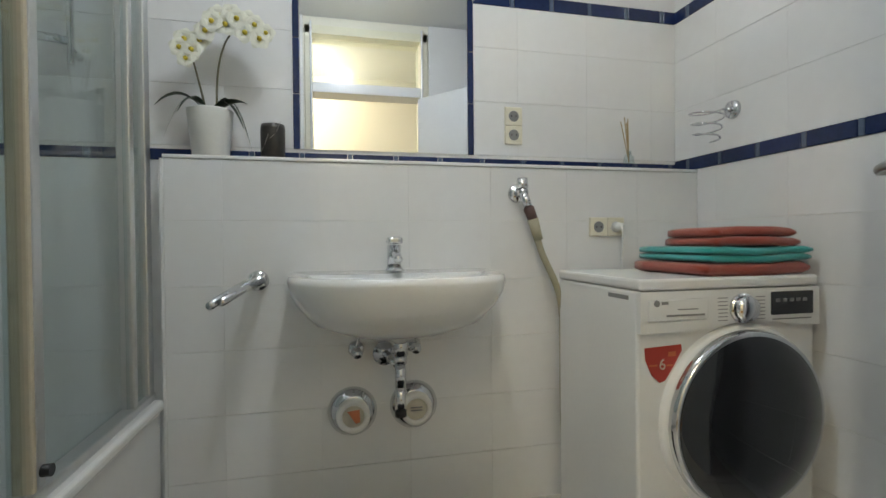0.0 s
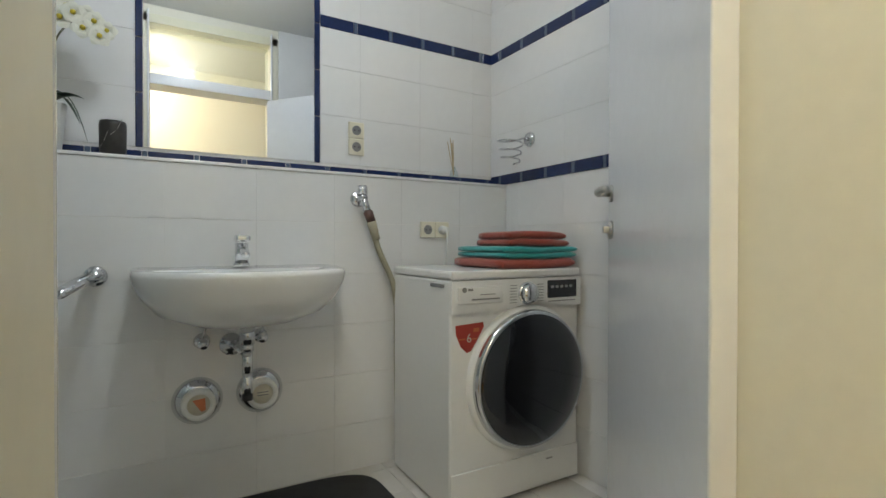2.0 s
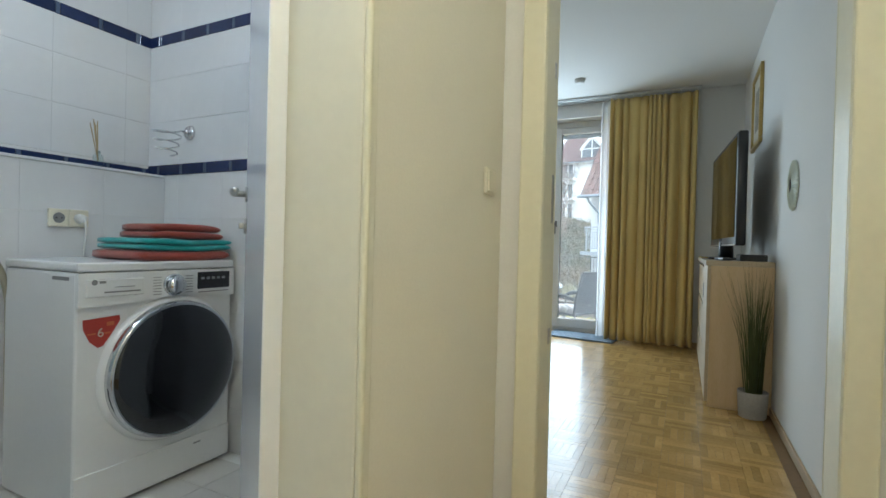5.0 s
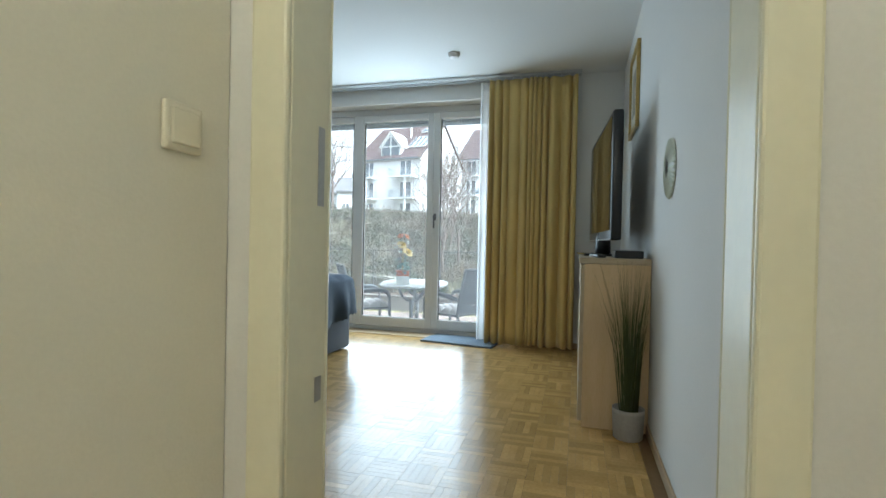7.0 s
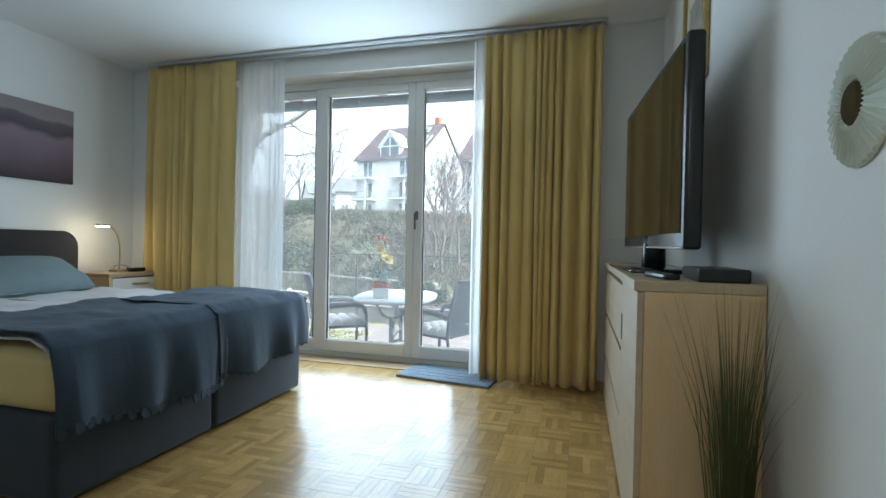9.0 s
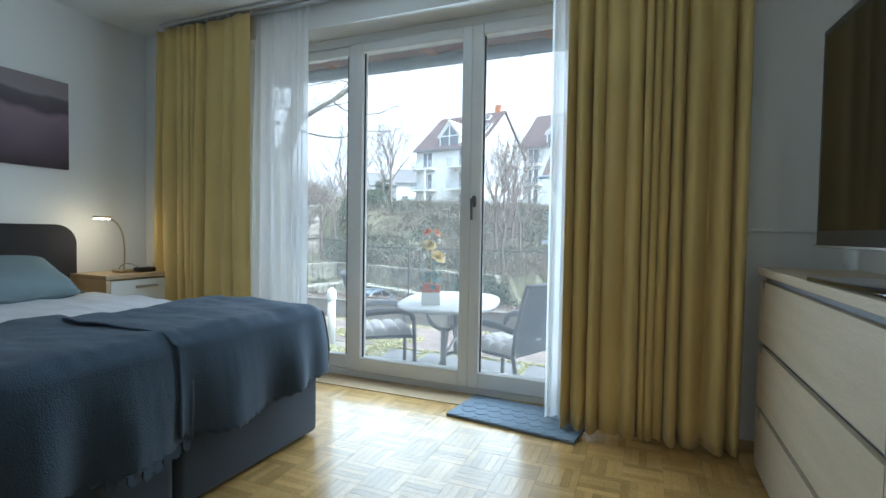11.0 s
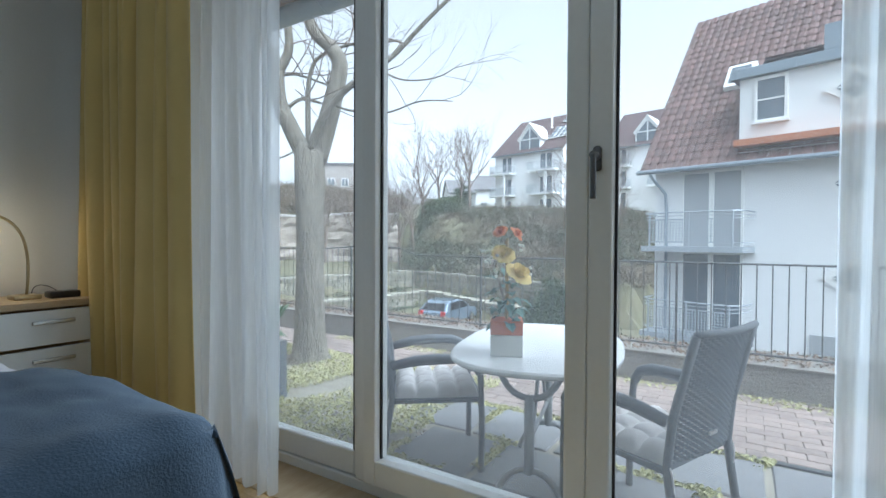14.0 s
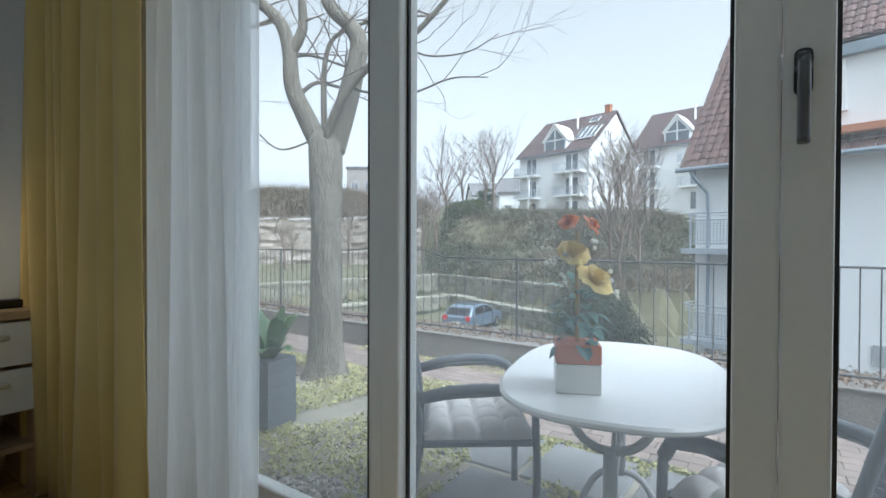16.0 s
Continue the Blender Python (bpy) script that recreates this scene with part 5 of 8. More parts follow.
rp.color_ramp.elements[0].position, rp.color_ramp.elements[0].color = 0.08, (0.05, 0.035, 0.04, 1)
rp.color_ramp.elements[1].position, rp.color_ramp.elements[1].color = 0.62, (0.26, 0.22, 0.22, 1)
for pos, col in ((0.30, (0.17, 0.12, 0.15, 1)), (0.42, (0.24, 0.17, 0.20, 1)), (0.46, (0.09, 0.07, 0.08, 1)), (0.54, (0.13, 0.11, 0.12, 1)), (0.56, (0.27, 0.23, 0.24, 1))):
    e = rp.color_ramp.elements.new(pos); e.color = col
cl_.new(rp.outputs[0], cn["Principled BSDF"].inputs["Base Color"]); cn["Principled BSDF"].inputs["Roughness"].default_value = 0.8
q = B(); box(q, 0.0, 1.325, -0.027, -0.0255, 0, 0.585); part("print", q, cm, cv, "misty mauve hills and sky")
# dresser
def dresser():
    t = thing("dresser", "pale limed-oak dresser with drawers and doors", "dresser", (3.27, RY0, 0))
    W, D, H = 1.755, 0.348, 0.888
    q = B(); box(q, 0, W, 0.004, D + 0.01, H - 0.032, H, 0.003); part("top", q, M["wood_pale"], t, "limed-oak top board")
    for x in (0.0, W - 0.022):
        q = B(); box(q, x, x + 0.022, 0.004, D - 0.02, 0.0, H - 0.0325, 0.002); part("side_panel", q, M["wood_side"], t, "plain oak side panel")
    q = B(); box(q, 0.022, W - 0.022, 0.004, 0.012, 0.02, H - 0.0325); part("back_panel", q, M["wood_side"], t)
    q = B(); box(q, 0.022, W - 0.022, 0.012, D - 0.03, 0.03, 0.05); part("bottom_board", q, M["wood_side"], t)
    q = B(); box(q, 0.022, W - 0.022, D - 0.06, D - 0.04, 0.0, 0.03); part("plinth", q, M["wood_pale"], t)
    # one door, and a wide stack of drawers nearest the window
    widths = [(0.002, 0.54, "door"), (0.544, W - 0.002, "drawers")]
    for x0, x1, kind in widths:
        if kind == "door":
            q = B(); box(q, x0, x1, D - 0.0195, D, 0.032, H - 0.036, 0.002); dd = part("door", q, M["wood_pale"], t)
            # no recess cut: a grey patch carries the grip's shade
            q = B(); box(q, x1 - 0.05, x1 - 0.02, D - 0.0005, D + 0.004, 0.62, 0.72); part("grip", q, M["grey_print_and_shade"], dd, "grey patch painted as the shade of a recessed grip")
        else:
            hs = (H - 0.068) / 3
            for k in range(3):
                z0 = 0.032 + k * hs
                q = B(); box(q, x0, x1, D - 0.0195, D, z0 + 0.001, z0 + hs - 0.022, 0.002); dw = part("drawer_front", q, M["wood_pale"], t)
                # grey strip behind the gap deepens the groove's shade by colour
                q = B(); box(q, x0, x1, D - 0.035, D - 0.022, z0 + hs - 0.022, z0 + hs + 0.0005); part("groove", q, M["grey_print_and_shade"], dw, "grip groove backed by a strip painted shade-grey")
                # flat grey square in place of a shaded cut-out
                q = B(); box(q, x1 - 0.085, x1 - 0.04, D - 0.002, D + 0.0015, z0 + hs - 0.05, z0 + hs - 0.016); part("grip", q, M["grey_print_and_shade"], dw, "grey square painted as the shade of a cut grip")
    return t


dresser()

# television
tv = thing("television", "large black flat television on a swivel foot", "television", (4.0, -0.665, 0.8885), 4.3)
q = B(); box(q, -0.57, 0.57, -0.045, 0.012, 0.095, 0.812, 0.012, 3); smooth_part("casing", q, M["black"], tv)
q = B(); box(q, -0.535, 0.535, 0.0125, 0.0155, 0.15, 0.78); part("screen", q, M["screen"], tv, "dark glossy screen")
q = B(); box(q, -0.30, 0.30, -0.085, -0.0455, 0.2, 0.7, 0.03, 3); smooth_part("rear_housing", q, M["black"], tv)
q = B(); box(q, -0.565, 0.565, 0.0125, 0.017, 0.097, 0.104); part("trim_strip", q, M["brushed"], tv, "thin silver trim strip")
q = B(); box(q, -0.035, 0.035, 0.0125, 0.0145, 0.118, 0.128); part("badge", q, M["brushed"], tv, "small silver badge")
q = B(); cyl(q, (0, -0.02, 0.015), (0, -0.02, 0.15), 0.05, 0.045, 24); smooth_part("neck", q, M["black"], tv)
q = B(); box(q, -0.30, 0.30, -0.12, 0.125, 0.0, 0.016, 0.007, 2); smooth_part("foot", q, M["dark_glass"], tv, "glossy black foot plate")
rc = thing("remote_control", "black remote control on the dresser", "remote control", (3.42, -0.63, 0.8885), 12)
q = B(); box(q, -0.09, 0.09, -0.025, 0.025, 0, 0.018, 0.006, 3); smooth_part("case", q, M["black"], rc)
st_ = thing("set_top_box", "flat black receiver on the dresser", "receiver", (3.40, -0.78, 0.8885), 0)
q = B(); box(q, -0.12, 0.12, -0.07, 0.07, 0.0, 0.04, 0.006, 2); part("case", q, M["black"], st_)

# framed picture and disc mirror on the wall
fp = thing("framed_picture", "gilt framed picture on the wall above the television", "picture", (4.02, RY0, 1.735))
w, h = 0.48, 0.575
for a in ((0, w, 0, 0.035), (0, w, h - 0.035, h), (0, 0.035, 0.0355, h - 0.0355), (w - 0.035, w, 0.0355, h - 0.0355)):
    q = B(); box(q, a[0], a[1], 0.001, 0.024, a[2], a[3], 0.004); part("frame_bar", q, M["gold"], fp)
q = B(); box(q, 0.033, w - 0.033, 0.002, 0.008, 0.033, h - 0.033); part("mount", q, M["paper"], fp, "pale mount")
q = B(); box(q, 0.11, w - 0.11, 0.0085, 0.0095, 0.13, h - 0.13); part("print", q, material("muted_print", (0.38, 0.33, 0.26), 0.8, color2=(0.2, 0.2, 0.17), scale=9, fine=40, bump=0.0), fp, "muted printed motif")
pm = thing("wall_disc", "sage oval disc with radial ribs and a small dark mirror", "wall decoration", (2.82, RY0, 1.277))
q = B()
nn = 72
prev = None
for r, y in ((0.040, 0.016), (0.048, 0.022), (0.11, 0.010), (0.115, 0.004), (0.11, 0.001)):
    ringv = []
    for k in range(nn):
        a = k * math.tau / nn
        rr = r * (1 + (0.0 if r < 0.06 else 0.0))
        rib = 0.003 * (1 if k % 2 else -1) if 0.045 < r < 0.114 else 0
        ringv.append(q.verts.new((rr * math.cos(a), y + rib, 1.1 * rr * math.sin(a))))
    if prev:
        for k in range(nn):
            q.faces.new((prev[k], prev[(k + 1) % nn], ringv[(k + 1) % nn], ringv[k]))
    prev = ringv
part("ribbed_disc", q, M["sage"], pm)
q = B(); cyl(q, (0, 0.001, 0), (0, 0.018, 0), 0.041, seg=36); part("mirror", q, M["dark_glass"], pm, "small dark round mirror")

# grass plant
gp = thing("grass_plant", "tall artificial grass in a grey concrete pot beside the dresser", "potted plant", (3.19, -0.785, 0))
q = B(); lathe(q, [(0.0001, 0.0), (0.064, 0.0), (0.07, 0.006), (0.076, 0.13), (0.077, 0.15), (0.07, 0.15), (0.066, 0.12), (0.0001, 0.12)], 32); smooth_part("pot", q, M["concrete_pot"], gp)
r = random.Random(2)
for k in range(150):
    a, rr = r.uniform(0, math.tau), r.uniform(0, 0.045)
    h = r.uniform(0.45, 0.86)
    lean = r.uniform(0.02, 0.16) * (1.6 if k % 9 == 0 else 1)
    p0 = Vector((rr * math.cos(a), rr * math.sin(a), 0.12))
    dx, dy = lean * math.cos(a), lean * math.sin(a)
    if p0.y + dy < -0.095:
        dy = -0.085 - p0.y
    p1 = p0 + Vector((dx * 0.35, dy * 0.35, h * 0.55))
    p2 = p0 + Vector((dx, dy, h * (0.97 - lean * 0.5)))
    q = B()
    wv_ = 0.0028
    pts = [p0, (p0 + p1) / 2, p1, (p1 + p2) / 2 + Vector((0, 0, 0.01)), p2]
    sd = Vector((-math.sin(a + 0.8), math.cos(a + 0.8), 0))
    rowsb = [(q.verts.new(p - sd * wv_ * (1 - i / 4.3)), q.verts.new(p + sd * wv_ * (1 - i / 4.3))) for i, p in enumerate(pts)]
    for i in range(4):
        q.faces.new((rowsb[i][0], rowsb[i][1], rowsb[i + 1][1], rowsb[i + 1][0]))
    part("blade", q, M["grass_blade"], gp)

# door mat with shell pattern
dm = thing("door_mat", "grey-blue quilted mat before the terrace window", "mat", (5.20, 0.53, 0.0))
q = B(); box(q, -0.20, 0.18, -0.35, 0.36, 0.0004, 0.0165, 0.004); body = part("mat_body", q, M["grey_mat"], dm)
for i in range(5):
    for k in range(9):
        cx, cy = -0.16 + i * 0.075, -0.31 + k * 0.078 + (0.039 if i % 2 else 0)
        if cy > 0.33:
            continue
        q = B()
        tube(q, [(cx + 0.04 * math.cos(a), cy + 0.036 * math.sin(a), 0.0168) for a in [math.pi / 2 + math.pi * s / 8 for s in range(9)]], 0.0022, 5)
        part("stitched_arc", q, M["grey_mat"], dm)
dm.rotation_euler = (0, 0, radians(-7))

# smoke detector, ceiling light, wall socket holes
sd_ = thing("smoke_detector", "small white smoke detector on the ceiling", "smoke detector", (4.55, 0.505, CEIL))
q = B(); lathe(q, [(0.05, -0.0005), (0.05, -0.012), (0.042, -0.014), (0.042, -0.03), (0.036, -0.036), (0.0001, -0.037)], 32); smooth_part("case", q, M["white_plastic"], sd_)
lt = thing("ceiling_light", "round white ceiling light with radial ribs", "ceiling lamp", (3.70, 1.56, CEIL))
q = B(); lathe(q, [(0.30, -0.0005), (0.30, -0.018), (0.27, -0.04), (0.22, -0.045), (0.21, -0.03)], 48); smooth_part("rim", q, M["white_plastic"], lt)
q = B(); cyl(q, (0, 0, -0.03), (0, 0, -0.026), 0.21, seg=40); part("reflector", q, M["grey_print_and_shade"], lt, "grey reflector")
for k in range(36):
    a = k * math.tau / 36
    q = B(); cyl(q, (0.05 * math.cos(a), 0.05 * math.sin(a), -0.05), (0.212 * math.cos(a + 0.25), 0.212 * math.sin(a + 0.25), -0.036), 0.003, seg=5); part("rib", q, M["white_plastic"], lt)
q = B(); lathe(q, [(0.06, -0.03), (0.06, -0.052), (0.0001, -0.056)], 28); smooth_part("hub", q, M["white_plastic"], lt)
ws = thing("cable_duct", "thin white cable duct on the wall corner", "cable duct", (RX, -0.60, 0.92))
q = B(); box(q, -0.012, -0.0005, -0.27, 0.16, 0.12, 0.135, 0.002); part("duct", q, M["white_plastic"], ws)

# desk and upholstered chair near the doorway
desk = thing("desk", "light oak desk with square legs beside the bed", "desk", (1.57, 0.785, 0))
q = B(); box(q, 0.0, 0.81, 0.0, 0.58, 0.70, 0.745, 0.003); part("desktop", q, M["wood_light"], desk)
for x in (0.002, 0.745):
    for y in (0.01, 0.515):
        q = B(); box(q, x, x + 0.055, y, y + 0.055, 0.0, 0.6995, 0.003); part("leg", q, M["wood_side"], desk)
ch = thing("upholstered_chair", "beige upholstered chair on a chrome frame", "chair", (1.67, 0.56, 0), 0)
q = B()
n = 22
rows = []
for k in range(17):
    tz = k / 16
    z = 0.42 + 0.60 * tz
    row = []
    for s in (1, -1):
        for i in range(n + 1):
            u = i / n * 2 - 1
            if s < 0:
                u = -u
            hw = 0.235 * (1 - 0.30 * max(0, tz - 0.80) ** 2 * 12) * (0.86 + 0.14 * min(1, tz * 2.2))
            back = 0.05 * (1 - u * u) + 0.10 * tz
            th = 0.032 * (1 - abs(u) ** 6) ** 0.5 * (1 if tz < 0.97 else 0.5)
            row.append(q.verts.new((u * hw, -0.20 - back + s * -th + 0.0, z)))
    rows.append(row)
m_ = len(rows[0])
for k in range(16):
    for i in range(m_):
        q.faces.new((rows[k][i], rows[k][(i + 1) % m_], rows[k + 1][(i + 1) % m_], rows[k + 1][i]))
q.faces.new(rows[0][::-1]); q.faces.new(rows[-1])
bmesh.ops.remove_doubles(q, verts=q.verts, dist=0.0005)
smooth_part("backrest", q, M["beige_seat"], ch)
q = B(); box(q, -0.225, 0.225, -0.24, 0.22, 0.42, 0.50, 0.03, 4); smooth_part("seat", q, M["beige_seat"], ch)
for sx in (-0.2, 0.2):
    for y, b0 in ((-0.20, -0.24), (0.19, 0.21)):
        q = B(); box(q, sx - 0.0125, sx + 0.0125, y - 0.0125, y + 0.0125, 0.0, 0.4195, 0.002); part("leg", q, M["chrome"], ch, "square chrome leg")

# ---- parquet: squares of five oak fingers, alternating ----
SQ, NF = 0.162, 5
fm = []
for o in (0, 1):
    w, l_ = SQ / NF - 0.0008, SQ - 0.0012
    q = B(); box(q, -(w if o else l_) / 2, (w if o else l_) / 2, -(l_ if o else w) / 2, (l_ if o else w) / 2, -0.0035, 0.0, 0.0)
    fm.append(mesh_of("parquet_finger", q, M["parquet"]))
count = 0
verts, faces = [], []
rp_ = random.Random(4)
for i in range(int((RX + 0.1 - BW) / SQ) + 1):
    for k in range(int((RY1 - RY0) / SQ) + 2):
        x, y = BW + (i + 0.5) * SQ, RY0 - 0.1 + (k + 0.5) * SQ
        if (x < BX - 0.05 and y > 0.12) or (x + SQ / 2 > RX + 0.13) or y > RY1 or (x > BX - 0.05 and x < BX + 0.16 and (y > OY1 or y < OY0)) or (y < -0.9 and x > BX):
            continue
        o = (i + k) % 2
        near = 2.0 < x < 4.9 and -0.35 < y < 1.0
        for f in range(NF):
            off = (f + 0.5) * SQ / NF - SQ / 2
            c = Vector((x + off, y, 0.0)) if o else Vector((x, y + off, 0.0))
            if near and count < 300 and 2.9 < x < 4.6 and -0.2 < y < 0.55:
                pieces("parquet_finger", fm[o], [pose(c.x, c.y, rp_.uniform(-0.0002, 0.0002), rp_.uniform(-0.12, 0.12), rp_.uniform(-0.12, 0.12), 0)], floor_wood)
                count += 1
            else:
                w, l_ = SQ / NF / 2 - 0.0004, SQ / 2 - 0.0006
                hx, hy = (w, l_) if o else (l_, w)
                b0 = len(verts)
                ta, tb_ = rp_.uniform(-0.002, 0.002), rp_.uniform(-0.002, 0.002)
                verts += [(c.x - hx, c.y - hy, -0.0001 - ta * hx - tb_ * hy), (c.x + hx, c.y - hy, -0.0001 + ta * hx - tb_ * hy), (c.x + hx, c.y + hy, -0.0001 + ta * hx + tb_ * hy), (c.x - hx, c.y + hy, -0.0001 - ta * hx + tb_ * hy)]
                verts += [(c.x - hx, c.y - hy, -0.0036), (c.x + hx, c.y - hy, -0.0036), (c.x + hx, c.y + hy, -0.0036), (c.x - hx, c.y + hy, -0.0036)]
                faces += [(b0, b0 + 1, b0 + 2, b0 + 3), (b0, b0 + 4, b0 + 5, b0 + 1), (b0 + 1, b0 + 5, b0 + 6, b0 + 2), (b0 + 2, b0 + 6, b0 + 7, b0 + 3), (b0 + 3, b0 + 7, b0 + 4, b0)]
me = bpy.data.meshes.new("parquet_field")
me.from_pydata(verts, [], faces)
me.materials.append(M["parquet"])
pf = new("parquet_field", me)
pf.parent = floor_wood
tagged(pf, "the further oak parquet fingers", kind="stuff")

# ---- outside: materials ----
M["slab"] = material("dark_stone_slab", (0.22, 0.22, 0.225), 0.8, var=0.3, scale=5, fine=60, bump=0.1, random_piece=0.12)
M["paver"] = material("red_brown_paver", (0.26, 0.205, 0.18), 0.85, var=0.3, scale=8, fine=90, bump=0.1, random_piece=0.2)
M["soil"] = material("earth_and_grit", (0.36, 0.33, 0.27), 0.95, var=0.4, scale=3, fine=60, bump=0.2)
M["moss"] = material("yellow_green_moss", (0.56, 0.54, 0.27), 0.95, var=0.45, scale=9, fine=120, bump=0.2)
M["pebble"] = material("grey_beige_pebble", (0.46, 0.43, 0.39), 0.8, var=0.2, scale=10, fine=60, bump=0.05, random_piece=0.35)
M["old_concrete"] = material("weathered_concrete", (0.25, 0.235, 0.21), 0.95, color2=(0.13, 0.12, 0.11), scale=2.5, fine=40, bump=0.25, depth=0.01)
M["dead_leaf"] = material("dead_leaf", (0.22, 0.14, 0.09), 0.9, var=0.4, scale=8, fine=60, bump=0.05, random_piece=0.4)
M["iron"] = material("dark_painted_iron", (0.075, 0.08, 0.085), 0.6, 0.3, var=0.3, scale=10, fine=60, bump=0.05)
M["bark"] = material("grey_tree_bark", (0.27, 0.245, 0.20), 0.95, color2=(0.10, 0.09, 0.07), scale=9, fine=40, bump=0.7, stretch=(2, 2, 0.45), depth=0.03)
M["twig"] = material("grey_brown_twig", (0.17, 0.13, 0.105), 0.95, var=0.3, scale=8, fine=60, bump=0.05)
M["thicket"] = material("winter_thicket", (0.19, 0.145, 0.10), 0.95, color2=(0.085, 0.075, 0.045), scale=0.4, fine=6, bump=0.0, random_piece=0.35)
M["ivy"] = material("ivy_green", (0.045, 0.075, 0.03), 0.7, var=0.5, scale=3, fine=40, bump=0.0, random_piece=0.4)
M["hedge"] = material("clipped_hedge", (0.06, 0.09, 0.025), 0.8, var=0.5, scale=3, fine=30, bump=0.0, random_piece=0.4)
M["hillside"] = material("winter_grass_slope", (0.14, 0.12, 0.075), 0.95, color2=(0.08, 0.085, 0.04), scale=0.3, fine=8, bump=0.2)
M["render"] = material("white_render", (0.78, 0.79, 0.80), 0.9, var=0.06, scale=0.5, fine=40, bump=0.05)
M["roof_tile"] = material("red_brown_roof_tile", (0.135, 0.075, 0.066), 0.75, var=0.3, scale=1.2, fine=30, bump=0.05, random_piece=0.25)
M["roof_dark"] = material("dark_red_roof", (0.12, 0.08, 0.08), 0.8, var=0.3, scale=0.6, fine=14, bump=0.1, stretch=(1, 1, 6))
M["zinc"] = material("blue_grey_zinc", (0.28, 0.33, 0.38), 0.45, 0.5, var=0.15, scale=3, fine=30, bump=0.03)
M["copper_clay"] = material("orange_clay", (0.45, 0.17, 0.08), 0.7, var=0.2, scale=4, fine=40, bump=0.05)
M["house_glass"] = material("grey_window_glass", (0.12, 0.15, 0.18), 0.06, var=0.3, scale=0.6, fine=3, bump=0.0, coat=0.5)
M["blind"] = material("grey_blind", (0.36, 0.38, 0.40), 0.6, var=0.1, scale=2, fine=30, bump=0.02)
M["balcony_metal"] = material("galvanised_balcony", (0.42, 0.46, 0.50), 0.5, 0.4, var=0.15, scale=5, fine=40, bump=0.02)
M["shrub_leaf"] = material("fresh_green_leaf", (0.07, 0.16, 0.06), 0.5, var=0.4, scale=10, fine=50, bump=0.05)
M["wicker"] = material("slate_grey_wicker", (0.16, 0.18, 0.205), 0.55, var=0.35, scale=30, fine=180, bump=0.15)
M["chair_frame"] = material("grey_coated_tube", (0.15, 0.165, 0.185), 0.4, var=0.2, scale=10, fine=80, bump=0.03)
M["seat_pad"] = material("pale_grey_seat_pad", (0.68, 0.65, 0.64), 0.95, var=0.08, scale=12, fine=200, bump=0.1)
M["marble"] = material("white_table_top", (0.80, 0.81, 0.82), 0.2, var=0.05, scale=3, fine=20, bump=0.0)
M["cast_iron"] = material("grey_cast_iron", (0.45, 0.46, 0.47), 0.6, 0.3, var=0.25, scale=10, fine=60, bump=0.08)
M["terracotta"] = material("orange_pot_band", (0.55, 0.13, 0.045), 0.6, var=0.12, scale=10, fine=60, bump=0.03)
M["silk_yellow"] = material("yellow_silk_petal", (0.85, 0.66, 0.24), 0.7, var=0.15, scale=14, fine=60, bump=0.05)
M["silk_orange"] = material("orange_silk_petal", (0.78, 0.22, 0.06), 0.7, var=0.15, scale=14, fine=60, bump=0.05)
M["silk_leaf"] = material("blue_green_silk_leaf", (0.11, 0.23, 0.20), 0.7, var=0.35, scale=14, fine=60, bump=0.05)
M["raffia"] = material("raffia", (0.42, 0.29, 0.12), 0.9, var=0.3, scale=20, fine=60, bump=0.05)
M["car_paint"] = material("blue_grey_car_paint", (0.17, 0.225, 0.29), 0.25, 0.4, var=0.05, scale=2, fine=30, bump=0.0, coat=0.6)
M["tyre"] = material("black_tyre", (0.02, 0.02, 0.02), 0.9, var=0.2)
M["lamp_red"] = material("red_tail_lamp", (0.5, 0.02, 0.02), 0.2, var=0.1, bump=0.0)
M["old_stone"] = material("mossy_old_stone", (0.27, 0.25, 0.20), 0.95, color2=(0.12, 0.115, 0.08), scale=1.1, fine=14, bump=0.3, random_piece=0.3, depth=0.02)
M["pale_cap"] = material("weathered_cap_stone", (0.31, 0.295, 0.245), 0.95, color2=(0.24, 0.23, 0.18), scale=1.5, fine=20, bump=0.2, random_piece=0.15)
M["pale_cane"] = material("pale_dry_cane", (0.34, 0.30, 0.24), 0.9, var=0.3, scale=3, fine=30, bump=0.0)
M["slate_roof"] = material("grey_slate_roof", (0.16, 0.155, 0.16), 0.8, var=0.3, scale=0.8, fine=12, bump=0.1)
M["grey_block"] = material("grey_brown_render", (0.34, 0.31, 0.29), 0.9, var=0.15, scale=0.4, fine=10, bump=0.05)
M["wood_soffit"] = material("stained_wood_soffit", (0.24, 0.11, 0.065), 0.7, var=0.25, scale=3, fine=30, bump=0.05, stretch=(8, 1, 1))
M["asphalt"] = material("worn_asphalt", (0.075, 0.072, 0.068), 0.95, color2=(0.12, 0.11, 0.10), scale=0.5, fine=30, bump=0.1)

# ---- ground: one sheet ----
SX, SY = 0.791, 0.611


def lerp_table(rows, v):
    """Piecewise straight line through rows of (v, value)."""
    if v <= rows[0][0]:
        return rows[0][1]
    for (a0, b0), (a1, b1) in zip(rows, rows[1:]):
        if v <= a1:
            return b0 + (b1 - b0) * (v - a0) / (a1 - a0)
    return rows[-1][1]


def ease(v, lo, hi):
    k = min(1, max(0, (v - lo) / (hi - lo)))
    return k * k * (3 - 2 * k)


# the two stepped retaining walls, as offset to the right and depth along the garden axis
UPPER_WALL = [(-10.0, 30.0), (-6.0, 33.5), (1.5, 40.0), (8.0, 29.9), (10.5, 26.0)]
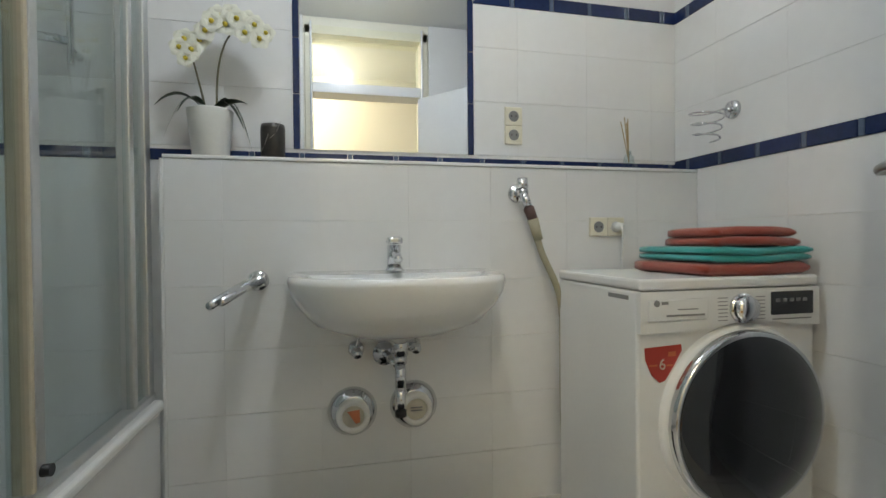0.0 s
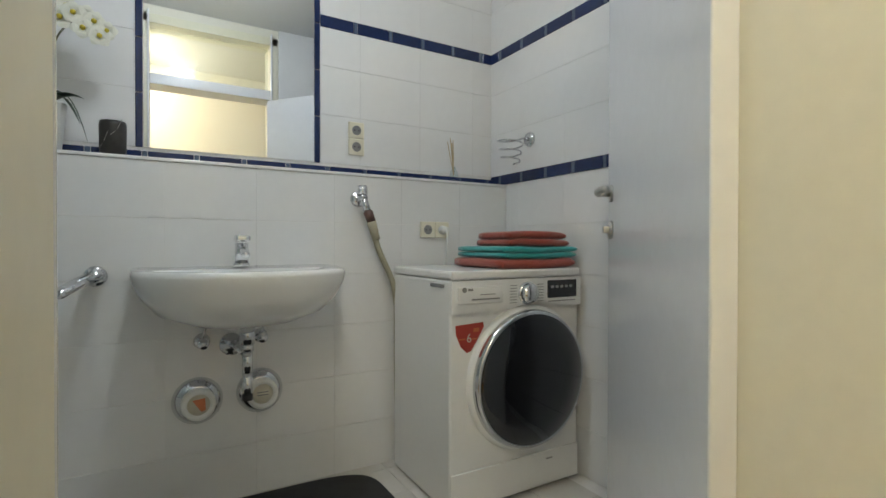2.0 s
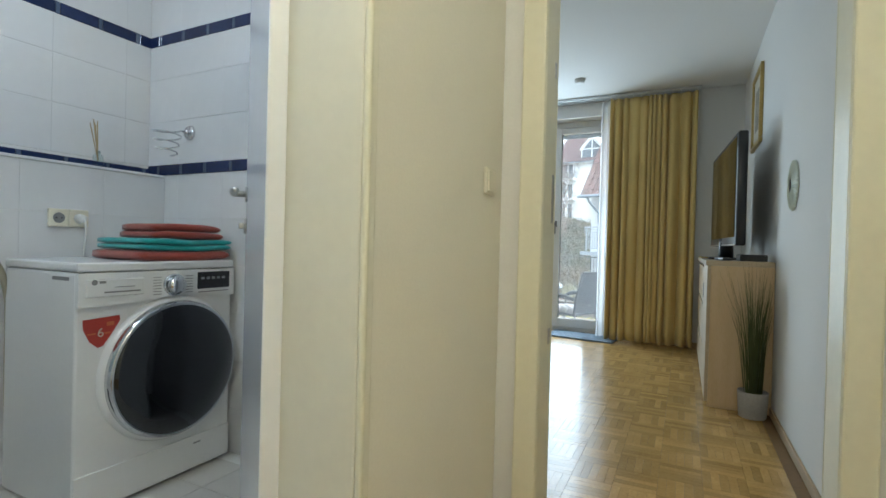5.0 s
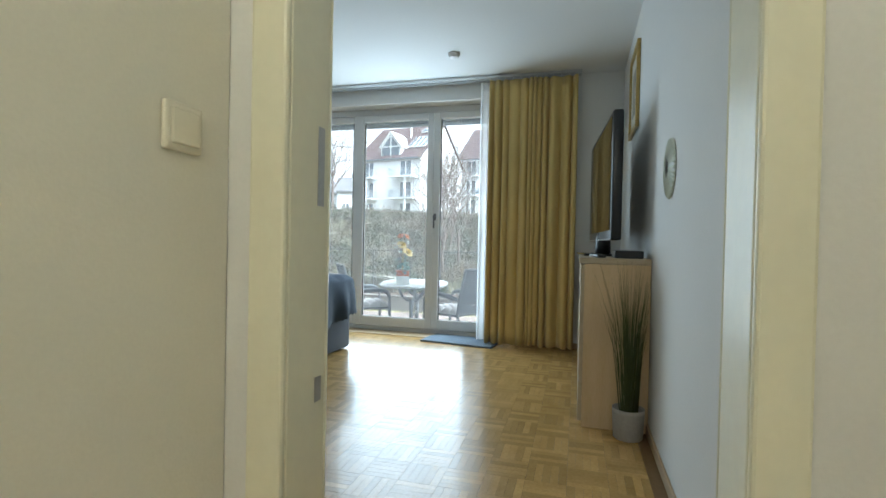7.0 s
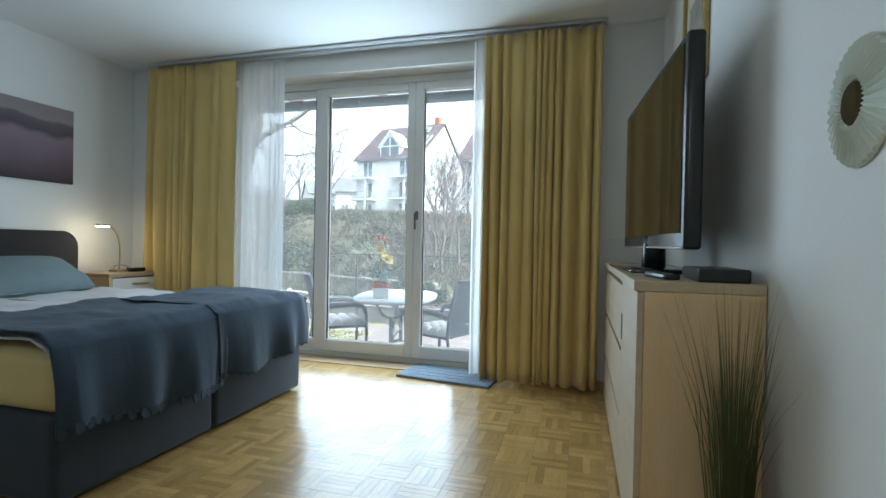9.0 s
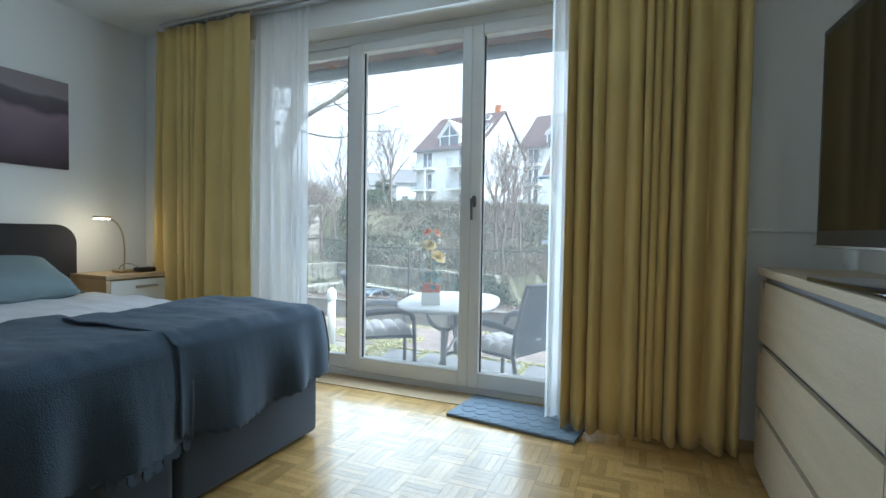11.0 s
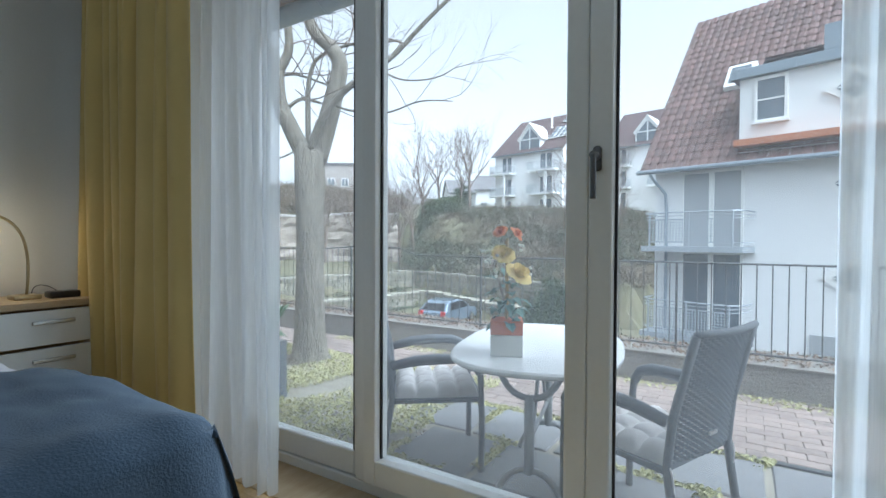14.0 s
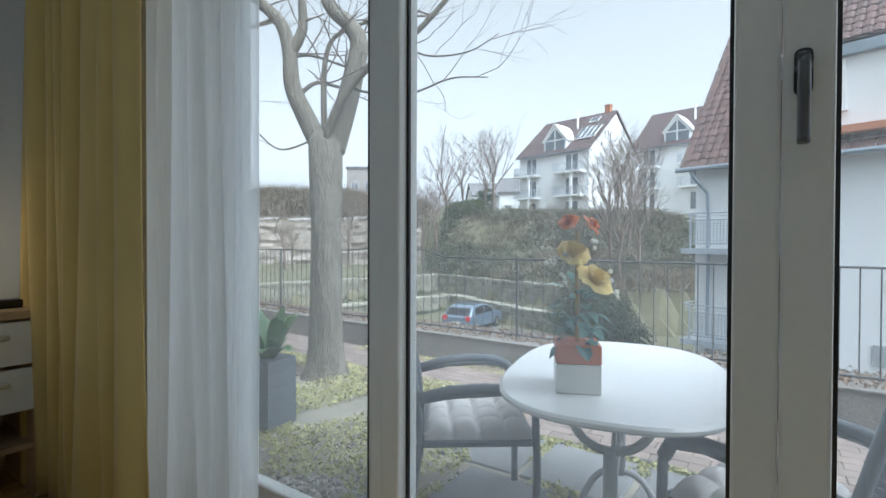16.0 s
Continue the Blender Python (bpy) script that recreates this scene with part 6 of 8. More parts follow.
LOWER_WALL = [(-9.0, 26.5), (-5.0, 29.8), (-0.7, 33.2), (2.2, 36.0), (5.6, 29.1), (8.4, 25.0)]
YARD = -3.95


def ground_z(x, y):
    if x < 9.245:
        return TZ - 0.012
    d = (x - 4.53) * SX + (y - 0.86) * SY
    off = (x - 4.53) * SY - (y - 0.86) * SX
    lo, up = lerp_table(LOWER_WALL, off) + 0.5, lerp_table(UPPER_WALL, off) + 0.5
    if d < lo:
        return YARD
    if d < up:
        return -3.0
    right = -1.75 + 5.7 * ease(d, up - 2, 52) + 0.06 * min(16, max(0, d - 50))
    left = -1.75 + 0.01 * max(0, d - up) + 5.0 * ease(d, 56.5, 58.0) + 0.13 * min(26, max(0, d - 58))
    z = left + (right - left) * ease(off - 0.11 * (d - 45), 0.3, 2.9)
    if d > 66 and off < 0:
        z += 2.5 * ease(d, 66, 100) * ease(-off, 4, 16) * (1 - 0.55 * ease(-off, 24, 44))
    if d > 100:
        z += 8 * min(1, (d - 100) / 150) * (0.5 + 0.5 * noise.noise(Vector((x * 0.01, y * 0.01, 0))))
    return z + 0.3 * ease(d, up, up + 6) * noise.noise(Vector((x * 0.18, y * 0.18, 1)))


xs = [-60, -20, 0, 5.5, 6.5, 8, 9.24, 9.25] + [9.8 + 0.8 * i for i in range(50)] + [50 + 1.7 * i for i in range(26)] + [97, 110, 130, 160, 210, 300, 450]
ys = [-250, -120, -60, -30, -15] + [-8 + 0.9 * i for i in range(55)] + [42 + 1.8 * i for i in range(33)] + [103, 125, 160, 220, 330]
b = B()
vg = [[b.verts.new((x, y, ground_z(x, y))) for y in ys] for x in xs]
for i in range(len(xs) - 1):
    for j in range(len(ys) - 1):
        b.faces.new((vg[i][j], vg[i + 1][j], vg[i + 1][j + 1], vg[i][j + 1]))
g = structure("ground", b, M["hillside"], "garden ground, yard below and wintry slope beyond", "ground")
b = B(); box(b, 9.8, 29.5, -4.0, 17.0, YARD - 0.05, YARD + 0.02)
structure("road", b, M["asphalt"], "worn asphalt parking yard below the terrace", "yard")

# terrace slabs
terrace = structure("terrace", (lambda q: box(q, 5.62, 8.86, -3.0, 9.0, TZ - 0.03, TZ - 0.011))(B()), M["soil"], "garden terrace with stone slabs and brick pavers", "terrace")
cache = {}
r = random.Random(11)
sx = 5.70
for i in range(3):
    w = 0.55
    for k in range(10):
        y = -2.6 + k * 0.55 + (0.27 if i % 2 else 0)
        if y > 2.5:
            continue
        if "slab" not in cache:
            q = B(); box(q, -0.255, 0.255, -0.255, 0.255, -0.03, 0.0, 0.008, 1); cache["slab"] = mesh_of("slab", q, M["slab"])
        pieces("slab", cache["slab"], [pose(sx + w / 2, y, TZ + r.uniform(-0.003, 0.003), r.uniform(-0.6, 0.6), r.uniform(-0.6, 0.6), r.uniform(-2, 2))], terrace)
    sx += w
b = B(); box(b, 7.355, 7.40, -3.0, 2.75, TZ - 0.02, TZ + 0.004, 0.003)
part("drain_channel", b, M["iron"], terrace, "narrow dark drain channel")
# brick pavers up to the garden wall
q = B(); box(q, -0.049, 0.049, -0.099, 0.099, -0.04, 0.0, 0.004, 1); pav = mesh_of("paver", q, M["paver"])
cnt = 0
vv, ff = [], []
for i in range(14):
    for k in range(52):
        x, y = 7.46 + i * 0.102, -2.6 + k * 0.202 + (0.101 if i % 2 else 0)
        if 7.4 < x < 8.9:
            p = pose(x, y, TZ + r.uniform(-0.002, 0.002), r.uniform(-0.8, 0.8), r.uniform(-0.8, 0.8), r.uniform(-1, 1))
            if 0.0 < y < 4.2 and cnt < 290:
                pieces("paver", pav, [p], terrace); cnt += 1
            else:
                o = len(vv)
                vv += [tuple(p @ Vector(c)) for c in ((-0.049, -0.099, 0), (0.049, -0.099, 0), (0.049, 0.099, 0), (-0.049, 0.099, 0), (-0.049, -0.099, -0.03), (0.049, -0.099, -0.03), (0.049, 0.099, -0.03), (-0.049, 0.099, -0.03))]
                ff += [(o, o + 1, o + 2, o + 3), (o, o + 4, o + 5, o + 1), (o + 1, o + 5, o + 6, o + 2), (o + 2, o + 6, o + 7, o + 3), (o + 3, o + 7, o + 4, o)]
me = bpy.data.meshes.new("paver_field"); me.from_pydata(vv, [], ff); me.materials.append(M["paver"])
o = new("paver_field", me); o.parent = terrace; tagged(o, "the further brick pavers", kind="stuff")


def scatter(name, mat, label, category, places, shape, seed, parent=None):
    """Many small like bits as one object of kind stuff."""
    rr = random.Random(seed)
    vs, fs = [], []
    for p in places:
        m_ = pose(*p, rr.uniform(-60, 60), rr.uniform(-60, 60), rr.uniform(0, 360))
        s = rr.uniform(0.6, 1.3)
        o_ = len(vs)
        v, f = shape
        vs += [tuple(m_ @ (Vector(c) * s)) for c in v]
        fs += [tuple(i + o_ for i in t) for t in f]
    me_ = bpy.data.meshes.new(name); me_.from_pydata(vs, [], fs); me_.materials.append(mat)
    return tagged(new(name, me_), label, category, kind="stuff")


leaf_shape = ([(-0.016, 0, 0), (0, -0.009, 0.004), (0.016, 0, 0), (0, 0.009, 0.004)], [(0, 1, 2, 3)])
stone_shape = ([(0.02, 0, 0), (-0.02, 0, 0), (0, 0.016, 0), (0, -0.016, 0), (0, 0, 0.012), (0, 0, -0.012)], [(0, 2, 4), (2, 1, 4), (1, 3, 4), (3, 0, 4), (2, 0, 5), (1, 2, 5), (3, 1, 5), (0, 3, 5)])
r = random.Random(21)
pts = []
for _ in range(24000):
    x, y = r.uniform(5.9, 7.95), r.uniform(2.2, 6.2)
    if noise.noise(Vector((x * 1.3, y * 1.3, 5))) > -0.22 and x > 6.12 + 0.3 * noise.noise(Vector((y * 2, 0, 2))) and y > 2.45 + 0.5 * noise.noise(Vector((x * 2, 0, 3))):
        pts.append((x, y, TZ + r.uniform(0, 0.035) * (1 + noise.noise(Vector((x * 2, y * 2, 9))))))
scatter("ground_cover", M["moss"], "low yellow-green ground cover round the tree", "ground cover", pts, leaf_shape, 1)
pts = []
for _ in range(5200):
    x, y = r.uniform(5.65, 6.7), r.uniform(2.3, 5.0)
    if x < 6.15 + 0.35 * noise.noise(Vector((y * 2, 0, 2))) or r.random() < 0.1:
        pts.append((x, y, TZ + r.uniform(-0.008, 0.008)))
scatter("pebble_strip", M["pebble"], "grey and beige pebbles along the house", "pebbles", pts, stone_shape, 2)
pts = []
for _ in range(14000):
    i = r.randrange(4)
    if r.random() < 0.5:
        x = 5.70 + 0.55 * i + r.gauss(0, 0.02); y = r.uniform(-1.5, 2.5)
    else:
        i = r.randrange(3); k = r.randrange(10)
        y = -2.6 + (k + 0.5) * 0.55 + (0.27 if i % 2 else 0) + r.gauss(0, 0.022); x = 5.70 + 0.55 * i + r.uniform(0, 0.55)
    if noise.noise(Vector((x * 1.7, y * 1.7, 2))) > -0.08:
        pts.append((x, y, TZ + r.uniform(-0.004, 0.014)))
scatter("joint_moss", M["moss"], "moss growing in the slab joints", "moss", pts, leaf_shape, 3)
pts = [(r.uniform(8.50, 8.69), r.uniform(-1.5, 5.0), TZ + r.uniform(0, 0.02)) for _ in range(1500)]
scatter("weed_strip", M["moss"], "weeds along the foot of the garden wall", "weeds", pts, leaf_shape, 6)

# garden wall and fence
b = B()
box(b, 8.70, 9.245, -6.0, 14.0, -4.2, -0.03)
gw = structure("garden_wall", b, M["old_concrete"], "low weathered concrete garden wall", "wall")
b = B(); box(b, 8.685, 9.26, -6.0, 14.0, -0.0295, -0.012, 0.004)
part("coping", b, M["old_concrete"], gw)
pts = [(r.uniform(8.72, 9.25), r.uniform(-3, 9), -0.008 + abs(r.gauss(0, 0.014))) for _ in range(7500)]
scatter("dead_leaves", M["dead_leaf"], "dead leaves lying on the garden wall", "leaves", pts, leaf_shape, 4)
fence = thing("fence", "dark iron garden fence with thin uprights", "fence", (8.92, 0, -0.012))


def fence_top(y):
    return 0.828 + 0.05 * math.exp(-((y - 4.75) / 0.55) ** 2) - (0.03 if y < 4.2 else -0.03)


b = B(); tube(b, [(0, -5 + 0.25 * k, fence_top(-5 + 0.25 * k)) for k in range(73)], 0.010, 6); part("top_rail", b, M["iron"], fence)
b = B(); tube(b, [(0, -5, 0.035), (0, 13, 0.035)], 0.009, 6); part("bottom_rail", b, M["iron"], fence)
q = B(); cyl(q, (0, 0, 0.03), (0, 0, 0.84), 0.005, seg=6); um = mesh_of("upright", q, M["iron"])
k = 0
y = -3.0
while y < 12:
    o = new("upright", um); o.parent = fence; o.location = (0, y, 0); o.scale = (1, 1, fence_top(y) / 0.845)
    if k % 18 == 0:
        q = B(); box(q, -0.010, 0.010, y + 0.045, y + 0.065, 0.0, fence_top(y), 0.002); part("post", q, M["iron"], fence)
    y += 0.112 if y < 4.6 else 0.10
    k += 1

# eaves above the window
ev = thing("eaves", "stained wood eaves with a blue-grey zinc gutter", "eaves", (0, 0, 0))
b = B()
for k in range(9):
    box(b, 5.62, 6.02, -2.5 + k * 0.95, -1.56 + k * 0.95, 2.45, 2.475, 0.003)
part("soffit_boards", b, M["wood_soffit"], ev)
for k in range(9):
    b = B(); box(b, 5.62, 5.99, -2.2 + k * 0.9, -2.12 + k * 0.9, 2.36, 2.4495, 0.004); part("rafter_end", b, M["wood_soffit"], ev)
b = B()
ring = [(0.075 * math.cos(math.pi + math.pi * k / 12), 0.075 * math.sin(math.pi + math.pi * k / 12)) for k in range(13)]
ring2 = [(c * 0.93, s * 0.93) for c, s in ring[::-1]]
vs0 = [b.verts.new((6.085 + c, -2.6, 2.385 + s)) for c, s in ring + ring2]
vs1 = [b.verts.new((6.085 + c, 6.2, 2.385 + s)) for c, s in ring + ring2]
for k in range(len(vs0)):
    b.faces.new((vs0[k], vs0[(k + 1) % len(vs0)], vs1[(k + 1) % len(vs0)], vs1[k]))
smooth_part("gutter", b, M["zinc"], ev, "half-round zinc gutter")
for k in range(9):
    b = B(); tube(b, [(6.085 + 0.079 * math.cos(math.pi + math.pi * i / 10), -2.0 + k * 0.93, 2.385 + 0.079 * math.sin(math.pi + math.pi * i / 10)) for i in range(11)], 0.006, 6); part("gutter_bracket", b, M["zinc"], ev)
b = B(); box(b, 5.615, 5.75, -3, 9, CEIL + 0.1, 3.2); box(b, 5.62, 6.3, -3, 9, 2.50, 2.56)
structure("roof_edge", b, M["roof_tile"], "edge of the tiled roof over the terrace", "roof")
b = B(); box(b, RX + 0.361, RX + 0.40, RY0 - 4, WR - 0.02, -0.4, 2.49); box(b, RX + 0.361, RX + 0.40, WL + 0.02, RY1 + 5, -0.4, 2.49)
structure("wall_outer", b, M["render"], "white rendered outer wall", "wall")


# ---- trees ----
def grow(q, p, d, length, rad, depth, rr, spread=0.6, seg=6, kids=(2, 3)):
    pts = [p]
    n = 4
    c = p.copy()
    dd = d.copy()
    for i in range(n):
        dd = (dd + Vector((rr.gauss(0, 0.16), rr.gauss(0, 0.16), rr.gauss(0.04, 0.10)))).normalized()
        c = c + dd * length / n
        pts.append(c.copy())
    tube(q, pts, rad, seg, rad * 0.62)
    if depth <= 0:
        return
    for k in range(rr.randint(*kids)):
        i = rr.randint(2, n)
        nd = (dd + Vector((rr.gauss(0, spread), rr.gauss(0, spread), rr.gauss(0.1, spread * 0.6)))).normalized()
        grow(q, pts[i], nd, length * rr.uniform(0.55, 0.8), rad * rr.uniform(0.42, 0.6), depth - 1, rr, spread, max(3, seg - 1), kids)


main_tree = thing("garden_tree", "bare grey-barked tree with forked limbs in the garden", "tree", (7.58, 4.40, -0.31))
main_tree.scale = (0.925, 0.925, 0.925)
RV = Vector((0.60, -0.80, 0))
FV = Vector((0.80, 0.60, 0))
def tp(l_, z, f=0.0):
    return RV * l_ + FV * f + Vector((0, 0, z + 0.30))
b = B()
prof = [(0.0, 0.27), (0.10, 0.205), (0.35, 0.175), (0.9, 0.155), (1.5, 0.145), (2.05, 0.165), (2.34, 0.17), (2.45, 0.12)]
rings = []
for h, rad in prof:
    rings.append([b.verts.new((rad * (1 + 0.07 * math.sin(3 * a + h * 2)) * math.cos(a) - 0.03 * h * 0.3, rad * (1 + 0.05 * math.sin(4 * a + h * 3)) * math.sin(a), h)) for a in [k * math.tau / 28 for k in range(28)]])
for i in range(len(rings) - 1):
    for k in range(28):
        b.faces.new((rings[i][k], rings[i][(k + 1) % 28], rings[i + 1][(k + 1) % 28], rings[i + 1][k]))
b.faces.new(rings[-1])
smooth_part("trunk", b, M["bark"], main_tree)
rr = random.Random(14)
limbs = [
    ([tp(-0.04, 1.98), tp(-0.20, 2.30), tp(-0.34, 2.62), tp(-0.37, 2.95), tp(-0.46, 3.25), tp(-0.72, 3.50), tp(-1.0, 3.8), tp(-1.2, 4.5)], 0.105, 0.03),
    ([tp(0.06, 1.98), tp(0.17, 2.35), tp(0.27, 2.75), tp(0.32, 3.06), tp(0.22, 3.25), tp(0.04, 3.42), tp(-0.05, 3.75), tp(0.05, 4.6)], 0.125, 0.045),
    ([tp(0.02, 2.08, -0.12), tp(0.14, 2.36, -0.2), tp(0.36, 2.62, -0.3), tp(0.62, 2.80, -0.4), tp(0.92, 2.98, -0.5), tp(1.25, 3.30, -0.6), tp(1.6, 3.6, -0.7), tp(2.1, 3.9, -0.8)], 0.045, 0.014),
    ([tp(-0.36, 2.95), tp(-0.24, 3.2), tp(-0.24, 3.6), tp(-0.1, 4.2)], 0.06, 0.03),
    ([tp(-0.02, 2.15), tp(-0.03, 2.6), tp(0.0, 2.95), tp(0.12, 3.15), tp(0.5, 3.3), tp(1.0, 3.35)], 0.035, 0.012),
    ([tp(-0.26, 2.55), tp(-0.1, 2.66), tp(0.12, 2.62)], 0.025, 0.016),
    ([tp(-0.36, 2.9), tp(-0.15, 2.93), tp(0.2, 2.82)], 0.016, 0.012),
    ([tp(0.24, 2.6, -0.1), tp(0.45, 2.45, -0.4), tp(0.85, 2.35, -0.7), tp(1.2, 2.42, -0.9), tp(1.5, 2.4, -1.0)], 0.016, 0.005),
    ([tp(0.75, 2.9, -0.45), tp(1.0, 2.72, -0.6), tp(1.35, 2.68, -0.8), tp(1.6, 2.8, -0.9)], 0.012, 0.004),
    ([tp(-0.12, 2.1), tp(-0.4, 1.95, -0.2), tp(-0.62, 2.15, -0.3), tp(-0.68, 2.4, -0.3)], 0.012, 0.004),
    ([tp(-0.5, 3.3), tp(-0.8, 3.2), tp(-1.1, 3.35)], 0.025, 0.01),
]
for ctrl, r0, r1 in limbs:
    # smooth through the control points
    pts = []
    for i in range(len(ctrl) - 1):
        a0, a1 = ctrl[max(0, i - 1)], ctrl[i]
        a2, a3 = ctrl[i + 1], ctrl[min(len(ctrl) - 1, i + 2)]
        for s in range(5):
            t = s / 5
            pts.append(0.5 * ((2 * a1) + (a2 - a0) * t + (2 * a0 - 5 * a1 + 4 * a2 - a3) * t * t + (3 * a1 - a0 - 3 * a2 + a3) * t ** 3))
    pts.append(ctrl[-1])
    b = B(); tube(b, pts, r0, 12 if r0 > 0.05 else 7, r1)
    limb = smooth_part("limb", b, M["bark"], main_tree)
    if r0:
        b = B()
        for k in range(4 if r0 < 0.05 else 3):
            p = pts[rr.randint(len(pts) * 2 // 5, len(pts) - 1)]
            d = (RV * rr.gauss(0.25, 0.6) + FV * rr.gauss(-0.2, 0.4) + Vector((0, 0, rr.uniform(-0.1, 0.5)))).normalized()
            grow(b, p, d, rr.uniform(0.35, 0.75), min(0.009, r1 * 0.7), 2, rr, 0.5, 5, (2, 3))
        part("twigs", b, M["twig"], main_tree)


def bare_tree(at, h, seed, label, lean=(0, 0)):
    t = thing("bare_tree", label, "tree", at, group="bare winter trees")
    rr = random.Random(seed)
    top = Vector((lean[0] + rr.gauss(0, 0.25), lean[1] + rr.gauss(0, 0.25), h * rr.uniform(0.30, 0.45)))
    q = B(); tube(q, [Vector((0, 0, -0.5)), top * 0.5 + Vector((rr.gauss(0, 0.12), rr.gauss(0, 0.12), 0)), top], h * 0.016, 7, h * 0.010)
    part("trunk", q, M["twig"], t)
    q = B()
    for k in range(7):
        a = k * 1.3 + rr.uniform(0, 0.6)
        tilt = rr.uniform(0.15, 0.6)
        grow(q, top * rr.uniform(0.55, 1.0), Vector((tilt * math.cos(a), tilt * math.sin(a), 1)).normalized(), h * rr.uniform(0.2, 0.32), h * 0.0065, 4, rr, 0.42, 4, (2, 4))
    part("crown", q, M["twig"], t)


def spot(depth, px_offset):
    """Ground place at a depth along the garden axis and an offset to the right of it."""
    x, y = 4.53 + depth * SX + px_offset * SY, 0.86 + depth * SY - px_offset * SX
    return (x, y, ground_z(x, y) - 0.1)


for dpt, off, h, sd in ((45, 0.4, 11, 1), (46, -1.6, 10.5, 2), (44, 1.6, 9, 3), (49, 2.6, 10.5, 22), (43, -2.8, 9, 23), (60, 9.2, 13.5, 4), (57, 7.4, 10, 24),
                         (52, 5.0, 9, 25), (54, -4.5, 11, 26), (52, -7.5, 10, 28), (55, -10, 10, 29), (48, -13, 9, 8), (50, -17, 8.5, 9), (50, -21, 8, 27),
                         (43, -11, 6, 10), (40, -15, 5.5, 12), (39, 15.2, 9.5, 5), (36, 15.6, 9, 6), (33, 13.2, 8.5, 7), (42, 18.5, 10, 32), (31, 14.2, 8, 31), (46, 19, 10, 30), (29, 12.2, 7, 33), (50, 21, 9, 34)):
    bare_tree(spot(dpt, off), h, sd, "bare winter tree on the slope beyond the yard")

# thicket on the slope, ivy, hedges
def twig_cloud(name, mat, label, category, centres, per, size, seed, leaf=False):
    rr = random.Random(seed)
    vs, fs = [], []
    for cx, cy, cz, sz in centres:
        for k in range(per):
            if leaf:
                d = Vector((rr.gauss(0, 0.45), rr.gauss(0, 0.45), rr.uniform(-0.1, 0.8))) * sz
                p = Vector((cx, cy, cz)) + d
                s = size * rr.uniform(0.6, 1.3)
                n_ = Vector((rr.gauss(0, 1), rr.gauss(0, 1), rr.gauss(0.4, 1))).normalized()
                a = n_.orthogonal().normalized() * s
                c = n_.cross(a).normalized() * s * 0.6
                o_ = len(vs)
                vs += [tuple(p - a), tuple(p - c), tuple(p + a), tuple(p + c)]
                fs.append((o_, o_ + 1, o_ + 2, o_ + 3))
            else:
                a = rr.uniform(0, math.tau)
                p0 = Vector((cx + rr.gauss(0, 0.3 * sz), cy + rr.gauss(0, 0.3 * sz), cz - 0.1))
                ln = sz * rr.uniform(0.5, 1.2)
                d = Vector((math.cos(a) * rr.uniform(0.2, 0.9), math.sin(a) * rr.uniform(0.2, 0.9), rr.uniform(0.4, 1.1))).normalized()
                bend = Vector((math.cos(a + 1), math.sin(a + 1), -0.9)) * ln * rr.uniform(0.05, 0.35)
                w_ = Vector((-math.sin(a), math.cos(a), rr.uniform(-0.4, 0.4))) * size * rr.uniform(0.5, 1.2)
                o_ = len(vs)
                for t in (0, 0.5, 1):
                    c = p0 + d * ln * t + bend * t * t
                    vs += [tuple(c - w_ * (1 - 0.8 * t)), tuple(c + w_ * (1 - 0.8 * t))]
                fs += [(o_, o_ + 1, o_ + 3, o_ + 2), (o_ + 2, o_ + 3, o_ + 5, o_ + 4)]
    me_ = bpy.data.meshes.new(name); me_.from_pydata(vs, [], fs); me_.materials.append(mat)
    return tagged(new(name, me_), label, category, kind="stuff")


rr = random.Random(77)
cs, edge = [], []
for _ in range(3000):
    dpt, off = rr.uniform(24, 54), rr.uniform(-1, 26)
    if dpt < lerp_table(UPPER_WALL, off) + 1.0 or off < 0.8 + 0.11 * (dpt - 45):
        continue
    x, y, z = spot(dpt, off)
    cs.append((x, y, z, rr.uniform(0.5, 1.3) * (1.3 if off > 9 else 1)))
    if off < 3.2 + 0.11 * (dpt - 45):
        edge.append((x, y, z, 0.9))
twig_cloud("thicket", M["thicket"], "tangled leafless shrubs covering the slope", "shrubs", cs, 46, 0.016, 5)
cs2 = [(x, y, z - 0.1, s * 0.7) for x, y, z, s in cs if noise.noise(Vector((x * 0.22, y * 0.22, 3))) > -0.05]
twig_cloud("ground_ivy", M["ivy"], "dark ivy and bramble leaves under the shrubs", "ivy", cs2, 48, 0.09, 6, True)
twig_cloud("edge_ivy", M["ivy"], "thick ivy hanging over the edge of the slope", "ivy", edge[::2], 110, 0.07, 7, True)
arch = []
for _ in range(60):
    dpt, off = rr.uniform(30, 50), rr.uniform(5, 17)
    if dpt > lerp_table(UPPER_WALL, off) + 1.0:
        arch.append((*spot(dpt, off), rr.uniform(2.2, 3.8)))
twig_cloud("arching_canes", M["pale_cane"], "long pale arching canes over the shrubs", "shrubs", arch, 14, 0.018, 12)
cs = []
for _ in range(300):
    dpt, off = rr.uniform(19, 24), rr.uniform(6.4, 9.2)
    x, y, z = spot(dpt, off)
    cs.append((x, y, z + rr.uniform(0.2, 3.0) * (1 - abs(off - 7.8) / 2.4), 0.5))
twig_cloud("ivy_bank", M["ivy"], "ivy bank beside the white house", "ivy", cs, 80, 0.06, 8, True)
cs = []
for _ in range(120):
    x, y, z = spot(rr.uniform(48.5, 51), 4.6 + rr.uniform(-1.9, 1.9))
    cs.append((x, y, z + rr.uniform(0.1, 1.5), 0.45))
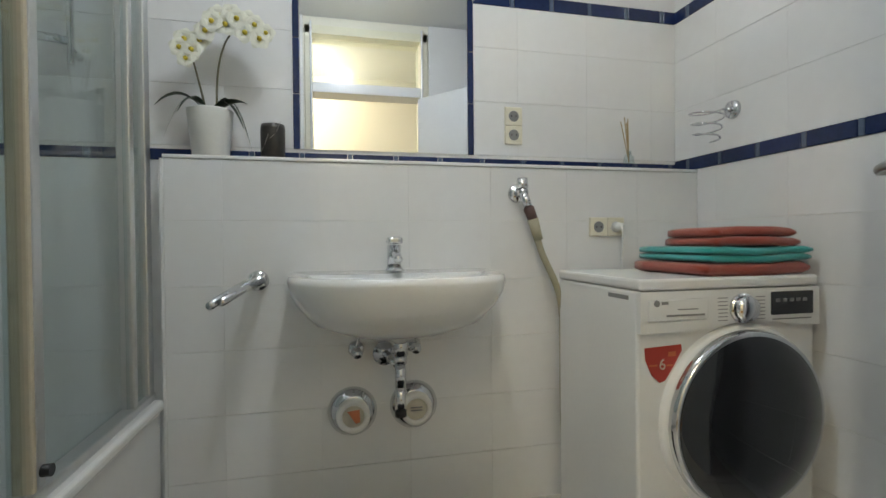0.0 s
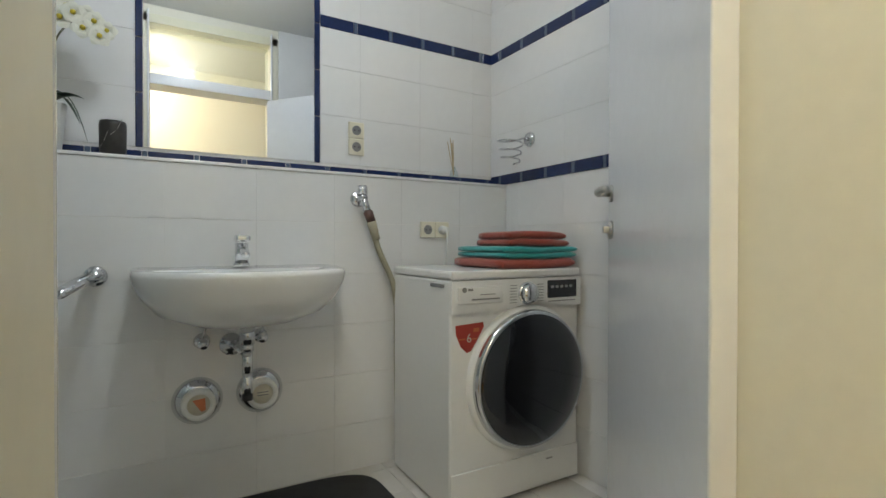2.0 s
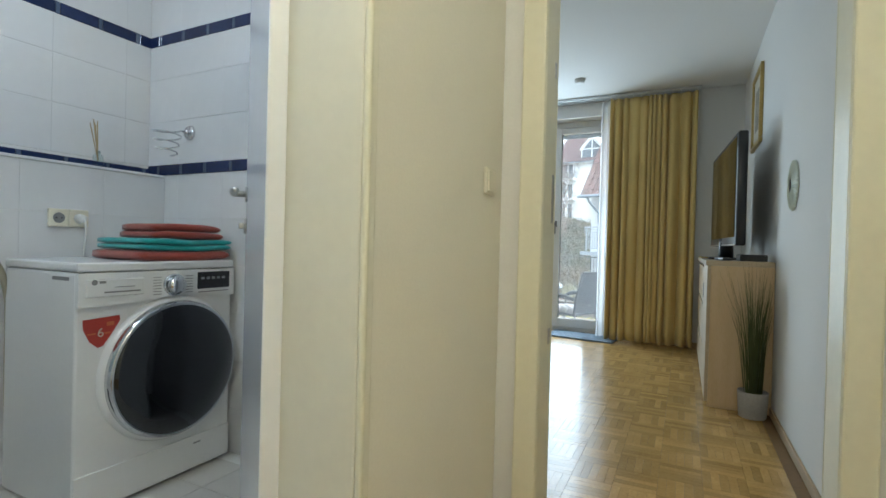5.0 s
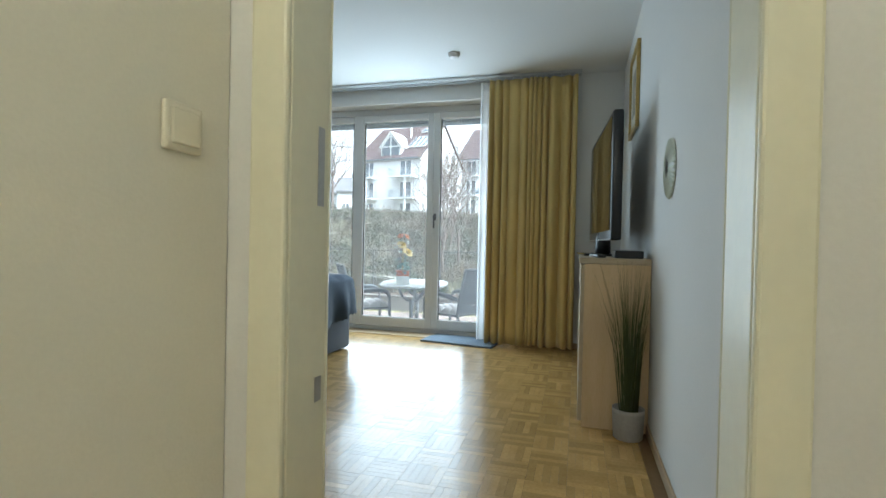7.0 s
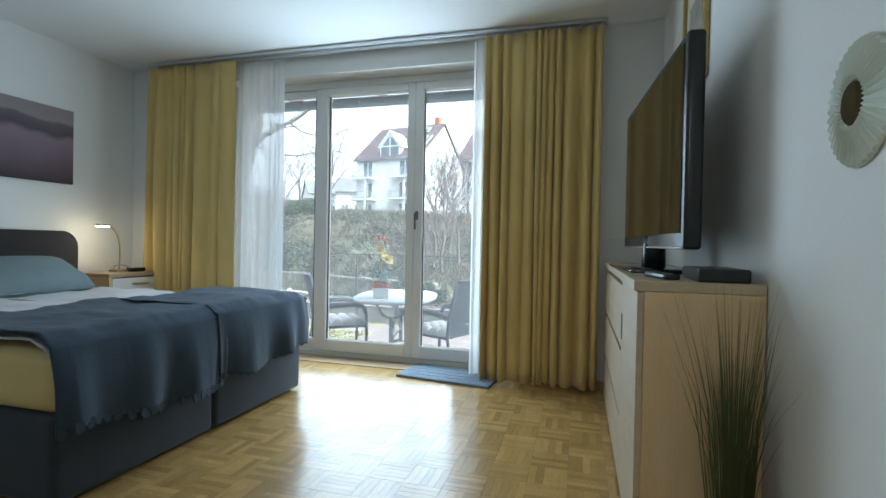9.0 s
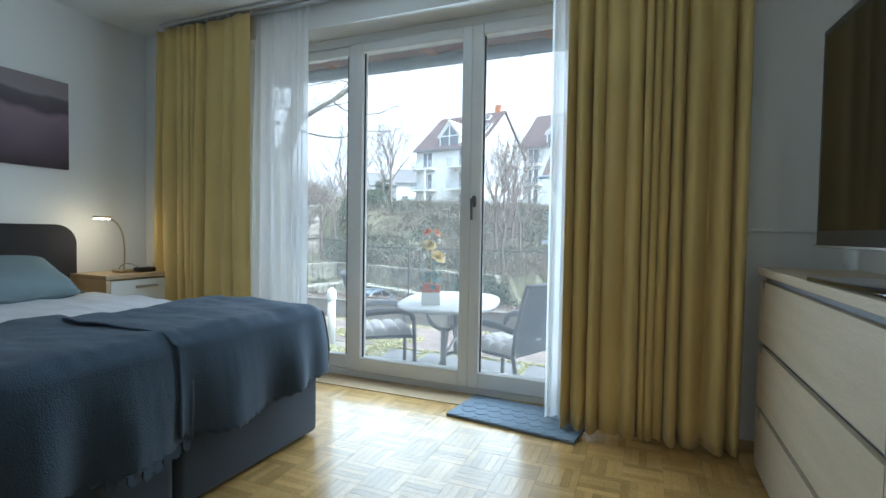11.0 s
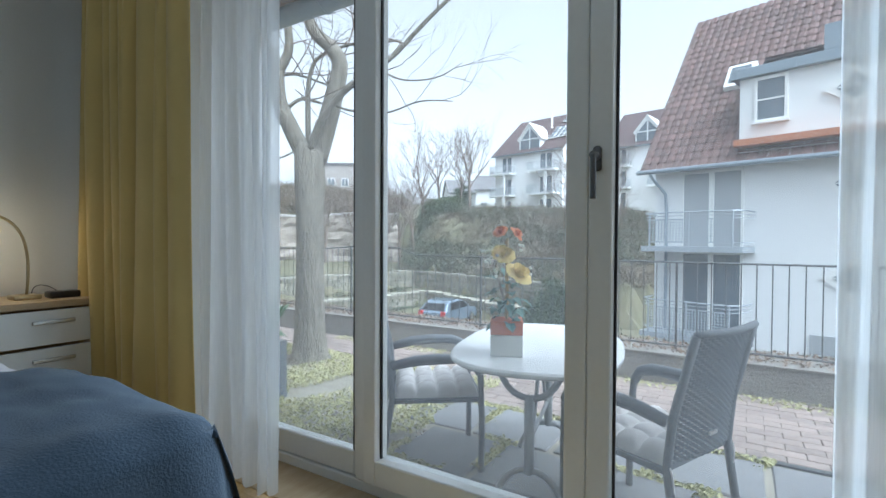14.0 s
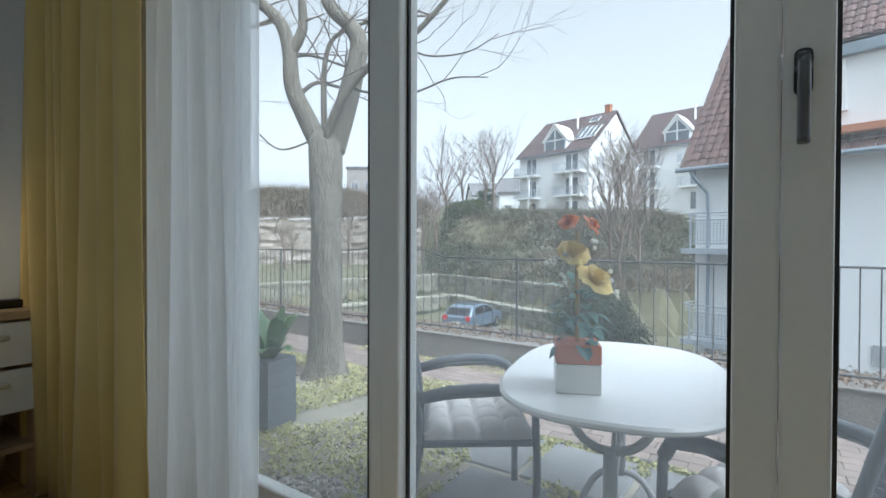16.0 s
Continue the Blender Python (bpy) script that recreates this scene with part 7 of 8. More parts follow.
twig_cloud("hedge", M["hedge"], "clipped evergreen hedge on the crest of the slope", "hedge", cs, 110, 0.07, 9, True)
cs = []
for _ in range(60):
    x, y, z = spot(rr.uniform(53, 55), -2.6 + rr.uniform(-1.2, 1.2))
    cs.append((x, y, z + rr.uniform(2.0, 5.6), 0.6))
for _ in range(50):
    x, y, z = spot(rr.uniform(62, 64), 8.6 + rr.uniform(-0.9, 0.9))
    cs.append((x, y, z + rr.uniform(0.2, 3.2), 0.5))
twig_cloud("evergreens", M["ivy"], "dark evergreen bushes among the bare trees", "bushes", cs, 90, 0.10, 19, True)
cs = []
for _ in range(1500):
    dpt, off = rr.uniform(61, 112), rr.uniform(-62, 0)
    x, y, z = spot(dpt, off); cs.append((x, y, z, rr.uniform(1.6, 3.6)))
twig_cloud("far_woods", M["thicket"], "leafless far woods on the hill", "woods", cs, 70, 0.05, 10)
cs = []
for _ in range(700):
    off = rr.uniform(-8, 8)
    lo, up = lerp_table(LOWER_WALL, off), lerp_table(UPPER_WALL, off)
    dpt = rr.choice((rr.uniform(lo + 0.8, up - 0.3), lo - rr.uniform(0.2, 0.5), up + rr.uniform(0.6, 3)))
    x, y, z = spot(dpt, off)
    cs.append((x, y, z, rr.uniform(0.25, 0.75)))
twig_cloud("wall_shrubs", M["thicket"], "low leafless shrubs between the retaining walls", "shrubs", cs[::2], 50, 0.012, 15)
twig_cloud("wall_ivy", M["ivy"], "ivy and grass between the retaining walls", "ivy", [(x, y, z - 0.05, s * 0.7) for x, y, z, s in cs if noise.noise(Vector((x * 0.5, y * 0.5, 3))) > 0.0], 70, 0.05, 16, True)
r = random.Random(52)
pts = []
for _ in range(2600):
    x, y = r.uniform(9.3, 12.5), r.uniform(-2, 12)
    pts.append((x, y, YARD + 0.03))
scatter("yard_leaves", M["dead_leaf"], "dead leaves drifted over the yard", "leaves", pts, leaf_shape, 41)

# retaining walls beyond the yard
def stone_wall(rows, z0, z1, courses, label):
    w_ = thing("retaining_wall", label, "wall", (0, 0, 0), group="stepped retaining walls")
    q, cap = B(), B()
    for (o0, d0), (o1, d1) in zip(rows, rows[1:]):
        P = Vector((*spot(d0, o0)[:2], 0)); Q = Vector((*spot(d1, o1)[:2], 0))
        L = (Q - P).length
        u = (Q - P) / L
        nrm = Vector((u.y, -u.x, 0))
        if nrm.dot(Vector((SX, SY, 0))) < 0:
            nrm = -nrm
        def block(qq, a0, a1, front, back, h0, h1):
            f = [P + u * a0 - nrm * front, P + u * a1 - nrm * front, P + u * a1 + nrm * back, P + u * a0 + nrm * back]
            vs = [qq.verts.new((p.x, p.y, hz)) for hz in (h0, h1) for p in f]
            for k in ((0, 1, 5, 4), (1, 2, 6, 5), (2, 3, 7, 6), (3, 0, 4, 7), (4, 5, 6, 7)):
                qq.faces.new([vs[i] for i in k])
        block(q, 0, L, -0.05, 0.6, z0, z1 - 0.05)
        for c in range(courses):
            h0, h1 = z0 + (z1 - z0) * c / courses, z0 + (z1 - z0) * (c + 0.93) / courses
            a = -rr.uniform(0, 0.3)
            while a < L:
                w = rr.uniform(0.28, 0.62)
                block(q, max(a, 0), min(a + w - 0.03, L), rr.uniform(0.0, 0.07), 0.3, h0, h1 - rr.uniform(0, 0.02))
                a += w
        a = 0
        while a < L:
            w = rr.uniform(0.5, 1.1)
            block(cap, a, min(a + w - 0.02, L), 0.08 + rr.uniform(0, 0.05), 0.62, z1 - 0.02, z1 + 0.09 + rr.uniform(-0.03, 0.06))
            a += w
    tagged(part("stone_course", q, M["old_stone"], w_), kind="stuff")
    tagged(part("cap_stones", cap, M["pale_cap"], w_, "paler weathered cap stones"), kind="stuff")


stone_wall(LOWER_WALL, -4.1, -2.97, 5, "lower old stone retaining wall behind the parking yard")
stone_wall(UPPER_WALL, -3.1, -1.70, 6, "upper old stone retaining wall with pale cap stones")


# ---- buildings ----
def at_plane(o, d, nrm):
    """Local frame: u along the facade, v up, w outward."""
    m = Matrix(((d[0], nrm[0], 0, o[0]), (d[1], nrm[1], 0, o[1]), (0, 0, 1, o[2]), (0, 0, 0, 1)))
    return m


def hwindow(t, u0, u1, z0, z1, w=0.0, bars=1, glassmat="house_glass", name="window"):
    o = new(name); o.parent = t
    f = 0.07
    for a in ((u0 - f, u1 + f, z0 - f, z0), (u0 - f, u1 + f, z1, z1 + f), (u0 - f, u0, z0, z1), (u1, u1 + f, z0, z1)):
        q = B(); box(q, a[0], a[1], w - 0.02, w + 0.05, a[2], a[3]); part("frame", q, M["window_white"], o)
    q = B(); box(q, u0, u1, w - 0.05, w + 0.012, z0, z1); part("pane", q, M[glassmat], o, "grey reflecting glass")
    for k in range(bars):
        q = B(); c = z0 + (z1 - z0) * (k + 1) / (bars + 1); box(q, u0, u1, w + 0.0125, w + 0.03, c - 0.02, c + 0.02); part("glazing_bar", q, M["window_white"], o)
    q = B(); box(q, u0 - 0.12, u1 + 0.12, w, w + 0.14, z0 - f - 0.06, z0 - f - 0.0005); part("sill", q, M["render"], o)


def diamond(t, u, z, s, w=0.0):
    o = new("diamond_window"); o.parent = t
    for rad, mat, dep, nm in ((s, "window_white", 0.05, "frame"), (s * 0.62, "house_glass", 0.065, "pane")):
        q = B()
        f0 = [q.verts.new((u + a * rad * 1.05, w + dep, z + c * rad * 0.85)) for a, c in ((1, 0), (0, 1), (-1, 0), (0, -1))]
        b0 = [q.verts.new((v.co.x, w - 0.02, v.co.z)) for v in f0]
        q.faces.new(f0)
        for k in range(4):
            q.faces.new((f0[k], f0[(k + 1) % 4], b0[(k + 1) % 4], b0[k]))
        part(nm, q, M[mat], o)
    q = B(); box(q, u - s * 0.6, u + s * 0.6, w + 0.066, w + 0.08, z - 0.02, z + 0.02); part("glazing_bar", q, M["window_white"], o)


def balcony(t, u0, u1, z, depth=1.1, group=""):
    o = new("balcony"); o.parent = t
    q = B(); box(q, u0, u1, 0.0, depth, z - 0.16, z); part("floor_slab", q, M["balcony_metal"], o)
    pts = [(u0, 0.02, z + 1.0), (u0, depth * 0.7, z + 1.0), (u0 + 0.25, depth, z + 1.0), (u1 - 0.25, depth, z + 1.0), (u1, depth * 0.7, z + 1.0), (u1, 0.02, z + 1.0)]
    q = B(); tube(q, pts, 0.025, 6); part("hand_rail", q, M["balcony_metal"], o)
    for dz in (0.12, 0.8, 0.9):
        q = B(); tube(q, [(a, c, z + dz) for a, c, _ in pts], 0.012, 5); part("rail", q, M["balcony_metal"], o)
    n = 26
    q = B()
    for k in range(n + 1):
        u = u0 + 0.28 + (u1 - u0 - 0.56) * k / n
        box(q, u - 0.011, u + 0.011, depth - 0.012, depth - 0.002, z + 0.12, z + 0.8)
    for k in range(9):
        hz = z + 0.14 + k * 0.08
        box(q, u0 + 0.27, u1 - 0.27, depth - 0.0015, depth + 0.006, hz - 0.011, hz + 0.011)
    tagged(part("perforated_panel", q, M["balcony_metal"], o, "perforated sheet infill"), kind="stuff")
    for u in (u0 + 0.26, (u0 + u1) / 2, u1 - 0.26):
        q = B(); box(q, u - 0.02, u + 0.02, depth - 0.03, depth + 0.01, z - 0.16, z + 1.0); part("post", q, M["balcony_metal"], o)


def tiled_roof(t, u0, u1, w0, z0, w1, z1, mat, rows, cols, keep=None):
    """Pantiles as rows of small lapped pieces on a slope from (w0,z0) up to (w1,z1)."""
    vs, fs = [], []
    for i in range(rows):
        for k in range(cols):
            a0, a1 = u0 + (u1 - u0) * k / cols, u0 + (u1 - u0) * (k + 0.97) / cols
            t0, t1 = i / rows, (i + 1.06) / rows
            if keep and not keep((a0 + a1) / 2, z0 + (z1 - z0) * (t0 + t1) / 2):
                continue
            o_ = len(vs)
            lift0, lift1 = 0.05, 0.015
            for tt, lf in ((t0, lift0), (t1, lift1)):
                w_, z_ = w0 + (w1 - w0) * tt, z0 + (z1 - z0) * tt
                for s, hh in ((0, 0.0), (0.3, 0.035), (0.7, 0.03), (1, -0.01)):
                    vs.append((a0 + (a1 - a0) * s, w_ + lf * 0.6, z_ + lf * 0.6 + hh))
            for s in range(3):
                fs.append((o_ + s, o_ + s + 1, o_ + 5 + s, o_ + 4 + s))
            vs += [(a0, w0 + (w1 - w0) * t0, z0 + (z1 - z0) * t0 - 0.02), (a1, w0 + (w1 - w0) * t0, z0 + (z1 - z0) * t0 - 0.02)]
            fs.append((o_ + 8, o_ + 9, o_ + 3, o_ + 0))
    me_ = bpy.data.meshes.new("roof_tiles"); me_.from_pydata(vs, [], fs); me_.materials.append(mat)
    o = new("roof_tiles", me_); o.parent = t
    tagged(o, "lapped red-brown roof tiles", kind="stuff")


dn = Vector((-0.091, -0.336)).normalized()
nb = thing("neighbour_house", "white rendered house with a red tiled roof and balconies", "house", (0, 0, 0))
nb.matrix_basis = at_plane((19.6, 3.10, -0.25), dn, (dn.y, -dn.x)) @ Matrix.Diagonal((0.905, 0.905, 0.905, 1))
q = B()
box(q, 0.25, 14, -9.0, 0.0, -3.4, 3.55)
part("wall", q, M["render"], nb)
# gable above the facade
q = B(); box(q, 2.65, 14, -6.0, -0.02, 3.55, 6.0); part("dormer_wall", q, M["render"], nb)
q = B(); box(q, 2.45, 14.2, -6.0, 0.16, 6.0, 6.28, 0.02); box(q, 4.6, 14.2, -6.0, 0.14, 6.2805, 6.95, 0.02); part("dormer_cladding", q, M["zinc"], nb, "blue-grey zinc cladding")
for k in range(14):
    q = B(); box(q, 2.6 + k * 0.7, 2.63 + k * 0.7, 0.16, 0.18, 6.0, 6.28); part("cladding_seam", q, M["zinc"], nb)
q = B(); box(q, 2.66, 14, 0.0, 0.55, 4.02, 4.2); part("flashing", q, M["copper_clay"], nb, "orange flashing strip")
tiled_roof(nb, -0.05, 14, 0.50, 3.55, -4.2, 9.75, M["roof_tile"], 24, 56, lambda u, z: u < 2.65 or z < 4.1 or z > 7.3)
q = B()
for a in ((0.0, 2.64, 0.44, 3.48, -4.2, 9.66),):
    v_ = [q.verts.new(p) for p in ((a[0], a[2], a[3]), (a[1], a[2], a[3]), (a[1], a[4], a[5]), (a[0], a[4], a[5]))]
    q.faces.new(v_)
v_ = [q.verts.new(p) for p in ((2.64, -2.3, 7.14), (14, -2.3, 7.14), (14, -4.2, 9.66), (2.64, -4.2, 9.66))]
q.faces.new(v_)
v_ = [q.verts.new(p) for p in ((0.0, -4.2, 9.66), (14, -4.2, 9.66), (14, -9.3, 3.3), (0.0, -9.3, 3.3))]
q.faces.new(v_)
v_ = [q.verts.new(p) for p in ((0.3, -0.02, 3.5), (0.3, -8.8, 3.5), (0.3, -4.2, 9.5))]
q.faces.new(v_)
part("roof", q, M["roof_dark"], nb)
q = B(); tube(q, [(-0.05, 0.70, 3.52), (14, 0.70, 3.52)], 0.07, 8); part("gutter", q, M["zinc"], nb)
q = B(); tube(q, [(0.35, 0.68, 3.5), (0.42, 0.6, 3.3), (0.62, 0.12, 2.85), (0.65, 0.10, 2.3), (0.65, 0.10, -3.3)], 0.05, 8); part("downpipe", q, M["zinc"], nb)
hwindow(nb, 3.10, 3.75, 4.78, 5.88, 0.0, 1)
for z in (5.28, 2.85, 0.42):
    diamond(nb, 5.25, z, 0.62)
for zt, zb in ((3.42, 1.20), (0.96, -1.50)):
    for u0, u1 in ((1.15, 1.88), (2.02, 2.74)):
        hwindow(nb, u0, u1, zb, zt, 0.0, 0, "blind" if zt > 2 else "house_glass", "balcony_door")
balcony(nb, 0.30, 3.10, 1.20)
balcony(nb, 0.28, 3.05, -1.42)
q = B(); box(q, 4.4, 5.0, 0.0, 0.05, -1.6, -1.1); part("wall_vent", q, M["blind"], nb)
o = new("roof_window"); o.parent = nb
m_roof = (9.75 - 3.55) / (-4.2 - 0.50)
for nm, s, mat in (("frame", 0.0, "window_white"), ("pane", 0.12, "house_glass")):
    q = B()
    for (ua, ub, za, zb) in ((1.78 + s, 2.58 - s, 6.15 + s, 6.95 - s),):
        wa, wb = 0.50 + (za - 3.55) / m_roof, 0.50 + (zb - 3.55) / m_roof
        off = 0.14 + s * 0.2
        v_ = [q.verts.new((u, w_ + off, z + off)) for u, w_, z in ((ua, wa, za), (ub, wa, za), (ub, wb, zb), (ua, wb, zb))]
        q.faces.new(v_)
        ex = bmesh.ops.extrude_face_region(q, geom=q.faces[:])
        bmesh.ops.translate(q, verts=[v for v in ex["geom"] if isinstance(v, bmesh.types.BMVert)], vec=(0, -0.12, -0.12))
    part(nm, q, M[mat], o)


def prism(pts, vec):
    """A slab: the flat outline pts, carried along vec."""
    q = B()
    n = len(pts)
    a = [q.verts.new(p) for p in pts]
    c = [q.verts.new(Vector(p) + Vector(vec)) for p in pts]
    q.faces.new(a); q.faces.new(c[::-1])
    for k in range(n):
        q.faces.new((a[k], c[k], c[(k + 1) % n], a[(k + 1) % n]))
    bmesh.ops.recalc_face_normals(q, faces=q.faces[:])
    return q


def french_window(t, u0, u1, z0, z1, y=0.0):
    o_ = new("window"); o_.parent = t
    q = B()
    for a in ((u0 - 0.09, u0, z0, z1), (u1, u1 + 0.09, z0, z1), (u0 - 0.09, u1 + 0.09, z1, z1 + 0.09), (u0 - 0.09, u1 + 0.09, z0 - 0.09, z0), ((u0 + u1) / 2 - 0.06, (u0 + u1) / 2 + 0.06, z0, z1)):
        box(q, a[0], a[1], y - 0.06, y + 0.03, a[2], a[3])
    part("frame", q, M["window_white"], o_)
    for a, c in ((u0, (u0 + u1) / 2 - 0.06), ((u0 + u1) / 2 + 0.06, u1)):
        q = B(); box(q, a, c, y - 0.03, y + 0.03, z0, z1); part("pane", q, M["house_glass"], o_, "grey reflecting glass")


def thin_balcony(t, u0, u1, z, pillar, seed):
    rr = random.Random(seed)
    o_ = new("balcony"); o_.parent = t
    q = B(); box(q, u0, u1, -1.5, 0, z - 0.2, z); part("floor_slab", q, M["render"], o_)
    q = B()
    rail = [(u0 + 0.04, 0), (u0 + 0.04, -1.45), (u1 - 0.04, -1.45), (u1 - 0.04, 0)]
    for dz in (0.12, 0.95):
        tube(q, [(a, c, z + dz) for a, c in rail], 0.03, 5)
    n = int((u1 - u0) / 0.13)
    for k in range(n + 1):
        u = u0 + 0.05 + (u1 - u0 - 0.1) * k / n
        box(q, u - 0.012, u + 0.012, -1.46, -1.44, z, z + 0.95)
    for k in range(1, 11):
        for u in (u0 + 0.04, u1 - 0.04):
            box(q, u - 0.01, u + 0.01, -1.45 * k / 11 - 0.012, -1.45 * k / 11 + 0.012, z, z + 0.95)
    tagged(part("railing", q, M["balcony_metal"], o_, "thin pale metal railing"), kind="stuff")
    q = B(); box(q, pillar - 0.14, pillar + 0.14, -1.4, -1.12, z - 2.8, z - 0.2); part("pillar", q, M["render"], o_)


def tilted_pane(t, name, u0, u1, y0, z0, y1, z1, lift, mat, label=""):
    """A roof window: a thin framed slab lying on the slope from (y0, z0) up to (y1, z1)."""
    n = Vector((0, -(z1 - z0), y1 - y0)).normalized()
    a = [Vector((u0, y0, z0)), Vector((u1, y0, z0)), Vector((u1, y1, z1)), Vector((u0, y1, z1))]
    part(name, prism([p + n * lift for p in a], -n * 0.1), mat, t, label)


def hill_house(at, turn, W, D, eave, ridge, label, size=1.0):
    """White three-storey house, ridge along the front; front at y = 0."""
    t = thing("hill_house", label, "house", at, turn, group="white houses on the hill")
    t.scale = (size, size, size)
    h = D / 2
    sl = (ridge - eave) / h
    body = prism([(0, 0, -3), (0, D, -3), (0, D, eave), (0, h, ridge), (0, 0, eave)], (W, 0, 0))
    part("wall", body, M["render"], t)
    ov = 0.45
    for y0 in (-ov, D + ov):
        za = eave - ov * sl
        q = prism([(-0.25, y0, za + 0.05), (W + 0.25, y0, za + 0.05), (W + 0.25, h, ridge + 0.05), (-0.25, h, ridge + 0.05)], (0, 0, 0.2))
        part("roof", q, M["roof_dark"], t)
    vs, fs = [], []
    rows = 22
    for i in range(rows):
        ya, yb = -ov + (h + ov) * i / rows, -ov + (h + ov) * (i + 1.05) / rows
        za, zb = eave + ya * sl + 0.32, eave + yb * sl + 0.26
        o_ = len(vs)
        vs += [(-0.3, ya, za), (W + 0.3, ya, za), (W + 0.3, yb, zb), (-0.3, yb, zb), (-0.3, ya, za - 0.1), (W + 0.3, ya, za - 0.1)]
        fs += [(o_, o_ + 1, o_ + 2, o_ + 3), (o_ + 4, o_ + 5, o_ + 1, o_)]
    me_ = bpy.data.meshes.new("tile_courses"); me_.from_pydata(vs, [], fs); me_.materials.append(M["roof_dark"])
    o_ = new("tile_courses", me_); o_.parent = t
    tagged(o_, "lapped dark red tile courses", kind="stuff")
    q = B(); tube(q, [(-0.3, -ov - 0.06, eave - ov * sl + 0.12), (W + 0.3, -ov - 0.06, eave - ov * sl + 0.12)], 0.07, 6); part("gutter", q, M["zinc"], t)
    q = B(); box(q, W - 1.3, W - 0.6, h - 0.3, h + 0.3, ridge - 0.3, ridge + 1.0); box(q, W - 1.36, W - 0.54, h - 0.36, h + 0.36, ridge + 1.0, ridge + 1.1)
    part("chimney", q, M["copper_clay"], t)
    q = B(); cyl(q, (W * 0.62, h * 0.6, eave + h * 0.6 * sl - 0.2), (W * 0.62, h * 0.6, eave + h * 0.6 * sl + 2.2), 0.13, seg=10); part("flue", q, M["window_white"], t)
    # storeys, seen from the garden side
    for k, z in enumerate((0.2, 3.0, 5.8)):
        french_window(t, 1.2, 2.6, z + 0.05, z + 2.1)
        french_window(t, W - 3.0, W - 1.4, z + 0.05, z + 2.1)
        if k:
            thin_balcony(t, 0.1, 3.3, z, 2.3, k)
            thin_balcony(t, W - 4.1, W - 0.3, z, W - 1.6, k + 5)
    # gable end windows
    g = new("gable_windows"); g.parent = t
    for y in (2.6, 6.4):
        for z in (0.6, 3.4, 6.2):
            q = B(); box(q, W - 0.04, W + 0.04, y, y + 1.1, z, z + 1.6); part("shutter", q, M["blind"], g, "closed grey window shutter")
    # glazed dormer with a white gable
    dm = new("dormer"); dm.parent = t
    c, hw, zb, zm, zt = W * 0.53, 1.55, eave + 0.15, eave + 1.6, eave + 3.4
    part("dormer_wall", prism([(c - hw, 0.1, zb), (c + hw, 0.1, zb), (c + hw, 0.1, zm), (c, 0.1, zt), (c - hw, 0.1, zm)], (0, 3.6, 0)), M["render"], dm)
    for s in (-1, 1):
        part("pane", prism([(c + s * 0.1, 0.06, zb + 0.2), (c + s * (hw - 0.2), 0.06, zb + 0.2), (c + s * (hw - 0.2), 0.06, zm - 0.15), (c + s * 0.1, 0.06, zm - 0.15)], (0, 0.08, 0)), M["house_glass"], dm)
        part("pane", prism([(c + s * 0.1, 0.06, zm + 0.02), (c + s * (hw - 0.35), 0.06, zm + 0.02), (c + s * 0.1, 0.06, zt - 0.55)], (0, 0.08, 0)), M["house_glass"], dm)
        part("dormer_roof", prism([(c + s * (hw + 0.2), -0.1, zm - 0.22), (c, -0.1, zt + 0.02), (c, -0.1, zt + 0.2), (c + s * (hw + 0.2), -0.1, zm - 0.04)], (0, 3.4, 0)), M["window_white"], dm)
    for k in range(4):
        u = W * 0.53 + 1.95 + k * 0.66
        for nm, i, lf, mt in (("roof_window_frame", 0.0, 0.42, "window_white"), ("roof_window", 0.07, 0.45, "house_glass")):
            tilted_pane(t, nm, u + i, u + 0.62 - i, 1.5 + i, eave + (1.5 + i) * sl, 3.7 - i, eave + (3.7 - i) * sl, lf, M[mt])
    for nm, i, lf, mt in (("roof_window_frame", 0.0, 0.42, "window_white"), ("roof_window", 0.1, 0.45, "house_glass")):
        tilted_pane(t, nm, W - 2.5 + i, W - 1.3 - i, 4.7 + i, eave + (4.7 + i) * sl, 5.6 - i, eave + (5.6 - i) * sl, lf, M[mt])
    return t


def seen_from_window(lat, depth, z):
    """Place by offset to the right and depth from the last stretch of the walk."""
    return (4.406 + 0.551 * lat + 0.834 * depth, 0.819 - 0.834 * lat + 0.551 * depth, z)


hill_house(seen_from_window(8.4, 64, 3.7), -101, 9.9, 13.0, 8.4, 13.7, "white three-storey house with a red roof and balconies on the hill")
hill_house(seen_from_window(26.2, 72, 5.4), -101, 9.9, 12.0, 8.4, 13.7, "white house with a red roof behind bare trees", 1.12)


def far_house(at, turn, W, D, eave, ridge, label, roofmat):
    t = thing("far_house", label, "house", at, turn, group="far houses")
    part("wall", prism([(0, 0, -4), (0, D, -4), (0, D, eave), (0, D / 2, ridge), (0, 0, eave)], (W, 0, 0)), M["render"], t)
    for y0 in (-0.4, D + 0.4):
        part("roof", prism([(-0.3, y0, eave - 0.3), (W + 0.3, y0, eave - 0.3), (W + 0.3, D / 2, ridge + 0.05), (-0.3, D / 2, ridge + 0.05)], (0, 0, 0.25)), roofmat, t)
    q = B(); box(q, W * 0.3, W * 0.3 + 0.7, D / 2 - 0.3, D / 2 + 0.3, ridge - 0.3, ridge + 0.9); part("chimney", q, M["grey_block"], t)
    for k in range(3):
        for z in (0.8, 3.2):
            if z + 1.3 < eave:
                french_window(t, W * (0.12 + 0.3 * k), W * (0.12 + 0.3 * k) + 1.1, z, z + 1.3)


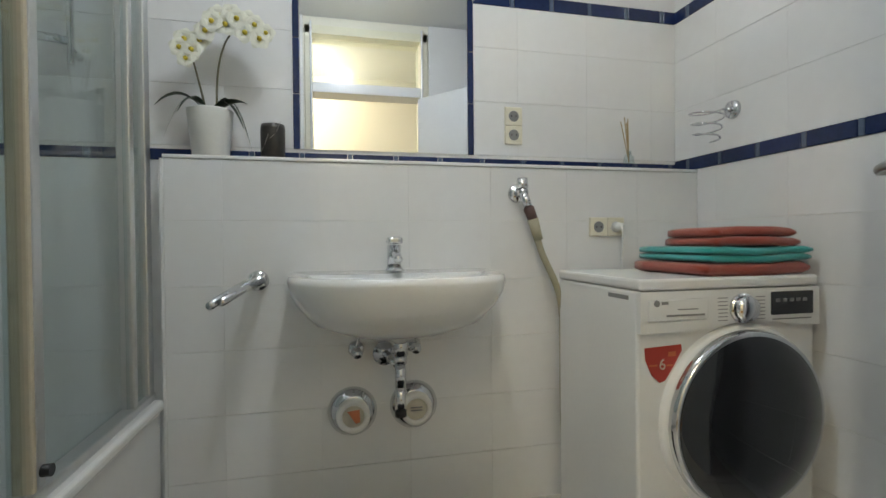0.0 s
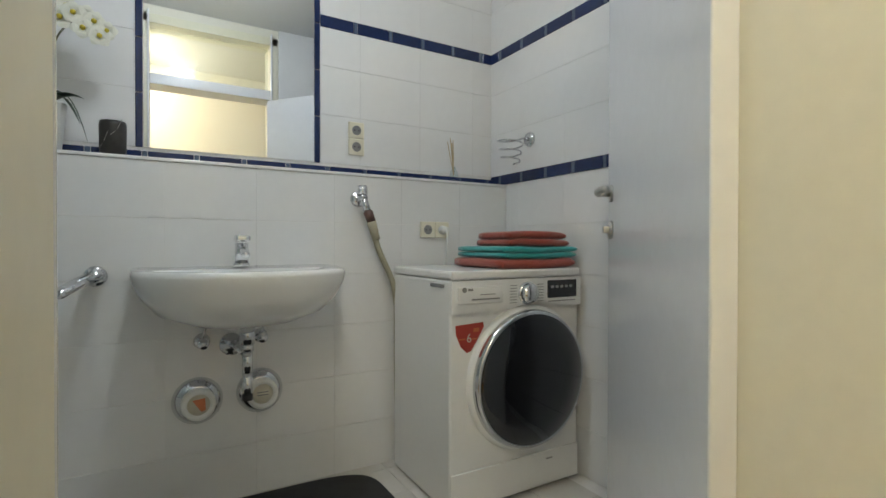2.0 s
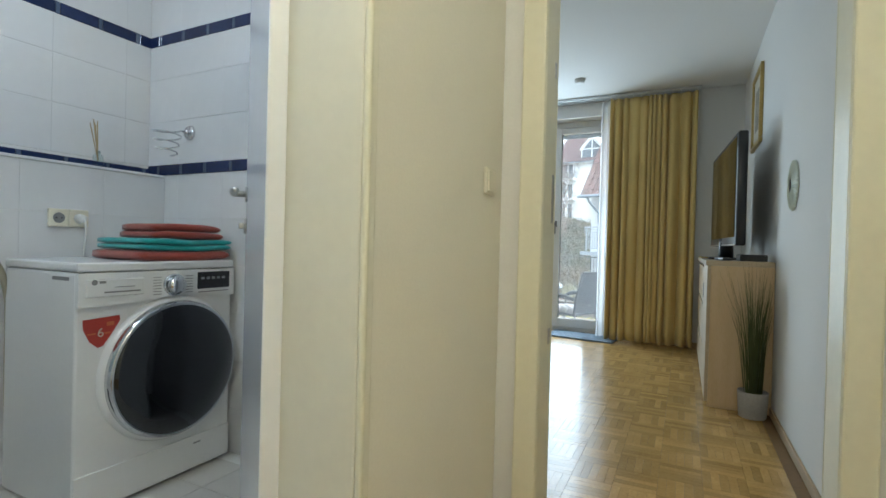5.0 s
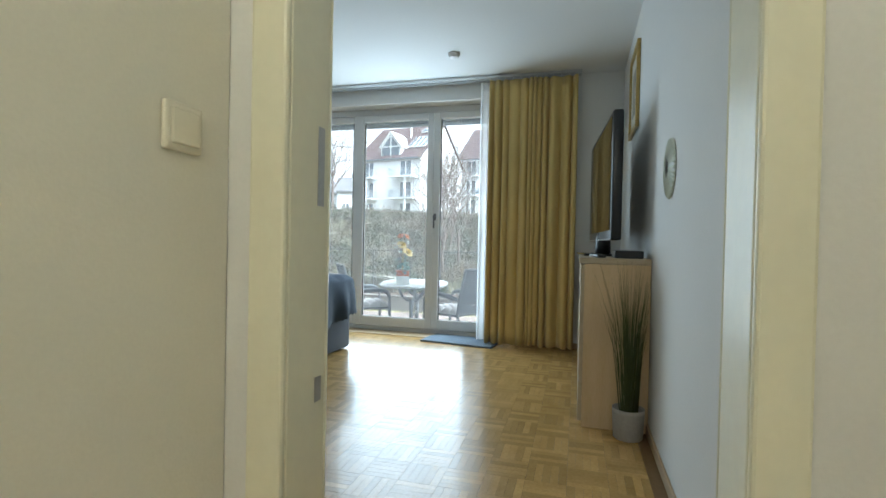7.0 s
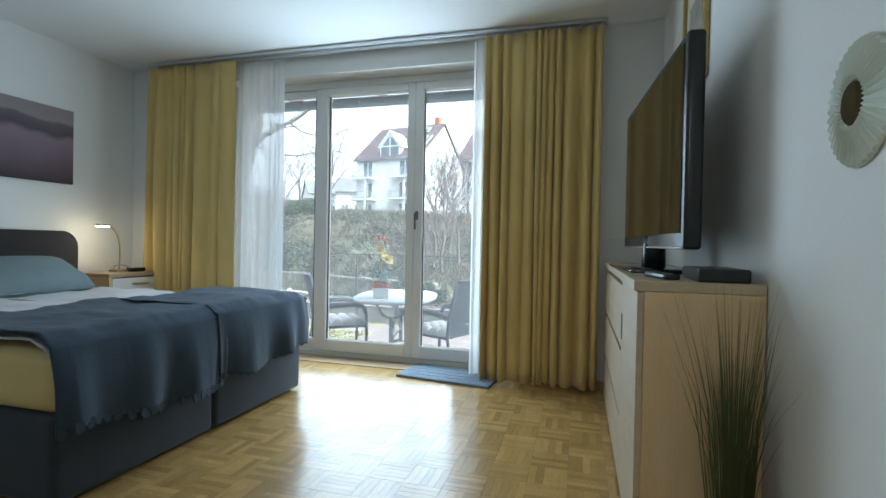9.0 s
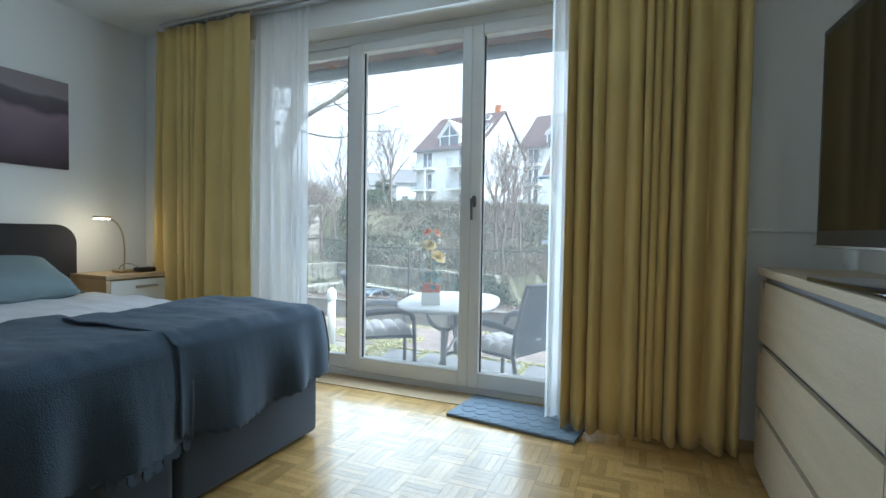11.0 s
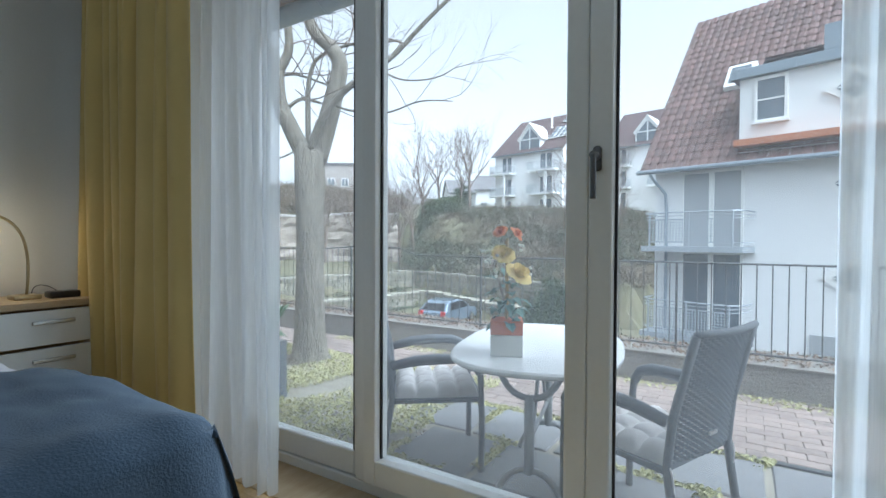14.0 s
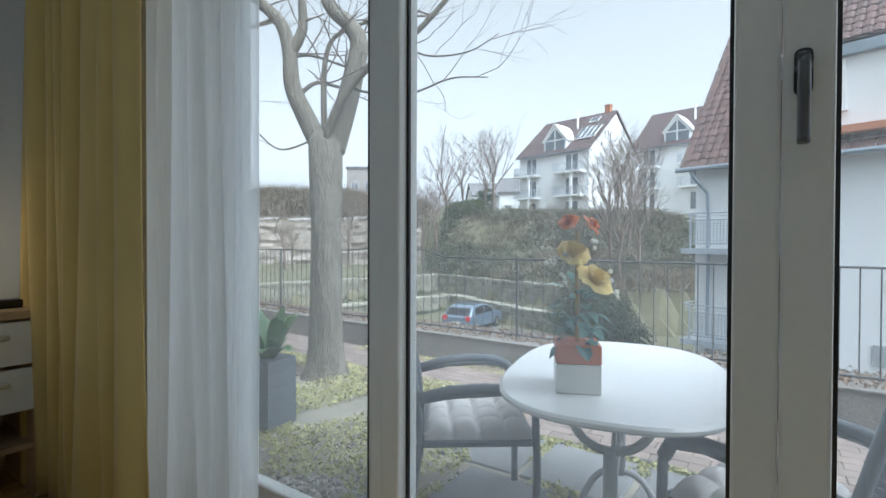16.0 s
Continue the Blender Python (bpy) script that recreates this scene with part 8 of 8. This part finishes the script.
far_house(seen_from_window(3.2, 88, 5.2), -50, 8.5, 8.0, 4.4, 6.8, "far white house with a grey roof", M["slate_roof"])
far_house(seen_from_window(7.4, 82, 5.2), -66, 7.5, 7.0, 4.4, 6.8, "far white house with a slate roof behind bare trees", M["slate_roof"])
far_house(seen_from_window(12.6, 92, 5.9), -60, 9, 8.0, 3.6, 6.2, "far pale house under dark roofs", M["slate_roof"])
far_house(seen_from_window(-34, 98, 4.2), -50, 14, 8.0, 2.4, 4.4, "low far house with a grey roof in the valley", M["slate_roof"])
far_house(seen_from_window(-44, 130, 8.0), -50, 16, 9.0, 3.4, 6.0, "far pale house on the ridge", M["slate_roof"])
fb = thing("apartment_block", "grey-brown flat-roofed block far behind the bare trees", "building", seen_from_window(-21.5, 96, 4.2), -55)
q = B(); box(q, 0, 9, 0, 9, -3, 11.4); part("wall", q, M["grey_block"], fb)
q = B(); box(q, -0.2, 9.2, -0.2, 9.2, 11.4, 11.8); part("roof", q, M["slate_roof"], fb)
for k in range(3):
    for z in (1.5, 4.4, 7.3):
        french_window(fb, 1.0 + 2.7 * k, 2.2 + 2.7 * k, z, z + 1.4)
M["ruin"] = material("pale_broken_masonry", (0.46, 0.41, 0.36), 0.95, color2=(0.20, 0.165, 0.13), scale=0.55, fine=5, bump=0.5, depth=0.05)
M["ruin_cap"] = material("pale_wall_cap", (0.62, 0.60, 0.57), 0.95, var=0.25, scale=1, fine=8, bump=0.2)
aw = thing("quarry_wall", "pale old ruined wall across the valley", "wall", (*spot(56, -25)[:2], 0.0), -53.3)
q = B()
cols = []
for i in range(61):
    x = i * 0.42
    top_z = 3.3 + 0.35 * noise.noise(Vector((x * 0.35, 0, 7))) + 0.2 * noise.noise(Vector((x * 1.4, 0, 3))) + 0.02 * x
    cols.append([q.verts.new((x, 0.35 * noise.noise(Vector((x * 0.5, j * 0.6, 4))) + 0.12 * noise.noise(Vector((x * 2, j * 1.6, 8))), -2.5 + (top_z + 2.5) * j / 16)) for j in range(17)] + [q.verts.new((x, 0.9, top_z + 0.05)), q.verts.new((x, 0.9, -2.5))])
for i in range(60):
    for j in range(18):
        q.faces.new((cols[i][j], cols[i + 1][j], cols[i + 1][j + 1], cols[i][j + 1]))
part("wall", q, M["ruin"], aw)
q = B()
for i in range(20):
    x = i * 1.26
    top_z = 3.3 + 0.35 * noise.noise(Vector((x * 0.35, 0, 7))) + 0.02 * x
    if i % 5 != 2:
        box(q, x, x + 1.22, -0.1, 0.85, top_z + 0.0, top_z + 0.24)
tagged(part("cap_stones", q, M["ruin_cap"], aw, "pale broken cap stones"), kind="stuff")

# ---- parked car ----
def car(at, turn):
    t = thing("parked_car", "blue-grey hatchback car parked in the yard", "car", at, turn)
    prof = [(-2.0, 0.35), (-2.08, 0.55), (-2.05, 0.88), (-1.9, 1.0), (-1.55, 1.36), (-1.15, 1.47), (-0.2, 1.5), (0.35, 1.42), (1.05, 1.0), (1.75, 0.86), (2.02, 0.7), (2.08, 0.45), (2.0, 0.3)]
    q = B()
    rows = []
    for s in (-1, -0.92, 0.92, 1):
        row = []
        for x, z in prof:
            inset = 1.0 if z < 0.95 else 1.0 - 0.35 * (z - 0.95)
            zz = z if abs(s) < 0.95 else (z if z < 0.95 else z - 0.04)
            row.append(q.verts.new((x, s * 0.88 * inset, zz)))
        rows.append(row)
    n = len(prof)
    for i in range(3):
        for k in range(n):
            q.faces.new((rows[i][k], rows[i][(k + 1) % n], rows[i + 1][(k + 1) % n], rows[i + 1][k]))
    q.faces.new(rows[0]); q.faces.new(rows[-1][::-1])
    smooth = part("body", q, M["car_paint"], t)
    for s in (-1, 1):
        q = B(); f = q.faces.new([q.verts.new((x, s * (0.885 * (1 - 0.35 * max(0, z - 0.95)) + 0.008), z)) for x, z in ((-1.45, 1.0), (-1.25, 1.36), (-0.3, 1.40), (-0.3, 1.0))]); part("side_window", q, M["dark_glass"], t)
        q = B(); f = q.faces.new([q.verts.new((x, s * (0.885 * (1 - 0.35 * max(0, z - 0.95)) + 0.008), z)) for x, z in ((-0.22, 1.0), (-0.22, 1.40), (0.3, 1.34), (0.85, 1.0))]); part("side_window", q, M["dark_glass"], t)
        for x in (-1.3, 1.3):
            q = B(); cyl(q, (x, s * 0.72, 0.31), (x, s * 0.90, 0.31), 0.31, seg=24); w_ = part("wheel", q, M["tyre"], t)
            q = B(); cyl(q, (x, s * 0.895, 0.31), (x, s * 0.91, 0.31), 0.19, seg=20); part("rim", q, M["brushed"], w_)
        q = B(); box(q, -2.07, -1.93, s * 0.70 - 0.14, s * 0.70 + 0.14, 0.72, 0.98, 0.02); part("tail_lamp", q, M["lamp_red"], t)
    q = B(); f = q.faces.new([q.verts.new(p) for p in ((-1.93, -0.70, 1.02), (-1.93, 0.70, 1.02), (-1.59, 0.62, 1.36), (-1.59, -0.62, 1.36))]); part("rear_window", q, M["dark_glass"], t)
    q = B(); box(q, -2.11, -2.06, -0.26, 0.26, 0.55, 0.66, 0.005); part("number_plate", q, M["paper"], t)


car((28.35, 15.4, YARD + 0.02), 4)

# ---- terrace furniture ----
def garden_chair():
    t = thing("garden_chair", "slate-grey wicker garden armchair with a tufted pale seat pad", "chair", (0, 0, 0), group="garden chairs")
    # local: front towards +y, origin on the ground under the seat
    for s in (-1, 1):
        q = B(); tube(q, [(s * 0.25, 0.25, 0.0), (s * 0.255, 0.25, 0.30), (s * 0.262, 0.24, 0.53), (s * 0.265, 0.20, 0.595), (s * 0.265, 0.10, 0.615), (s * 0.262, -0.10, 0.605), (s * 0.25, -0.235, 0.58)], 0.017, 10); smooth_part("front_leg_and_arm", q, M["chair_frame"], t)
        q = B(); tube(q, [(s * 0.235, -0.30, 0.0), (s * 0.235, -0.235, 0.40), (s * 0.232, -0.255, 0.60), (s * 0.225, -0.335, 0.92)], 0.017, 10); smooth_part("back_leg", q, M["chair_frame"], t)
        q = B(); tube(q, [(s * 0.264, 0.235, 0.545), (s * 0.268, 0.205, 0.602), (s * 0.27, 0.14, 0.628), (s * 0.27, 0.0, 0.632), (s * 0.265, -0.12, 0.622), (s * 0.252, -0.24, 0.588)], 0.023, 12); smooth_part("armrest", q, M["wicker"], t, "wicker-wrapped armrest")
    q = B(); box(q, -0.25, 0.25, -0.23, 0.26, 0.38, 0.405, 0.006); part("seat", q, M["wicker"], t)
    q = B(); box(q, -0.25, 0.25, 0.235, 0.262, 0.365, 0.4055, 0.006); part("front_rail", q, M["chair_frame"], t)
    # woven back: real strands over a grid
    vs, fs = [], []
    rows, cols = 44, 22
    def bp(u, v):
        z = 0.42 + 0.50 * v
        y = -0.245 - (0.02 * v + 0.075 * v * v) - 0.03 * math.sin(math.pi * u)
        x = (u - 0.5) * (0.44 + 0.02 * v)
        return Vector((x, y, z))
    for i in range(rows):
        for k in range(cols):
            u0, u1, v0, v1 = k / cols, (k + 1) / cols, (i + 0.06) / rows, (i + 0.94) / rows
            out = 0.005 if (i + k) % 2 else -0.005
            o_ = len(vs)
            for (u, v, d) in ((u0, v0, 0), ((u0 + u1) / 2, v0, out), (u1, v0, 0), (u0, v1, 0), ((u0 + u1) / 2, v1, out), (u1, v1, 0)):
                p = bp(u, v); vs.append((p.x, p.y + d, p.z))
            fs += [(o_, o_ + 1, o_ + 4, o_ + 3), (o_ + 1, o_ + 2, o_ + 5, o_ + 4)]
    me_ = bpy.data.meshes.new("backrest_weave"); me_.from_pydata(vs, [], fs); me_.materials.append(M["wicker"])
    o = new("backrest_weave", me_); o.parent = t
    tagged(o, "woven wicker strands", kind="stuff")
    so = o.modifiers.new("thickness", "SOLIDIFY"); so.thickness = 0.005
    q = B(); tube(q, [bp(k / 10, 1.0) + Vector((0, 0, 0.006)) for k in range(11)], 0.015, 8); smooth_part("top_rail", q, M["wicker"], t)
    q = B(); box(q, -0.03, 0.03, -0.292, -0.286, 0.50, 0.515); part("name_plate", q, M["brushed"], t)
    # tufted seat pad
    q = B()
    n = 40
    g = []
    for i in range(n + 1):
        row = []
        for k in range(n + 1):
            u, v = i / n, k / n
            tuft = (abs(math.sin(math.pi * 4 * u)) * abs(math.sin(math.pi * 4 * v))) ** 0.35
            edge = (1 - abs(2 * u - 1) ** 8) * (1 - abs(2 * v - 1) ** 8)
            row.append(q.verts.new(((u - 0.5) * 0.47, (v - 0.5) * 0.46 + 0.01, 0.407 + 0.075 * (0.35 + 0.65 * tuft) * max(0, edge) ** 0.4)))
        g.append(row)
    for i in range(n):
        for k in range(n):
            q.faces.new((g[i][k], g[i + 1][k], g[i + 1][k + 1], g[i][k + 1]))
    smooth_part("seat_pad", q, M["seat_pad"], t, "pale grey tufted seat pad")
    for s in (-1, 1):
        q = B(); tube(q, bez((s * 0.22, -0.21, 0.43), (s * 0.25, -0.26, 0.44), (s * 0.24, -0.27, 0.36), (s * 0.23, -0.26, 0.30)), 0.004, 5); part("tie", q, M["seat_pad"], t)
    return t


gc = garden_chair()
gc.matrix_basis = pose(6.417, 2.104, TZ, 0, 0, 217)
copy_thing(gc, pose(6.33, 0.91, TZ, 0, 0, -23))


def bistro_table(at, turn):
    t = thing("bistro_table", "white oval table on a grey cast-iron base", "table", at, turn)
    def outline(a, c, z, n=56, e=0.72):
        out = []
        for k in range(n):
            th = k * math.tau / n
            x, y = math.cos(th), math.sin(th)
            out.append((a * math.copysign(abs(x) ** e, x), c * math.copysign(abs(y) ** e, y), z))
        return out
    q = B()
    lv = [(0.59, 0.395, 0.690), (0.602, 0.407, 0.696), (0.612, 0.417, 0.704), (0.612, 0.417, 0.714), (0.602, 0.407, 0.722)]
    rows = [[q.verts.new(p) for p in outline(*l)] for l in lv]
    for i in range(len(rows) - 1):
        for k in range(56):
            q.faces.new((rows[i][k], rows[i][(k + 1) % 56], rows[i + 1][(k + 1) % 56], rows[i + 1][k]))
    q.faces.new(rows[-1]); q.faces.new(rows[0][::-1])
    part("tabletop", q, M["marble"], t)
    for sx in (-0.32, 0.32):
        fr = new("leg_frame"); fr.parent = t
        for s in (-1, 1):
            q = B(); tube(q, bez((sx, s * 0.16, 0.688), (sx, s * 0.13, 0.60), (sx, s * 0.10, 0.53), (sx, 0, 0.525), 14), 0.016, 8); smooth_part("arm", q, M["cast_iron"], fr)
            q = B(); tube(q, bez((sx, 0, 0.185), (sx, s * 0.10, 0.19), (sx, s * 0.13, 0.11), (sx, s * 0.17, 0.014), 14), 0.016, 8); smooth_part("foot", q, M["cast_iron"], fr)
        q = B(); tube(q, [(sx, 0, 0.535), (sx, 0, 0.36), (sx, 0, 0.17)], 0.024, 10); smooth_part("post", q, M["cast_iron"], fr)
        q = B(); box(q, sx - 0.015, sx + 0.015, -0.30, 0.30, 0.675, 0.6895, 0.003); part("bearer", q, M["cast_iron"], fr)
    q = B(); tube(q, [(-0.32, 0, 0.32), (0.32, 0, 0.32)], 0.012, 8); part("stretcher", q, M["cast_iron"], t)
    for s in (-1, 1):
        q = B(); tube(q, bez((s * 0.30, 0, 0.33), (s * 0.15, 0, 0.36), (s * 0.1, 0, 0.55), (s * 0.02, 0, 0.66), 12), 0.010, 6); part("brace", q, M["cast_iron"], t)


bistro_table((6.47, 1.46, TZ), 12)

fp_ = thing("flower_arrangement", "yellow and orange silk roses in a white and orange square pot", "flower pot", (6.15, 1.51, TZ + 0.7225), 25)
q = B(); box(q, -0.075, 0.075, -0.075, 0.075, 0.0, 0.10, 0.004); part("pot", q, M["white_pot"], fp_)
q = B(); box(q, -0.075, 0.075, -0.075, 0.075, 0.1005, 0.165, 0.004); part("pot_band", q, M["terracotta"], fp_, "orange upper band of the pot")
q = B(); cyl(q, (0, 0, 0.16), (0.0, 0, 0.55), 0.008, seg=6); part("stick", q, M["raffia"], fp_)


def rose(c, rad, mat, seed, tilt=(0, 0)):
    rr = random.Random(seed)
    q = B()
    for ring_, cnt_, opening in ((1.0, 7, 1.45), (0.86, 6, 1.15), (0.68, 5, 0.85), (0.48, 4, 0.55), (0.28, 3, 0.3)):
        turn = rr.uniform(0, math.tau)
        for k in range(cnt_):
            a0 = turn + k * math.tau / cnt_ + rr.uniform(-0.15, 0.15)
            half = math.pi / cnt_ * 1.35
            g = []
            for i in range(6):
                t = i / 5
                el = t * opening
                row = []
                for j in range(5):
                    w = (j - 2) / 2
                    a = a0 + half * w * (0.5 + 0.5 * math.sin(math.pi * min(1, 0.15 + 0.75 * t)))
                    rad_ = rad * ring_ * (0.15 + 0.85 * math.sin(min(el + 0.25, 1.5)) * t ** 0.6) * (1 + 0.06 * rr.uniform(-1, 1))
                    up = rad * (0.95 - 0.35 * ring_) * t - (0.28 * rad * t ** 3 if ring_ > 0.8 else 0) - 0.12 * rad * w * w * t
                    row.append(q.verts.new((rad_ * math.cos(a), rad_ * math.sin(a), up)))
                g.append(row)
            for i in range(5):
                for j in range(4):
                    q.faces.new((g[i][j], g[i][j + 1], g[i + 1][j + 1], g[i + 1][j]))
    o = smooth_part("rose", q, mat, fp_)
    o.location = c
    o.rotation_euler = (radians(tilt[0]), radians(tilt[1]), 0)


rose((-0.03, -0.045, 0.37), 0.072, M["silk_yellow"], 1, (30, -30))
rose((-0.03, 0.02, 0.465), 0.058, M["silk_yellow"], 2, (10, -45))
rose((-0.02, -0.035, 0.565), 0.042, M["silk_orange"], 3, (50, -20))
rose((-0.02, 0.03, 0.575), 0.038, M["silk_orange"], 4, (-20, -40))
for k, (c, s) in enumerate((((0, 0, 0.25), 0.055), ((0.0, 0, 0.43), 0.035), ((0.01, -0.01, 0.54), 0.038))):
    q = B()
    rr = random.Random(k)
    for i in range(40):
        p = Vector((rr.gauss(0, 1), rr.gauss(0, 1), rr.gauss(0, 0.9))).normalized() * s
        d = Vector((rr.gauss(0, 1), rr.gauss(0, 1), rr.gauss(0, 0.4))).normalized() * s * 0.9
        tube(q, [p - d * 0.6, p * 1.1, p + d * 0.6], 0.0022, 4)
    part("raffia_ball", q, M["raffia"], fp_)
rr = random.Random(9)
for k in range(46):
    a, h = rr.uniform(0, math.tau), rr.uniform(0.14, 0.36)
    l_ = rr.uniform(0.05, 0.11)
    q = B(); p0 = Vector((0.02 * math.cos(a), 0.02 * math.sin(a), h)); tip = p0 + Vector((l_ * math.cos(a), l_ * math.sin(a), rr.uniform(-0.06, 0.05)))
    blade(q, p0 + (tip - p0) * 0.35, tip, 0.012, rr.uniform(0.016, 0.028), 5)
    part("leaf", q, M["silk_leaf"], fp_)
for k in range(6):
    a = rr.uniform(0, math.tau)
    q = B(); e = Vector((0.10 * math.cos(a), 0.10 * math.sin(a), rr.uniform(0.35, 0.52))); tube(q, [Vector((0, 0, 0.2)), e * 0.55 + Vector((0, 0, 0.12)), e], 0.0016, 4); part("sprig", q, M["twig"], fp_)
    for i in range(3):
        q = B(); bmesh.ops.create_icosphere(q, subdivisions=1, radius=0.009); o = part("white_bud", q, M["petal"], fp_); o.location = e + Vector((rr.gauss(0, 0.012), rr.gauss(0, 0.012), rr.gauss(0, 0.015)))

# tall planter, bollard lamp
pl = thing("wicker_planter", "tall grey wicker planter with a leafy shrub", "planter", (6.50, 3.77, TZ), 10)
q = B()
for k in range(19):
    box(q, -0.13 - 0.002 * (k % 2), 0.13 + 0.002 * (k % 2), -0.13 - 0.002 * (k % 2), 0.13 + 0.002 * (k % 2), k * 0.024, k * 0.024 + 0.022)
part("basket", q, M["wicker"], pl)
rr = random.Random(31)
for k in range(40):
    a = rr.uniform(0, math.tau)
    q = B(); p0 = Vector((0.04 * math.cos(a), 0.04 * math.sin(a), 0.44)); tip = p0 + Vector((rr.uniform(0.1, 0.22) * math.cos(a), rr.uniform(0.1, 0.22) * math.sin(a), rr.uniform(0.0, 0.36)))
    blade(q, p0, tip, 0.05, rr.uniform(0.035, 0.06), 6)
    part("leaf", q, M["shrub_leaf"], pl)
bl = thing("bollard_lamp", "white bollard garden lamp beside the slabs", "garden lamp", (7.20, 3.22, TZ))
q = B(); cyl(q, (0, 0, 0), (0, 0, 0.52), 0.045, seg=20); smooth_part("post", q, M["white_plastic"], bl)
q = B(); lathe(q, [(0.055, 0.52), (0.06, 0.56), (0.045, 0.62), (0.02, 0.65), (0.0001, 0.66)], 20); smooth_part("head", q, M["white_plastic"], bl)
